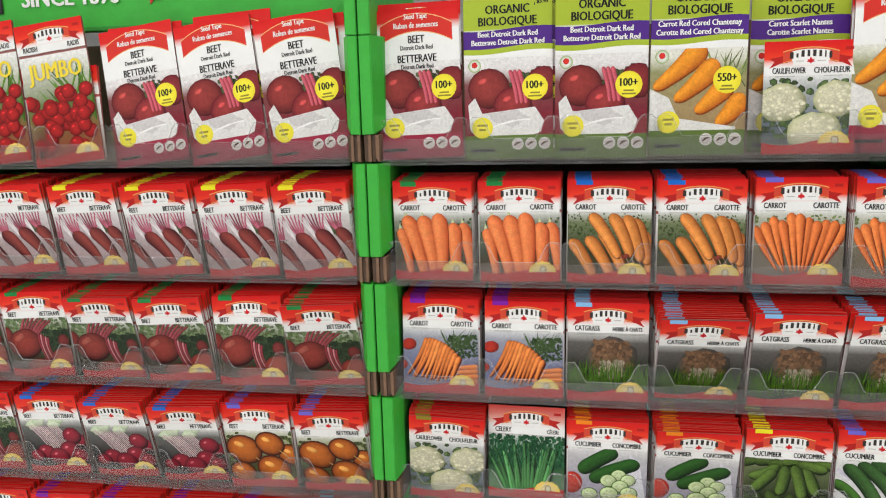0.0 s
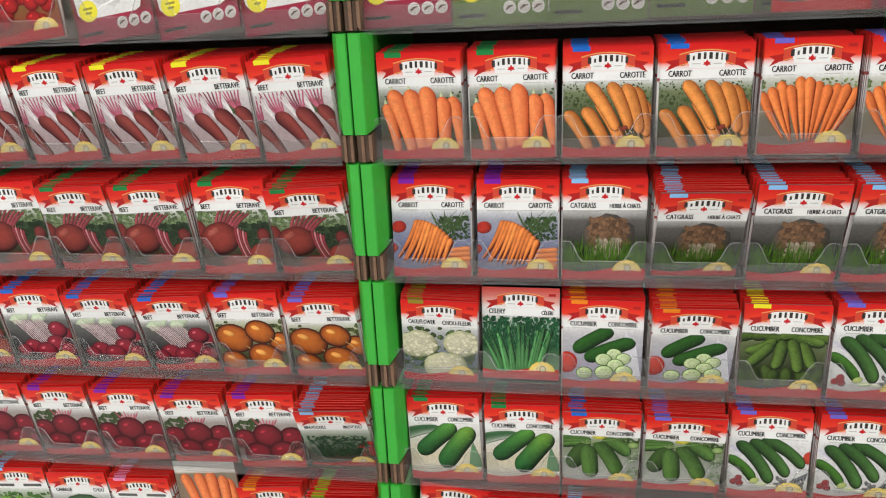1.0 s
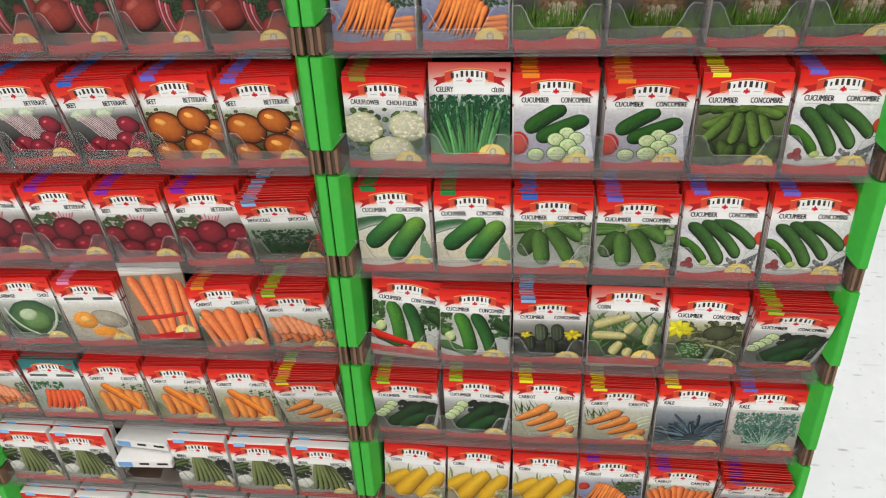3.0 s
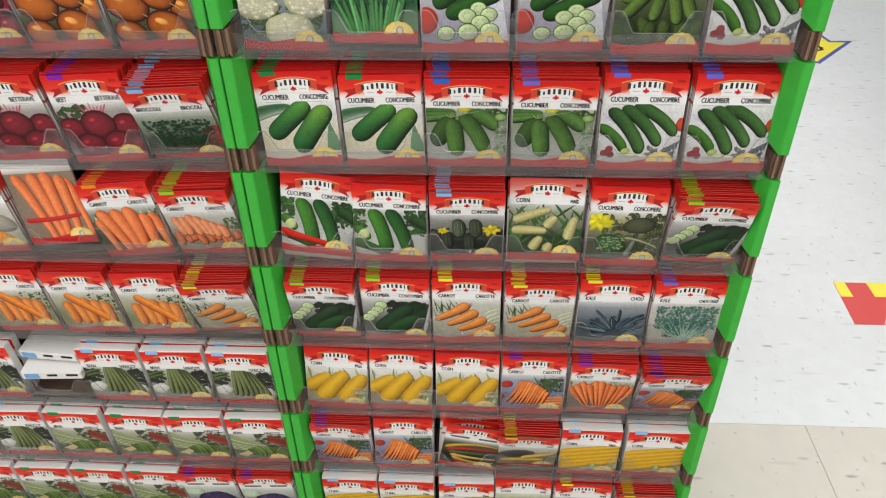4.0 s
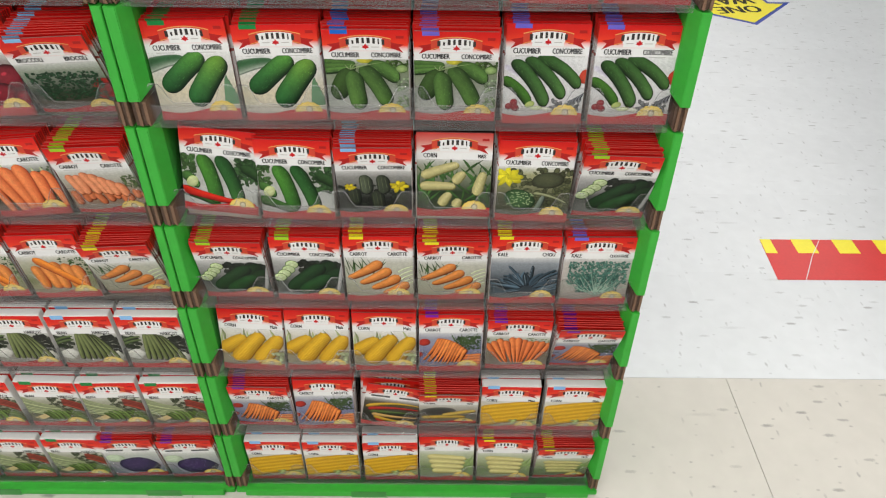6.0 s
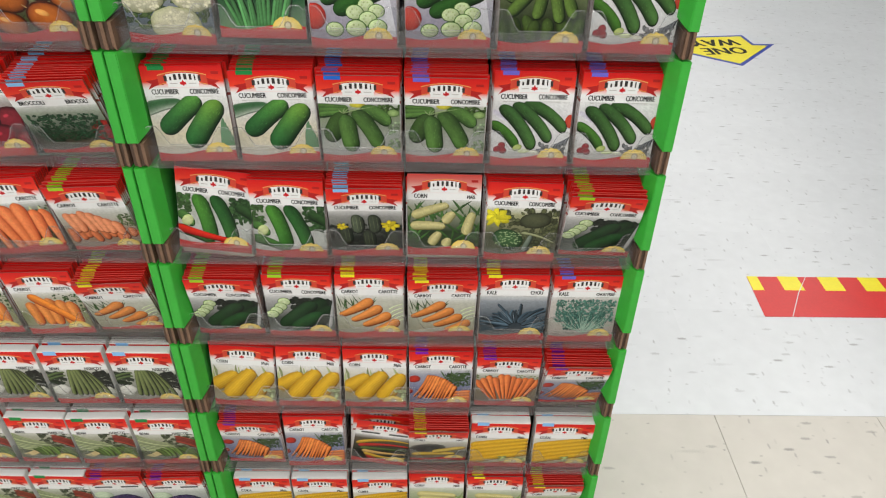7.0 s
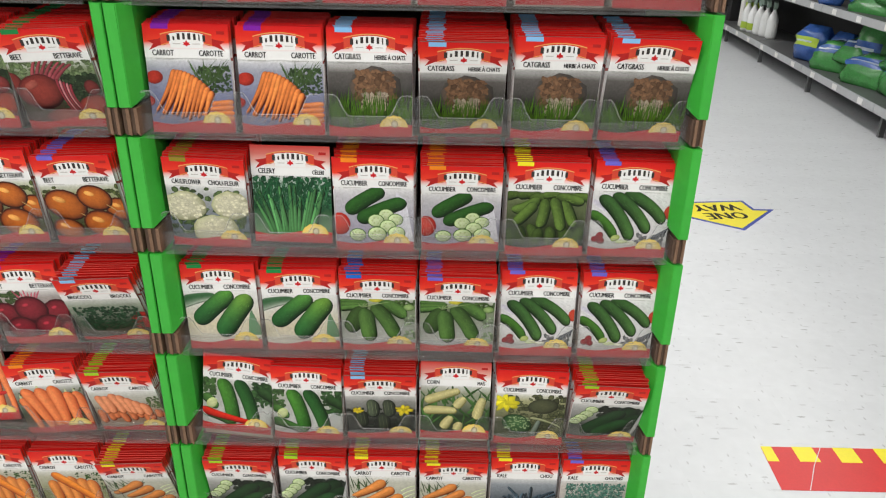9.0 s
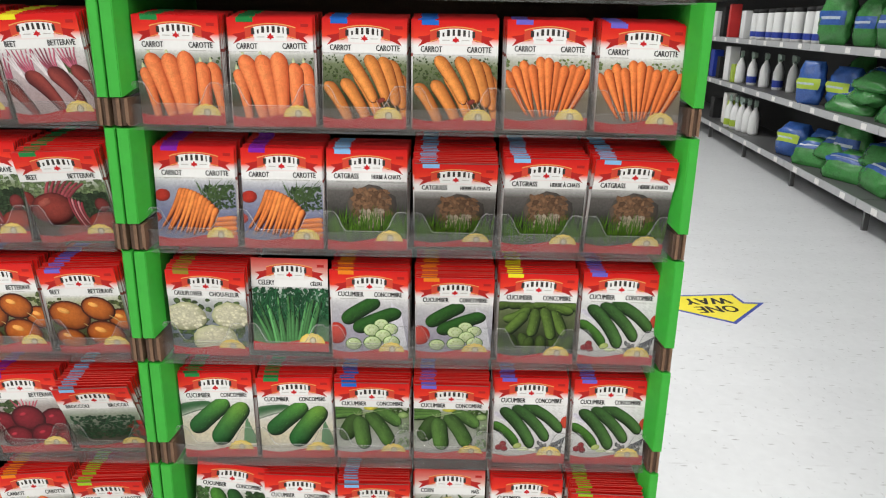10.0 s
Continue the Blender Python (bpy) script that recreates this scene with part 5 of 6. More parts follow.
def packet_body(w, h, t):
    key = "body", w, h, t
    if key not in MESHES:
        e = 0.0004 if t < 0.01 else 0.0
        bm = box(bmesh.new(), -w / 2 + e, -t / 2, e, w / 2 - e, t / 2, h - e, 0.0003 if t < 0.01 else 0.0009)
        MESHES[key] = mesh_from(bm, "seed_packet", PAPER if t > 0.01 else PACKET_EDGE)
    return MESHES[key]


def over(p):
    """A fresh layer above a printed one."""
    q = Print(p.w, p.top * p.w, 0)
    q.y0, q.lay = p.y0, p.lay
    return q


def packet_print(name, sticker):
    key = name, sticker
    if key in MESHES:
        return MESHES[key]
    photo, _, _, _, make = DESIGNS[name]
    w, h, t = packet_size(make)
    p, r = Print(w, h, t), random.Random(name)
    p.photo = 1.0
    if make not in ("tape", "organic", "radish"):
        p.squash = 0.934
    photo(p, r)
    faces = [("printed_photo", p.mesh("printed_photo"))]
    q = p
    p = Print(w, h, t)
    p.lay = q.lay
    if make in ("tape", "organic"):
        (tape_head if make == "tape" else organic_head)(p)
        faces.append(("printed_head", p.mesh("printed_head")))
        q = p
        p = Print(w, h, t)
        p.lay = q.lay
        tape_foot(p, (0.30, 0.02, 0.05) if make == "tape" else (0.10, 0.16, 0.03))
        if make == "organic":
            p.bands([(p.top - 0.07, DK), (p.top - 0.10, DK)], 0.30, 0.31)
        p.blob(0.30, 0.80, 0.145, 0.145, 0, (0.84, 0.74, 0.05), (0.78, 0.66, 0.03), 20)
        for v, q in ((0.745, 0.055), (0.71, 0.075)):
            p.bands([(v, (0.25, 0.2, 0.03)), (v - 0.018, (0.25, 0.2, 0.03))], 0.30 - q, 0.30 + q)
    elif make == "sleeve":
        p.bands([(p.top, CREAM), (p.top - 0.16, CREAM), (p.top - 0.22, (0.5, 0.42, 0.33))])
        p.rod((-0.45, 0.40), (0.4, 0.46), 0.08, 0.06, -0.02, (0.5, 0.02, 0.02), (0.3, 0.01, 0.01))
        footer(p)
    else:
        if make == "teal":
            header(p, (0.01, 0.13, 0.13), (0.02, 0.2, 0.2))
        elif make == "pale":
            header(p, (0.60, 0.05, 0.04), (0.70, 0.40, 0.34))
        else:
            header(p, boxed=make == "box")
        A = p.top - (0.025 if make == "box" else 0)
        if not DESIGNS[name][1]:
            for u0, u1 in ((-0.40, -0.08), (0.08, 0.40)):
                p.bands([(A - 0.300, (0.10, 0.10, 0.10)), (A - 0.350, (0.10, 0.10, 0.10))], u0, u1)
        for u0, u1 in ((-0.38, -0.16), (0.14, 0.34)):
            p.bands([(A - 0.384, (0.50, 0.49, 0.47)), (A - 0.393, (0.50, 0.49, 0.47))], u0, u1)
        faces.append(("printed_head", p.mesh("printed_head")))
        p = over(p)
        footer(p)
    if sticker != "-":
        c, q = STICKER[sticker], over(p)
        q.bands([(q.top, c), (q.top - (0.085 if make == "box" else 0.055), dim(c, 0.95))], -0.40, -0.20)
        faces.append(("sticker", q.mesh("sticker")))
    if make not in ("tape", "organic"):
        q = over(p)
        badge(q)
        faces.append(("sun_badge", q.mesh("sun_badge")))
    faces.append(("printed_foot", p.mesh("printed_foot")))
    MESHES[key] = faces
    DEPTH[name] = 0.0002 + (p.lay + 6) * 0.6e-5
    return MESHES[key]


def seed_packet(name, sticker, m):
    photo, left, right, what, make = DESIGNS[name]
    w, h, t = packet_size(make)
    ob = new("seed_packet" if make != "box" else "seed_box", packet_body(w, h, t))
    ob.matrix_world = m
    kind = "white and red seed box picturing " if make == "box" else "paper seed packet picturing "
    tagged(ob, kind + what, "seed packet", "seed packets in the display trays")
    for what_part, me in packet_print(name, sticker):
        new(what_part, me).parent = ob
    y, A = -t / 2 - DEPTH[name], h
    if make == "tape":
        for text, z, hh, mat in (("Seed Tape", A - 0.115 * w, 0.062, WHITE_INK), ("Ruban de semences", A - 0.215 * w, 0.062, WHITE_INK), ("BEET" if name == "beet_tape" else "CARROT", A - 0.385 * w, 0.085, BLACK),
                                 ("Detroit Dark Red" if name == "beet_tape" else "", A - 0.46 * w, 0.05, BLACK), ("BETTERAVE" if name == "beet_tape" else "CAROTTE", A - 0.60 * w, 0.085, BLACK),
                                 ("Detroit Dark Red" if name == "beet_tape" else "", A - 0.675 * w, 0.05, BLACK)):
            if text:
                word(text, mat, ob, 0, y, z, hh * w, 0.62 * w, "middle", 0.72)
        word("100+", BLACK, ob, 0.30 * w, y, 0.785 * w, 0.085 * w, 0.2 * w, "middle")
    elif make == "organic":
        what2 = ("Beet Detroit Dark Red", "Betterave Detroit Dark Red") if name == "beet_organic" else (("Carrot Red Cored Chantenay", "Carotte Red Cored Chantenay") if name == "carrot_organic" else ("Carrot Scarlet Nantes", "Carotte Scarlet Nantes"))
        word("ORGANIC", BLACK, ob, 0, y, A - 0.17 * w, 0.095 * w, 0.5 * w, "middle")
        word("BIOLOGIQUE", BLACK, ob, 0, y, A - 0.30 * w, 0.095 * w, 0.66 * w, "middle")
        word(what2[0], WHITE_INK, ob, 0, y, A - 0.425 * w, 0.06 * w, 0.86 * w, "middle")
        word(what2[1], WHITE_INK, ob, 0, y, A - 0.515 * w, 0.06 * w, 0.90 * w, "middle")
        word("100+" if name == "beet_organic" else "550+", BLACK, ob, 0.30 * w, y, 0.785 * w, 0.085 * w, 0.2 * w, "middle")
        word("$5.49", BLACK, ob, 0.46 * w, y, A - 0.08 * w, 0.05 * w, 0.2 * w, "right")
    elif left:
        d = 0.06 * w if make == "box" else 0
        z = A - d - 0.358 * w
        if make == "radish":
            word("JUMBO", JUMBO_INK, ob, 0, y, A - 0.74 * w, 0.22 * w, 0.8 * w, "middle")
        most = 0.36 * w
        word(left, BLACK, ob, -0.41 * w, y, z, 0.066 * w, most, "left", 0.66)
        word(right, BLACK, ob, 0.42 * w, y, z, 0.066 * w, most + (0.05 * w if len(right) > 9 else 0), "right", 0.66)
    return ob


def rear_mesh(sticker, make="n"):
    """A packet further back in a stack: paper body with its red head."""
    key = "rear", sticker, make
    if key not in MESHES:
        p = Print(PW, PH, PT)
        header(p, *(((0.01, 0.13, 0.13), (0.02, 0.2, 0.2)) if make == "teal" else ()))
        p.bands([(p.top - 0.42, WHITE), (0.0, (0.4, 0.3, 0.25))])
        if sticker != "-":
            p.bands([(p.top, STICKER[sticker]), (p.top - 0.075, STICKER[sticker])], -0.42, -0.22)
        p.lay = 0
        a, b, y0, y1 = -PW / 2, PW / 2, -PT / 2, PT / 2
        n = len(p.v)
        for x, y, z in ((a, y0, 0), (b, y0, 0), (b, y1, 0), (a, y1, 0), (a, y0, PH), (b, y0, PH), (b, y1, PH), (a, y1, PH)):
            p.v.append((x, y, z))
            p.c.append((0.50, 0.05, 0.04, 1) if z > 0 else (0.22, 0.17, 0.15, 1))
        for q in ((0, 1, 5, 4), (1, 2, 6, 5), (2, 3, 7, 6), (3, 0, 4, 7), (4, 5, 6, 7)):
            p.f.append(tuple(n + k for k in q))
        MESHES[key] = p.mesh("seed_packet"), p.v, p.f, p.c
    return MESHES[key]


REST_V, REST_F, REST_C = [], [], []


def rear_packet(sticker, make, m, single):
    me, vs, fs, cs = rear_mesh(sticker, make)
    if single:
        ob = new("seed_packet", me)
        ob.matrix_world = m
        tagged(ob, "red-headed paper seed packet behind others in a stack", "seed packet", "seed packets stacked behind")
        return
    n = len(REST_V)
    REST_V.extend(tuple(m @ Vector(v)) for v in vs)
    REST_F.extend(tuple(n + k for k in f) for f in fs)
    REST_C.extend(cs)


P, COL, C1, SLOPE, BASE = 0.1275, 0.0888, 0.0535, 0.15, 0.009
INNER = 0.545
RIGHT_X, LEFT_X = 0.0, -0.5695


def spread(k):
    """The upper trays of the stacks gape a little wider than the lower ones."""
    return 1 + 0.0056 * max(0, k - 5)


def tray_x(off, k, x):
    """World x of a place x along tray k; the stacks keep one straight outer edge."""
    return 0.5565 - (0.5565 - x) * spread(k) + off * spread(k)


# one text a tray, top to bottom: design / lean / packets behind / sticker / rise mm / roll
RIGHT_ROWS = [
    "beet_tape/5/2/-/2/-2 beet_organic/6/2/-/0/-1 beet_organic/3/2/-/0/0 carrot_organic/3/2/-/2/0 cauliflower/3/0/-/2/0 carrot_tape/4/2/-/4/0",
    "carrot_fat/15/6/g/0/0 carrot_fat/7/6/g/0/-1 carrot_stub/5/6/b/0/0 carrot_stub/10/7/b/0/0 carrot_fan/4/6/v/2/0 carrot_fan/5/6/v/0/1",
    "carrot_bunch/6/8/u/0/0 carrot_bunch/6/8/u/0/0 catgrass/3/5/c/0/0 catgrass/43/11/c/0/0 catgrass/29/10/c/0/0 catgrass/28/9/c/0/1",
    "cauliflower/26/12/d/0/2 celery/3/0/-/9/0 cuke_slices/14/9/o/0/0 cuke_slices/29/12/o/0/0 cuke_many/14/9/y/0/0 cuke_three/10/8/v/0/1",
    "cuke_two/8/7/g/0/-2 cuke_two/17/10/g/0/-1 cuke_cluster/25/10/b/0/0 cuke_cluster/25/11/v/0/0 cuke_three/5/7/v/0/0 cuke_three/6/7/v/0/0",
    "cuke_pepper/7/5/-/9/6 cuke_upright/13/7/-/0/1 cuke_night/28/11/c/0/0 corn_baby/5/1/-/7/0 cuke_flower/12/7/-/0/1 cuke_dark/36/12/l/0/1",
    "cuke_dark/29/12/l/0/0 cuke_dark/18/11/l/0/0 carrot_diag/16/9/y/0/0 carrot_diag/25/11/y/0/0 kale_dark/12/9/y/0/0 kale_curly/12/9/v/0/0",
    "corn_gold/7/6/-/0/3 corn_gold/7/6/-/0/2 corn_gold/9/7/-/0/0 carrot_bunch/12/10/u/0/0 carrot_fan/24/11/u/0/0 carrot_bunch/38/12/u/0/1",
    "carrot_bunch/26/11/u/0/0 carrot_bunch/12/10/-/0/0 pepper_mix/24/2/-/0/9 corn_banana/38/11/y/0/0 corn_rows/5/1/c/0/0 corn_rows/7/1/c/0/0",
    "corn_rows/6/1/c/0/0 corn_rows/6/1/c/0/0 corn_rows/6/1/c/0/0 corn_pale/8/8/-/0/0 corn_pale/14/9/y/0/0 corn_pale/31/11/y/0/0",
]
LEFT_ROWS = [
    "radish/6/1/-/0/0 radish/6/1/-/0/0 radish/5/2/-/0/-1 beet_tape/8/2/-/0/-2 beet_tape/7/3/-/2/-2 beet_tape/5/1/-/2/-1",
    "beet_green/19/8/y/0/0 beet_long/22/8/y/0/0 beet_long/22/8/y/0/0 beet_long/24/8/y/0/0 beet_long/23/9/y/0/0 beet_long/23/9/y/0/0",
    "beet_green/21/8/g/0/0 beet_green/15/8/g/0/0 beet_green/28/9/g/0/1 beet_green/25/8/g/0/0 beet_green/12/8/g/0/1 beet_green/32/10/g/0/0",
    "beet_green/21/8/v/0/0 beet_bunch/19/8/b/0/0 beet_bunch/29/9/b/0/0 beet_bunch/29/9/b/0/0 beet_gold/17/8/v/0/0 beet_gold/25/9/v/0/0",
    "beet_dark/22/8/u/0/0 beet_dark/22/8/u/0/0 beet_dark/21/8/u/0/0 beet_dark/25/9/u/0/0 beet_dark/21/8/u/0/0 broccoli/43/11/c/0/0",
    "peas/14/8/c/0/0 cabbage/17/8/-/0/0 melon/21/8/p/0/0 carrot_sleeve/4/0/-/16/-2 carrot_fat/19/8/o/0/-2 carrot_pile/33/9/l/0/0",
    "carrot_pile/25/9/d/0/0 carrot_red/19/8/-/0/0 carrot_cross/19/8/-/0/0 carrot_cross/19/8/-/0/0 carrot_cross/19/8/-/0/0 carrot_diag/37/11/y/0/0",
    "bean_green/8/1/c/0/0 bean_green/8/1/c/0/0 - bean_green/8/1/c/0/0 bean_green/8/1/c/0/0 bean_green/8/1/c/0/0",
    "bean_green/8/1/c/0/0 bean_green/8/1/c/0/0 bean_mix/8/1/g/0/0 bean_mix/16/1/g/0/2 bean_mix/8/1/g/0/0 bean_mix/8/1/g/0/0",
    "bean_mix/7/1/g/0/0 bean_mix/7/1/g/0/0 bean_mix/7/1/g/0/0 bean_mix/7/1/g/0/0 cabbage_purple/21/8/u/0/0 cabbage_purple/21/8/u/0/0",
]


def fill_tray(off, k, text, near, rng):
    for c, token in enumerate(text.split()):
        if token == "-":
            continue
        name, lean, n, sticker, rise, roll = token.split("/")
        lean, n, rise, roll = float(lean), int(n), float(rise) / 1000, float(roll)
        make = DESIGNS[name][4]
        w, h, t = packet_size(make)
        x, z = tray_x(off, k, C1 + COL * c) + rng.uniform(-0.0015, 0.0015), BASE + k * P + 0.0015
        if make == "radish":
            x -= 0.012
        if off == LEFT_X:
            roll -= 6 if k == 9 else 1 if make == "box" else 3  # packets here slump a little to one side
        elif make in ("tape", "organic"):
            x -= 0.008
        tip = max(0.0, (lean - 7) * 0.68) - 3.5 + rng.uniform(-1, 1)  # degrees by which the packet tips towards the lip
        if make in ("tape", "organic", "radish"):
            tip = -lean
        if make == "box":
            tip = 2.5
        if lean > 60:
            tip = -lean
        y = 0.013 + t / 2 + 0.034 * math.tan(radians(max(tip, 0)))
        seed_packet(name, sticker, pose(x, y, z + rise, tip, roll, rng.uniform(-1.5, 1.5)))
        if make == "box":
            for j in range(n):
                seed_packet(name, sticker, pose(x + rng.uniform(-0.002, 0.002), y + (j + 1) * (t + 0.003), z + SLOPE * (j + 1) * t, tip, 0, 0))
            continue
        n = (n + 3) * 2 if n > 3 else n
        step = min(0.0021, 0.15 / max(n, 1))
        for j in range(1, n + 1):
            q = 1 - j / (n + 1)
            dx = rng.uniform(-0.0015, 0.0015)
            if make in ("tape", "organic"):
                if j == 1:
                    seed_packet(name, sticker, pose(x + (0.012 if c in (1, 4) else dx), y + 0.008, z + (0.008 if c in (0, 4) else 0.0), tip * 0.8, roll * 0.5, 0))
                continue
            m = pose(x + dx, y + 0.0012 + step * j, z + SLOPE * step * j + rng.uniform(-0.0006, 0.0010), -6 + (tip + 6) * q, roll * q + rng.uniform(-0.5, 0.5), rng.uniform(-0.8, 0.8))
            rear_packet(sticker, "teal" if make == "teal" else "n", m, near)


# ---- display trays ----
def side_wall(tray, x0, x1, inner_right):
    """Folded green card side with a chipped lower inner corner, and the raw brown card tab under it."""
    lo, hi = 0.029, P - 0.0008
    inner, outer = (x1, x0) if inner_right else (x0, x1)
    s = 1 if inner_right else -1
    edge = inner - s * 0.0085
    pts = [(outer, -0.004), (edge, -0.004), (inner, 0.013), (inner, 0.215), (outer, 0.215)]
    bm = prism(bmesh.new(), pts, "z", lo, hi)
    for v in bm.verts:
        if v.co.z < lo + 1e-4 and abs(v.co.x - inner) < 1e-5:
            v.co.z += 0.0085
    bmesh.ops.bevel(bm, geom=[e for e in bm.edges if e.verts[0].co.y < 0 and e.verts[1].co.y < 0], offset=0.0008, segments=2, affect="EDGES")
    part("side_wall", bm, GREEN, tray)
    xa, xb = (outer + 0.0008, edge + 0.005) if inner_right else (edge - 0.005, outer - 0.0008)
    n = 4
    for i in range(n):
        a, b = xa + (xb - xa) * i / n, xa + (xb - xa) * (i + 1) / n
        cut = 0.004 if (i == (n - 1 if inner_right else 0)) else 0.001
        bm = prism(bmesh.new(), [(a + 0.0003, 0.001 + cut), (b - 0.0003, 0.001), (b - 0.0003, lo - 0.0004), (a + 0.0003, lo - 0.0004)], "y", -0.001 - 0.0016 * (i % 2), 0.21)
        part("card_tab", bm, KRAFT if i % 2 else KRAFT_SHADED, tray)


def plastic_lip():
    """Clear front of a tray with a rounded thumb cut before each column, a folded ledge and a rolled foot."""
    bm = bmesh.new()
    n = 22
    front, back = [], []
    for c in range(6):
        for i in range(n + (c == 5)):
            x = 0.005 + (INNER - 0.008) * (c + i / n) / 6
            d = abs(i / n - 0.5) * COL
            q = min(1, max(0, (d - 0.0195) / 0.013))
            hgt = 0.0225 + 0.0210 * q * q * (3 - 2 * q)
            if d > 0.0425:
                hgt -= 0.004
            for row, y in ((front, 0.0058), (back, 0.0066)):
                row.append([bm.verts.new((x, y + 0.0018 * (z > 0.0205), z)) for z in (0.002, 0.021, 0.0225 * 0.5 + hgt * 0.5, hgt)])
    for a, b in zip(front, front[1:]):
        for j in range(3):
            bm.faces.new((a[j], b[j], b[j + 1], a[j + 1]))
    for a, b in zip(back, back[1:]):
        for j in range(3):
            bm.faces.new((b[j], a[j], a[j + 1], b[j + 1]))
    for a, b, c, d in zip(front, front[1:], back, back[1:]):
        bm.faces.new((a[3], b[3], d[3], c[3]))
    return bm


def lip_glint():
    """Added thin tube along the plastic front's edge and thumb cuts; its pale haze imitates the highlight there."""
    cu = bpy.data.curves.new("lip_glint", "CURVE")
    cu.dimensions, cu.bevel_depth, cu.bevel_resolution = "3D", 0.00055, 1
    pts = []
    for c in range(6):
        for i in range(22):
            d = abs(i / 22 - 0.5) * COL
            q = min(1, max(0, (d - 0.0195) / 0.013))
            pts.append((0.005 + (INNER - 0.008) * (c + i / 22) / 6, 0.0080, 0.0228 + 0.0210 * q * q * (3 - 2 * q) - (0.004 if d > 0.0425 else 0)))
    sp = cu.splines.new("POLY")
    sp.points.add(len(pts) - 1)
    for p, xyz in zip(sp.points, pts):
        p.co = (*xyz, 1)
    tmp = new("lip_glint", cu)
    me = bpy.data.meshes.new_from_object(tmp.evaluated_get(bpy.context.evaluated_depsgraph_get()))
    bpy.data.objects.remove(tmp)
    me.materials.clear()
    me.materials.append(GLINT)
    return me


def display_tray():
    tray = new("display_tray")
    tagged(tray, "green card display tray with clear plastic front", "display tray", "stacked trays of the seed displays")
    side_wall(tray, -0.0112, 0.0090, True)
    side_wall(tray, 0.5385, 0.5565, False)
    # floor in the darkened kraft, its colour carrying the shade under the packets
    part("tray_base", prism(bmesh.new(), [(0.020, 0.0005), (0.21, 0.0005 + 0.19 * SLOPE), (0.21, 0.0030 + 0.19 * SLOPE), (0.020, 0.0030)], "x", 0.0095, 0.5380), KRAFT_SHADED, tray, "raw brown card tray floor")
    part("foot_plate", box(bmesh.new(), 0.0095, 0.0062, -0.0006, 0.5380, 0.0195, 0.0006), CLEAR, tray, "clear plastic fold under the packets")
    lip = part("plastic_lip", plastic_lip(), CLEAR, tray, "clear plastic front with thumb cuts")
    part("lip_glint", lip_glint(), None, lip)
    part("lip_band", box(bmesh.new(), 0.006, 0.0046, 0.0026, INNER - 0.005, 0.0052, 0.0200), BAND, lip, "milky lower band of the plastic front")
    part("ledge", box(bmesh.new(), 0.005, 0.0036, 0.0205, INNER - 0.004, 0.0074, 0.0216, 0.0004), RIM, lip)
    part("foot_roll", box(bmesh.new(), 0.005, 0.0022, -0.0030, INNER - 0.004, 0.0060, -0.0006, 0.0008), RIM, lip)
    part("foot_roll", box(bmesh.new(), 0.005, 0.0034, 0.0004, INNER - 0.004, 0.0066, 0.0024, 0.0006), RIM, lip)
    for c in range(1, 6):
        x = C1 - COL / 2 + COL * c
        part("divider", box(bmesh.new(), x - 0.0006, 0.0084, 0.004, x + 0.0006, 0.055, 0.040), CLEAR, tray)
        part("divider_clip", box(bmesh.new(), x - 0.004, 0.0032, 0.028, x + 0.004, 0.0070, 0.038, 0.0008), CLEAR, tray)
    return tray


template = display_tray()
for off in (LEFT_X, RIGHT_X):
    for k in range(10):
        m = Matrix.Translation((tray_x(off, k, 0), 0, k * P + BASE)) @ Matrix.Diagonal((spread(k), 1, 1, 1))
        if off == RIGHT_X and k == 9:
            tray = template
            tray.matrix_basis = m
        else:
            tray = copy_thing(template, m)
        if k == 9:
            for x0, x1 in ((-0.0112, 0.001), (0.5450, 0.5565)):
                part("upper_wall", box(bmesh.new(), x0, -0.004, P, x1, 0.215, P + 0.062, 0.0008), GREEN, tray)

for off, rows, near in ((RIGHT_X, RIGHT_ROWS, True), (LEFT_X, LEFT_ROWS, False)):
    rng = random.Random(7 if near else 11)
    for i, text in enumerate(rows):
        fill_tray(off, 9 - i, text, near and 3 <= i <= 4, rng)

rest = bpy.data.meshes.new("seed_packets_behind")
rest.from_pydata(REST_V, [], REST_F)
ink = rest.color_attributes.new("ink", "FLOAT_COLOR", "POINT")
ink.data.foreach_set("color", [x for c in REST_C for x in c])
rest.materials.append(INK)
tagged(new("seed_packets_behind", rest), "many red-headed paper seed packets stacked behind the front ones", "seed packets", kind="stuff")

seed_packet("carrot_nantes", "-", pose(tray_x(RIGHT_X, 9, C1 + 4 * COL) - 0.004, 0.034, 9 * P + BASE + 0.002, -4, 0, 0))

# two white seed boxes lying flat on the slumped stack of the eighth tray
for dz, dy, dx, turn in ((0.060, 0.004, 0.003, 3), (0.083, 0.018, -0.002, -4)):
    bx = new("seed_box", packet_body(PW, 0.101, 0.014))
    bx.matrix_world = pose(LEFT_X + C1 + 2 * COL + dx, dy, 2 * P + dz + 0.004, -84, 0, turn)
    tagged(bx, "white seed box lying flat, blue sticker on its end", "seed box", "seed packets in the display trays")
    part("sticker", box(bmesh.new(), -0.037, -0.0050, -0.0004, -0.017, 0.0050, -0.0001), BLUE_STICKER, bx)
    for x0, x1 in ((-0.006, 0.008), (0.020, 0.036)):
        part("bar", box(bmesh.new(), x0, -0.0035, -0.0004, x1, 0.0005, -0.0001), BLACK, bx)
under = new("seed_box", packet_body(PW, 0.101, 0.014))
under.matrix_world = pose(LEFT_X + C1 + 2 * COL, 0.075, 2 * P + 0.016, -6, 0, 0)
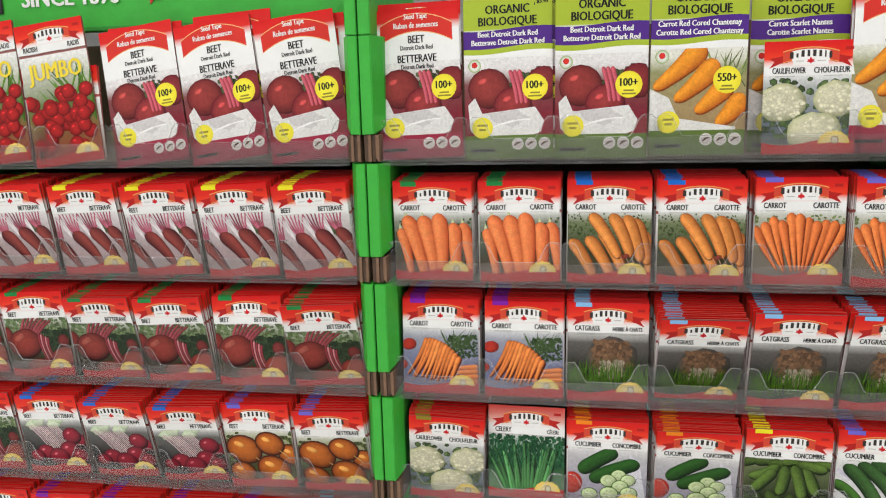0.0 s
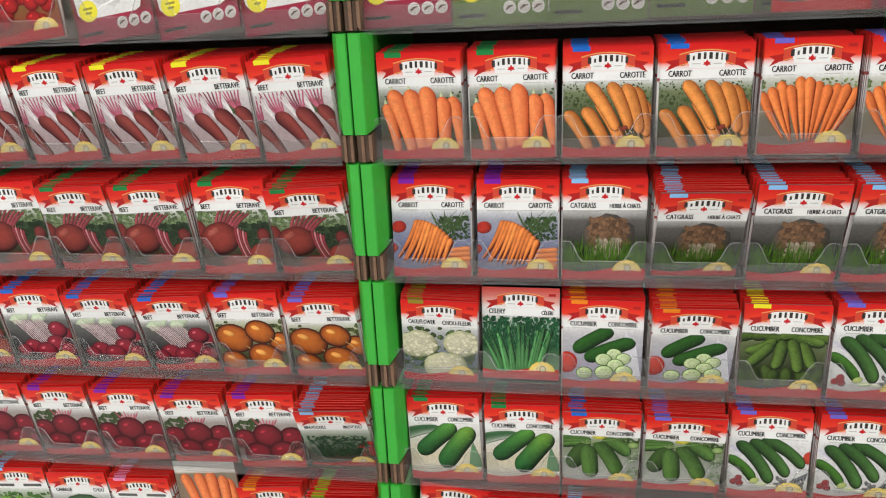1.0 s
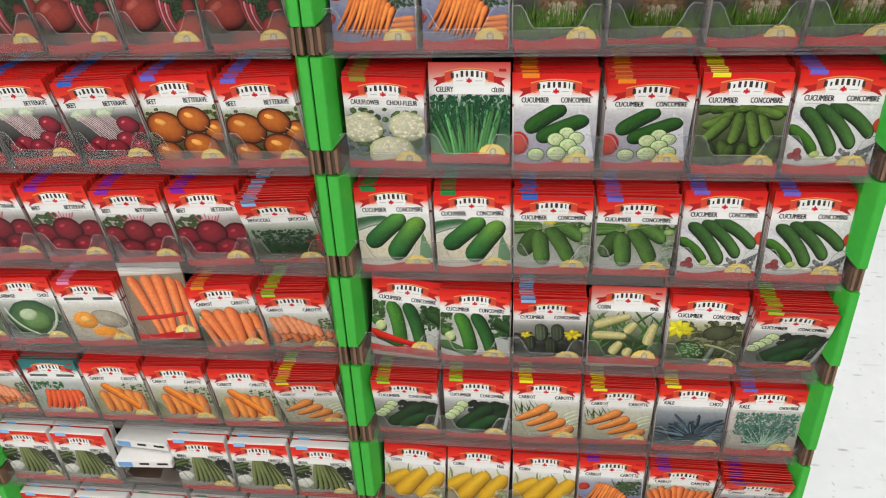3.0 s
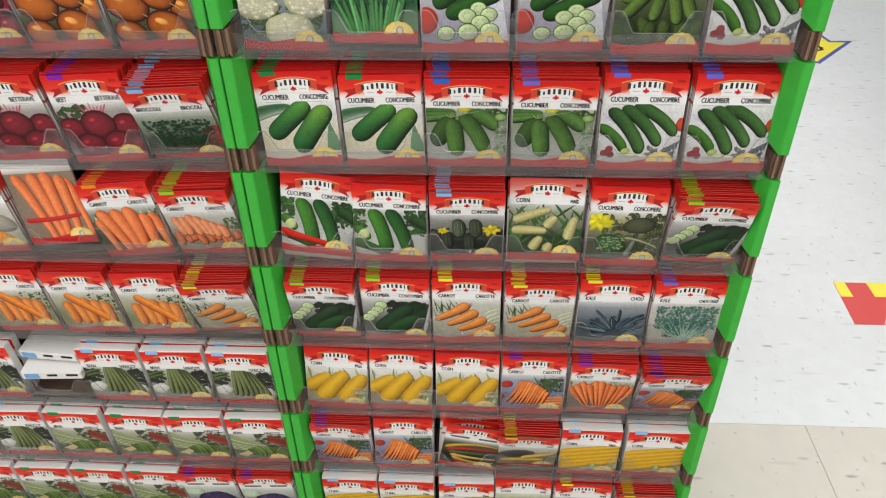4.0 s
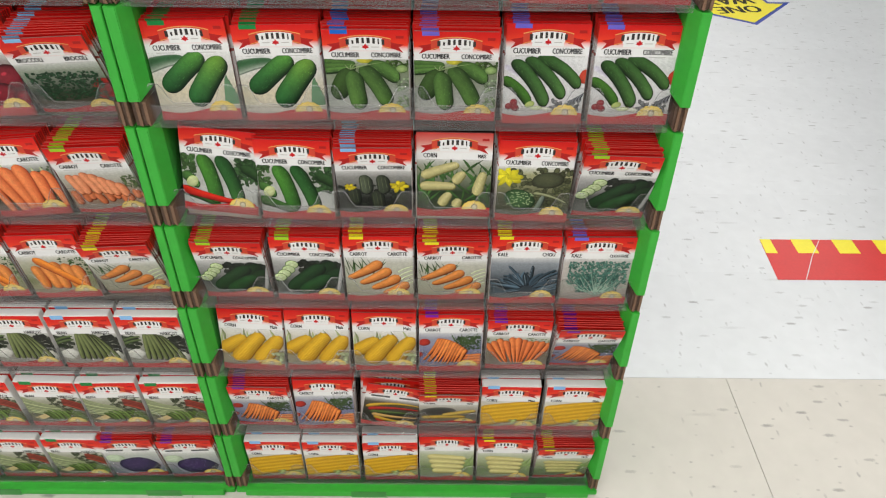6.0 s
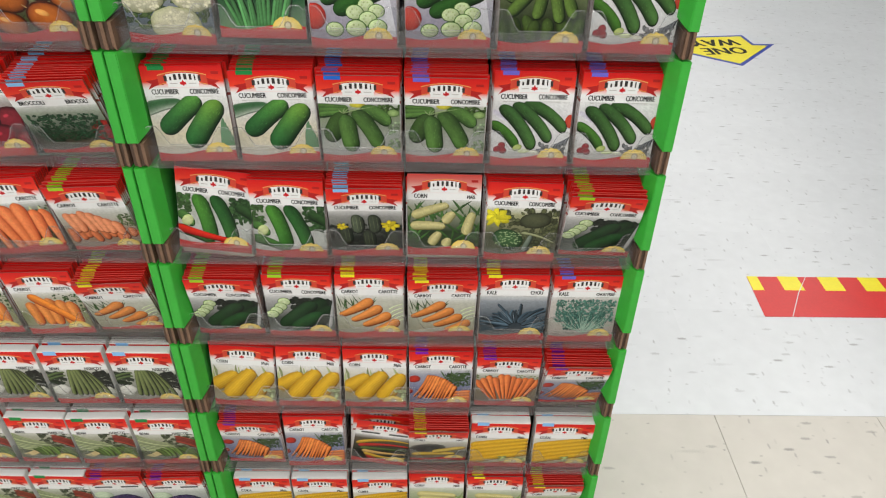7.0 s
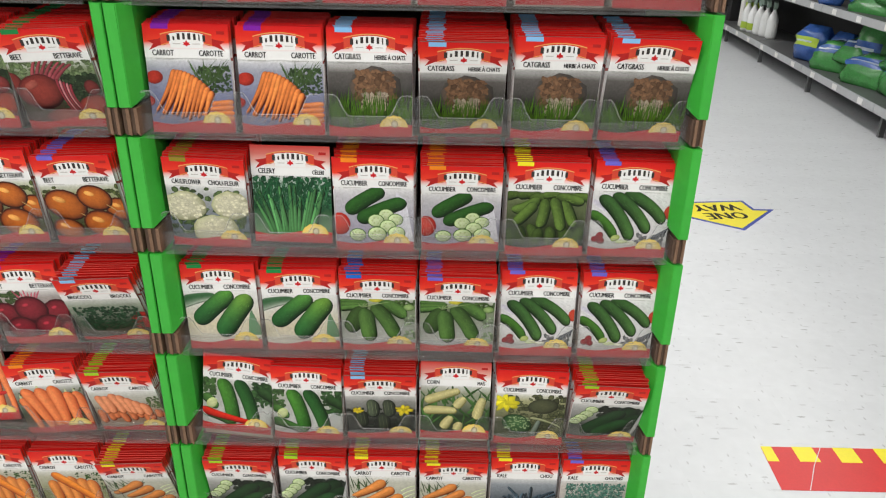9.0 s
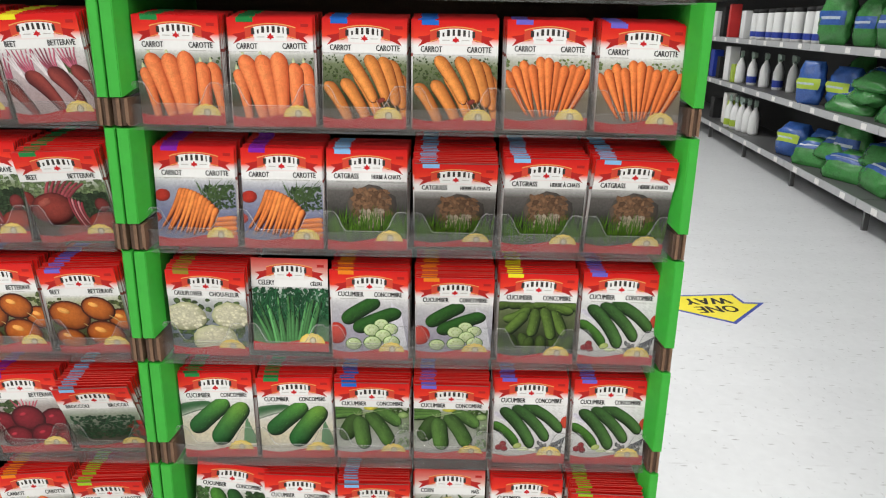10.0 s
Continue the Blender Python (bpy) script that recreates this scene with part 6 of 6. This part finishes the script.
tagged(under, "white seed box standing under two lying boxes", "seed box", "seed packets in the display trays")

# base skirts, tape and back panels
for off in (RIGHT_X, LEFT_X):
    base = part("plinth", box(bmesh.new(), off - 0.0112, -0.0062, 0.0, off + 0.5560, 0.22, 0.0085, 0.001), GREEN)
    tagged(base, "low green card skirt board of the seed display", "plinth", "seed display plinths")
    part("skirt", box(bmesh.new(), off + 0.005, -0.0125, 0.0008, off + INNER - 0.004, -0.0070, 0.014, 0.001), GREEN, base)
    for tx in (0.17, 0.42):
        part("tape", box(bmesh.new(), off + tx, -0.0132, 0.0, off + tx + 0.055, -0.0127, 0.0145), GREEN_TAPE, base, "darker green tape strip")
    # back colour darkened to stand for the shade deep behind the stacks
    back = part("back_panel", box(bmesh.new(), off - 0.0112, 0.2165, 0.0, off + 0.5560, 0.2225, 10 * P + 0.03), KRAFT_SHADED)
    tagged(back, "brown card back panel of the seed display", "back panel", "seed display backs")

# green header card over one display
hz = 10 * P + 0.030
head = part("header_card", box(bmesh.new(), LEFT_X - 0.02, 0.055, hz, LEFT_X + INNER + 0.005, 0.066, hz + 0.20, 0.0015), GREEN)
tagged(head, "green printed header card with white lettering", "header card")
part("border", box(bmesh.new(), LEFT_X - 0.02, 0.0535, hz + 0.001, LEFT_X + INNER + 0.005, 0.0545, hz + 0.005), GREEN_TAPE, head)
word("SINCE 1896", WHITE_INK, head, LEFT_X + 0.13, 0.0535, hz + 0.030, 0.021, 0.125)
part("mark", box(bmesh.new(), LEFT_X + 0.055, 0.053, hz + 0.024, LEFT_X + 0.105, 0.0545, hz + 0.07, 0.001), DARK, head)
bmk = bmesh.new()
prism(bmk, [(LEFT_X + 0.295 + 0.012 * math.cos(a * 0.628) * (1 if a % 2 else 0.45), hz + 0.038 + 0.012 * math.sin(a * 0.628) * (1 if a % 2 else 0.45)) for a in range(10)], "y", 0.053, 0.0545)
part("mark", bmk, RED, head)


# ---- floor decals ----
def flat(pts, z0, z1):
    return prism(bmesh.new(), pts, "z", z0, z1)


ax, ay = 1.480, 1.980
def arrow(k):
    """Outline of the arrow, k metres in from its edge; its point turns a little to one side."""
    pts = [(0, 1.35 * k), (0.240 - 2.4 * k, 0.212 - k), (0.156 - k, 0.222 - k), (0.156 - k, 0.325 - k), (-0.156 + k, 0.325 - k), (-0.156 + k, 0.222 - k), (-0.240 + 2.4 * k, 0.212 - k)]
    return [(ax + math.cos(0.13) * x - math.sin(0.13) * y, ay + math.sin(0.13) * x + math.cos(0.13) * y) for x, y in pts]


decal = part("floor_arrow", flat(arrow(0), 0.0002, 0.0010), BLUE)
tagged(decal, "yellow one-way floor arrow sticker with blue border", "floor sticker")
part("arrow_field", flat(arrow(0.015), 0.0011, 0.0016), YELLOW, decal)
for text, yy in (("ONE", 0.188), ("WAY", 0.280)):
    me, wide = word_mesh(text, BLACK)
    o = new("lettering", me)
    o.parent = decal
    s = 0.070
    o.matrix_local = Matrix.Translation((ax, ay, 0.0020)) @ pose(0, 0, 0, 0, 0, 7.5) @ Matrix.Translation((0, yy, 0)) @ pose(0, 0, 0, -90, 0, 180) @ Matrix.Translation((-wide * s * 0.42, 0, 0)) @ Matrix.Diagonal((s * 0.85, 1, s, 1))
strip = part("floor_sticker", flat([(1.034, 0.522), (2.05, 0.525), (2.05, 0.668), (1.042, 0.664)], 0.0002, 0.0010), RED)
tagged(strip, "red distance floor sticker with yellow checks, cracked", "floor sticker")
part("check", flat([(1.040, 0.613), (1.066, 0.613), (1.066, 0.664), (1.042, 0.664)], 0.0011, 0.0015), YELLOW, strip)
for i in range(10):
    x = 1.113 + 0.0942 * i
    part("check", flat([(x, 0.614), (x + 0.047, 0.614), (x + 0.047, 0.665), (x, 0.665)], 0.0011, 0.0015), YELLOW, strip)
part("crack", flat([(1.0940, 0.522), (1.0960, 0.522), (1.140, 0.602), (1.1810, 0.664), (1.1795, 0.664), (1.138, 0.602)], 0.0016, 0.0018), TILE_WHITE, strip)


# ---- the aisle beyond: gondola shelving with bottles and bags ----
AISLE = pose(2.627, 2.61, 0, 0, 0, -5.34)  # local y runs along the shelves, x goes into them


def in_aisle(x, y, z, rz=0.0, rx=0.0, ry=0.0):
    return AISLE @ pose(x, y, z, rx, ry, rz)


LEVELS = (0.185, 0.602, 1.02, 1.44, 1.86)
for bay in range(10):
    y0 = -1.6 + 1.22 * bay
    g = new("shelving_bay")
    g.matrix_world = AISLE
    tagged(g, "grey metal shop shelving bay with dark back", "shelving", "shelving bays along the aisle")
    part("back", box(bmesh.new(), 0.46, y0, 0.02, 0.48, y0 + 1.218, 2.2), DARK, g)
    for z in LEVELS:
        deep = 0.0 if z < 0.3 else 0.05
        part("shelf", box(bmesh.new(), deep + 0.012, y0 + 0.004, z - 0.03, 0.52, y0 + 1.214, z), SHELF_GREY, g)
        part("price_rail", box(bmesh.new(), deep, y0 + 0.002, z - 0.045, deep + 0.010, y0 + 1.216, z + 0.004, 0.002), SHELF_EDGE, g)
        for i in range(3):
            yy = y0 + 0.15 + 0.4 * i
            part("price_tag", box(bmesh.new(), deep - 0.003, yy, z - 0.038, deep - 0.0005, yy + 0.07, z - 0.003), PAPER, g)
    part("post", box(bmesh.new(), 0.495, y0 - 0.012, 0.0, 0.515, y0 + 0.012, 2.2), SHELF_GREY, g)
    part("leg", box(bmesh.new(), 0.06, y0 - 0.012, 0.0, 0.09, y0 + 0.012, 0.125), SHELF_GREY, g)


def spray_bottle(m, body, label):
    t = new("spray_bottle")
    t.matrix_world = m
    tagged(t, "white plastic spray bottle with trigger", "spray bottle", "bottles on the aisle shelves")
    part("body", lathe(bmesh.new(), [(0.036, 0), (0.04, 0.012), (0.04, 0.13), (0.030, 0.17), (0.014, 0.20), (0.013, 0.215)], 14), body, t, smooth=True)
    part("label_band", lathe(bmesh.new(), [(0.0405, 0.02), (0.0408, 0.022), (0.0408, 0.07), (0.0405, 0.072)], 14), label, t)
    bm = bmesh.new()
    prism(bm, [(-0.05, 0.225), (-0.045, 0.262), (0.03, 0.27), (0.035, 0.25), (0.016, 0.21), (-0.012, 0.21), (-0.012, 0.235)], "y", -0.012, 0.012)
    part("trigger_head", bm, TRIGGER, t)
    return t


def canister(m, label):
    t = new("canister")
    t.matrix_world = m
    tagged(t, "white canister with dark label band", "canister", "bottles on the aisle shelves")
    part("body", lathe(bmesh.new(), [(0.045, 0), (0.048, 0.01), (0.048, 0.19), (0.044, 0.2)], 16), WHITE_PLASTIC, t, smooth=True)
    part("label_band", lathe(bmesh.new(), [(0.0485, 0.02), (0.0487, 0.021), (0.0487, 0.06), (0.0485, 0.061)], 16), label, t)
    part("cap", lathe(bmesh.new(), [(0.046, 0.2005), (0.046, 0.225), (0.03, 0.232)], 16), DARK, t, smooth=True)
    return t


def bag(m, w, d, h, mat, seed, label, patch):
    """A stuffed film bag: lumpy cushion with crimped ends and a printed patch."""
    rng = random.Random(seed)
    bm = bmesh.new()
    nu, nv = 28, 20
    rows, places = [], []
    for j in range(nv + 1):
        v = j / nv
        row = []
        for i in range(nu):
            a = 2 * math.pi * i / nu
            q = max(0.06, math.sin(math.pi * min(max(v, 0.02), 0.98))) ** 0.45
            s = 1 + 0.22 * noise.noise(Vector((math.cos(a) * 2.2 + seed, math.sin(a) * 2.2, v * 5))) + 0.09 * noise.noise(Vector((math.cos(a) * 6 + seed, math.sin(a) * 6, v * 13)))
            ca, sa = math.cos(a), math.sin(a)
            x = math.copysign(abs(ca) ** 0.75, ca) * w / 2 * s * (0.70 + 0.30 * q)
            y = math.copysign(abs(sa) ** 0.8, sa) * d / 2 * s * q
            row.append((x, y, v * h))
        places.append(row)
        rows.append([bm.verts.new(p) for p in row])
    for a, b in zip(rows, rows[1:]):
        for i in range(nu):
            bm.faces.new((a[i], a[(i + 1) % nu], b[(i + 1) % nu], b[i]))
    bm.faces.new(rows[0][::-1])
    bm.faces.new(rows[-1])
    t = part("bag", bm, mat, None, "", True)
    t.name = "stuffed_bag"
    t.matrix_world = m
    tagged(t, label, "bag", "bags on the aisle shelves")
    # printed fields that follow the film: columns i of the front, rows j of the height
    for k, (i0, i1, j0, j1, ink) in enumerate(((17, 25, 7, 12, patch), (18, 23, 9, 10, BAG_PALE))):
        pm = bmesh.new()
        off = 1.010 + 0.006 * k
        for j in range(j0, j1):
            for i in range(i0, i1):
                quad = [places[j][i], places[j][i + 1], places[j + 1][i + 1], places[j + 1][i]]
                pm.faces.new([pm.verts.new((x * off, y * off, z)) for x, y, z in quad])
        bmesh.ops.remove_doubles(pm, verts=pm.verts, dist=0.0003)
        part("printed_field", pm, ink, t, smooth=True)
    return t


R = random.Random(3)
# local y along the shelf: larger is further down the aisle
for i in range(8):
    canister(in_aisle(0.15 + 0.015 * (i % 2), 2.18 + 0.22 * i, 1.02) @ Matrix.Diagonal((1.05, 1.05, 1.12, 1)), BLUE)
for i in range(5):
    spray_bottle(in_aisle(0.16 + 0.04 * i, 4.02 - 0.24 * i, 0.602, 90 + R.uniform(-20, 20)) @ Matrix.Scale(1.12, 4), WHITE_PLASTIC, BLUE if i % 2 else WHITE_PLASTIC)
for i in range(5):
    spray_bottle(in_aisle(0.09 + 0.02 * i, 3.95 - 0.13 * i, 0.185, 90 + R.uniform(-20, 20)) @ Matrix.Scale(1.15, 4), WHITE_PLASTIC, LIME if i < 2 else WHITE_PLASTIC)
for y, z, h, mat, tone in ((4.36, 0.602, 0.33, WHITE_PLASTIC, "white"), (4.12, 0.602, 0.17, LIME, "lime green"), (4.07, 0.185, 0.24, LIME, "lime green"), (4.25, 0.185, 0.30, PAPER, "white"), (3.98, 1.02, 0.25, WHITE_PLASTIC, "white"), (4.46, 1.02, 0.32, RED, "red"), (4.71, 1.02, 0.30, DARK, "dark"), (5.03, 1.02, 0.26, WHITE_PLASTIC, "white"), (4.67, 0.602, 0.22, DARK, "dark"), (4.95, 0.602, 0.28, BLUE, "blue"), (4.71, 0.185, 0.22, DARK, "dark")):
    bx = part("carton", box(bmesh.new(), -0.05, -0.06, 0, 0.05, 0.06, h, 0.004), mat, None)
    bx.name = "carton"
    bx.matrix_world = in_aisle(0.16, y, z, R.uniform(-8, 8))
    tagged(bx, tone + " card carton standing on a metal shelf", "carton", "cartons on the aisle shelves")
G, B = "stuffed green plastic film bag on a metal shelf", "stuffed blue plastic film bag on a metal shelf"
# along, in, up, film, width, depth, height, tilt, turn
for y, x, z, mat, w, d, h, rx, rz in (
        (2.30, 0.10, 0.185, BAG_BLUE, 0.24, 0.18, 0.24, -18, -65), (2.07, 0.24, 0.185, BAG_BLUE, 0.24, 0.16, 0.22, -8, -85),
        (1.88, 0.10, 0.185, BAG_GREEN, 0.30, 0.16, 0.24, -48, -58), (1.63, 0.26, 0.185, BAG_GREEN, 0.26, 0.16, 0.36, -8, -72), (1.71, 0.14, 0.275, BAG_GREEN, 0.30, 0.13, 0.24, -58, -75),
        (1.36, 0.12, 0.185, BAG_GREEN, 0.36, 0.17, 0.24, -50, -66), (1.05, 0.16, 0.185, BAG_GREEN, 0.40, 0.18, 0.26, -44, -92), (1.09, 0.20, 0.325, BAG_GREEN, 0.42, 0.16, 0.28, -64, -80), (0.65, 0.16, 0.185, BAG_GREEN, 0.36, 0.17, 0.30, -30, -85), (0.18, 0.2, 0.185, BAG_GREEN, 0.36, 0.17, 0.30, -25, -95),
        (2.07, 0.10, 0.602, BAG_BLUE, 0.19, 0.11, 0.28, -3, -55), (1.82, 0.22, 0.602, BAG_BLUE, 0.26, 0.14, 0.26, -8, -78), (1.93, 0.32, 0.722, BAG_GREEN, 0.22, 0.10, 0.22, -20, -80),
        (1.56, 0.14, 0.602, BAG_GREEN, 0.42, 0.14, 0.28, -66, -74), (1.47, 0.16, 0.692, BAG_GREEN, 0.40, 0.14, 0.28, -70, -95), (1.33, 0.16, 0.782, BAG_GREEN, 0.42, 0.14, 0.28, -72, -84), (0.93, 0.14, 0.602, BAG_GREEN, 0.40, 0.16, 0.32, -55, -90), (0.46, 0.2, 0.602, BAG_GREEN, 0.38, 0.14, 0.30, -50, -90),
        (1.92, 0.14, 1.020, BAG_GREEN, 0.24, 0.10, 0.34, -4, -66), (1.57, 0.20, 1.020, BAG_GREEN, 0.22, 0.10, 0.28, -8, -78), (1.24, 0.20, 1.020, BAG_GREEN, 0.24, 0.10, 0.29, -6, -85), (0.85, 0.16, 1.020, BAG_GREEN, 0.22, 0.10, 0.31, -6, -92)):
    bag(in_aisle(x, y, z, rz, rx), 1.08 * w, 1.08 * d, 1.08 * h, mat, int(y * 100 + z * 77), B if mat == BAG_BLUE else G, BAG_BLUE if mat == BAG_GREEN else LIME)


# ---- floor tiles ----
def tile_mesh(name, mat):
    g = 0.0004 if mat == TILE_CREAM else 0.0
    a = TILE / 2
    bm = bmesh.new()
    r0 = [bm.verts.new((sx * (a - g), sy * (a - g), -0.003)) for sx, sy in ((-1, -1), (1, -1), (1, 1), (-1, 1))]
    r1 = [bm.verts.new((sx * (a - g), sy * (a - g), -0.0004 * (g > 0))) for sx, sy in ((-1, -1), (1, -1), (1, 1), (-1, 1))]
    r2 = [bm.verts.new((sx * (a - g - 1.2 * g), sy * (a - g - 1.2 * g), 1e-6)) for sx, sy in ((-1, -1), (1, -1), (1, 1), (-1, 1))]
    for p0, p1 in ((r0, r1), (r1, r2)):
        for i in range(4):
            bm.faces.new((p0[i], p0[(i + 1) % 4], p1[(i + 1) % 4], p1[i]))
    bm.faces.new(r2)
    return mesh_from(bm, name, mat)


cream, white = tile_mesh("floor_tile", TILE_CREAM), tile_mesh("floor_tile", TILE_WHITE)
for i in range(-6, 9):
    for j in range(-5, 11):
        t = part("floor_tile", cream if j < 0 else white, None, floor)
        t.location = (SEAM_X + (i + 0.5) * TILE, SEAM_Y + (j + 0.5) * TILE, 0)
bm = bmesh.new()
X0, X1, Y0, Y1 = SEAM_X - 6 * TILE, SEAM_X + 9 * TILE, SEAM_Y - 5 * TILE, SEAM_Y + 11 * TILE
for x0, y0, x1, y1 in ((-9, Y1, 9, 15), (-9, -7, 9, Y0), (-9, Y0, X0, Y1), (X1, Y0, 9, Y1)):
    box(bm, x0, y0, -0.0029, x1, y1, 0.0)
tagged(part("floor_tiles_beyond", bm, TILE_WHITE, floor), kind="stuff")
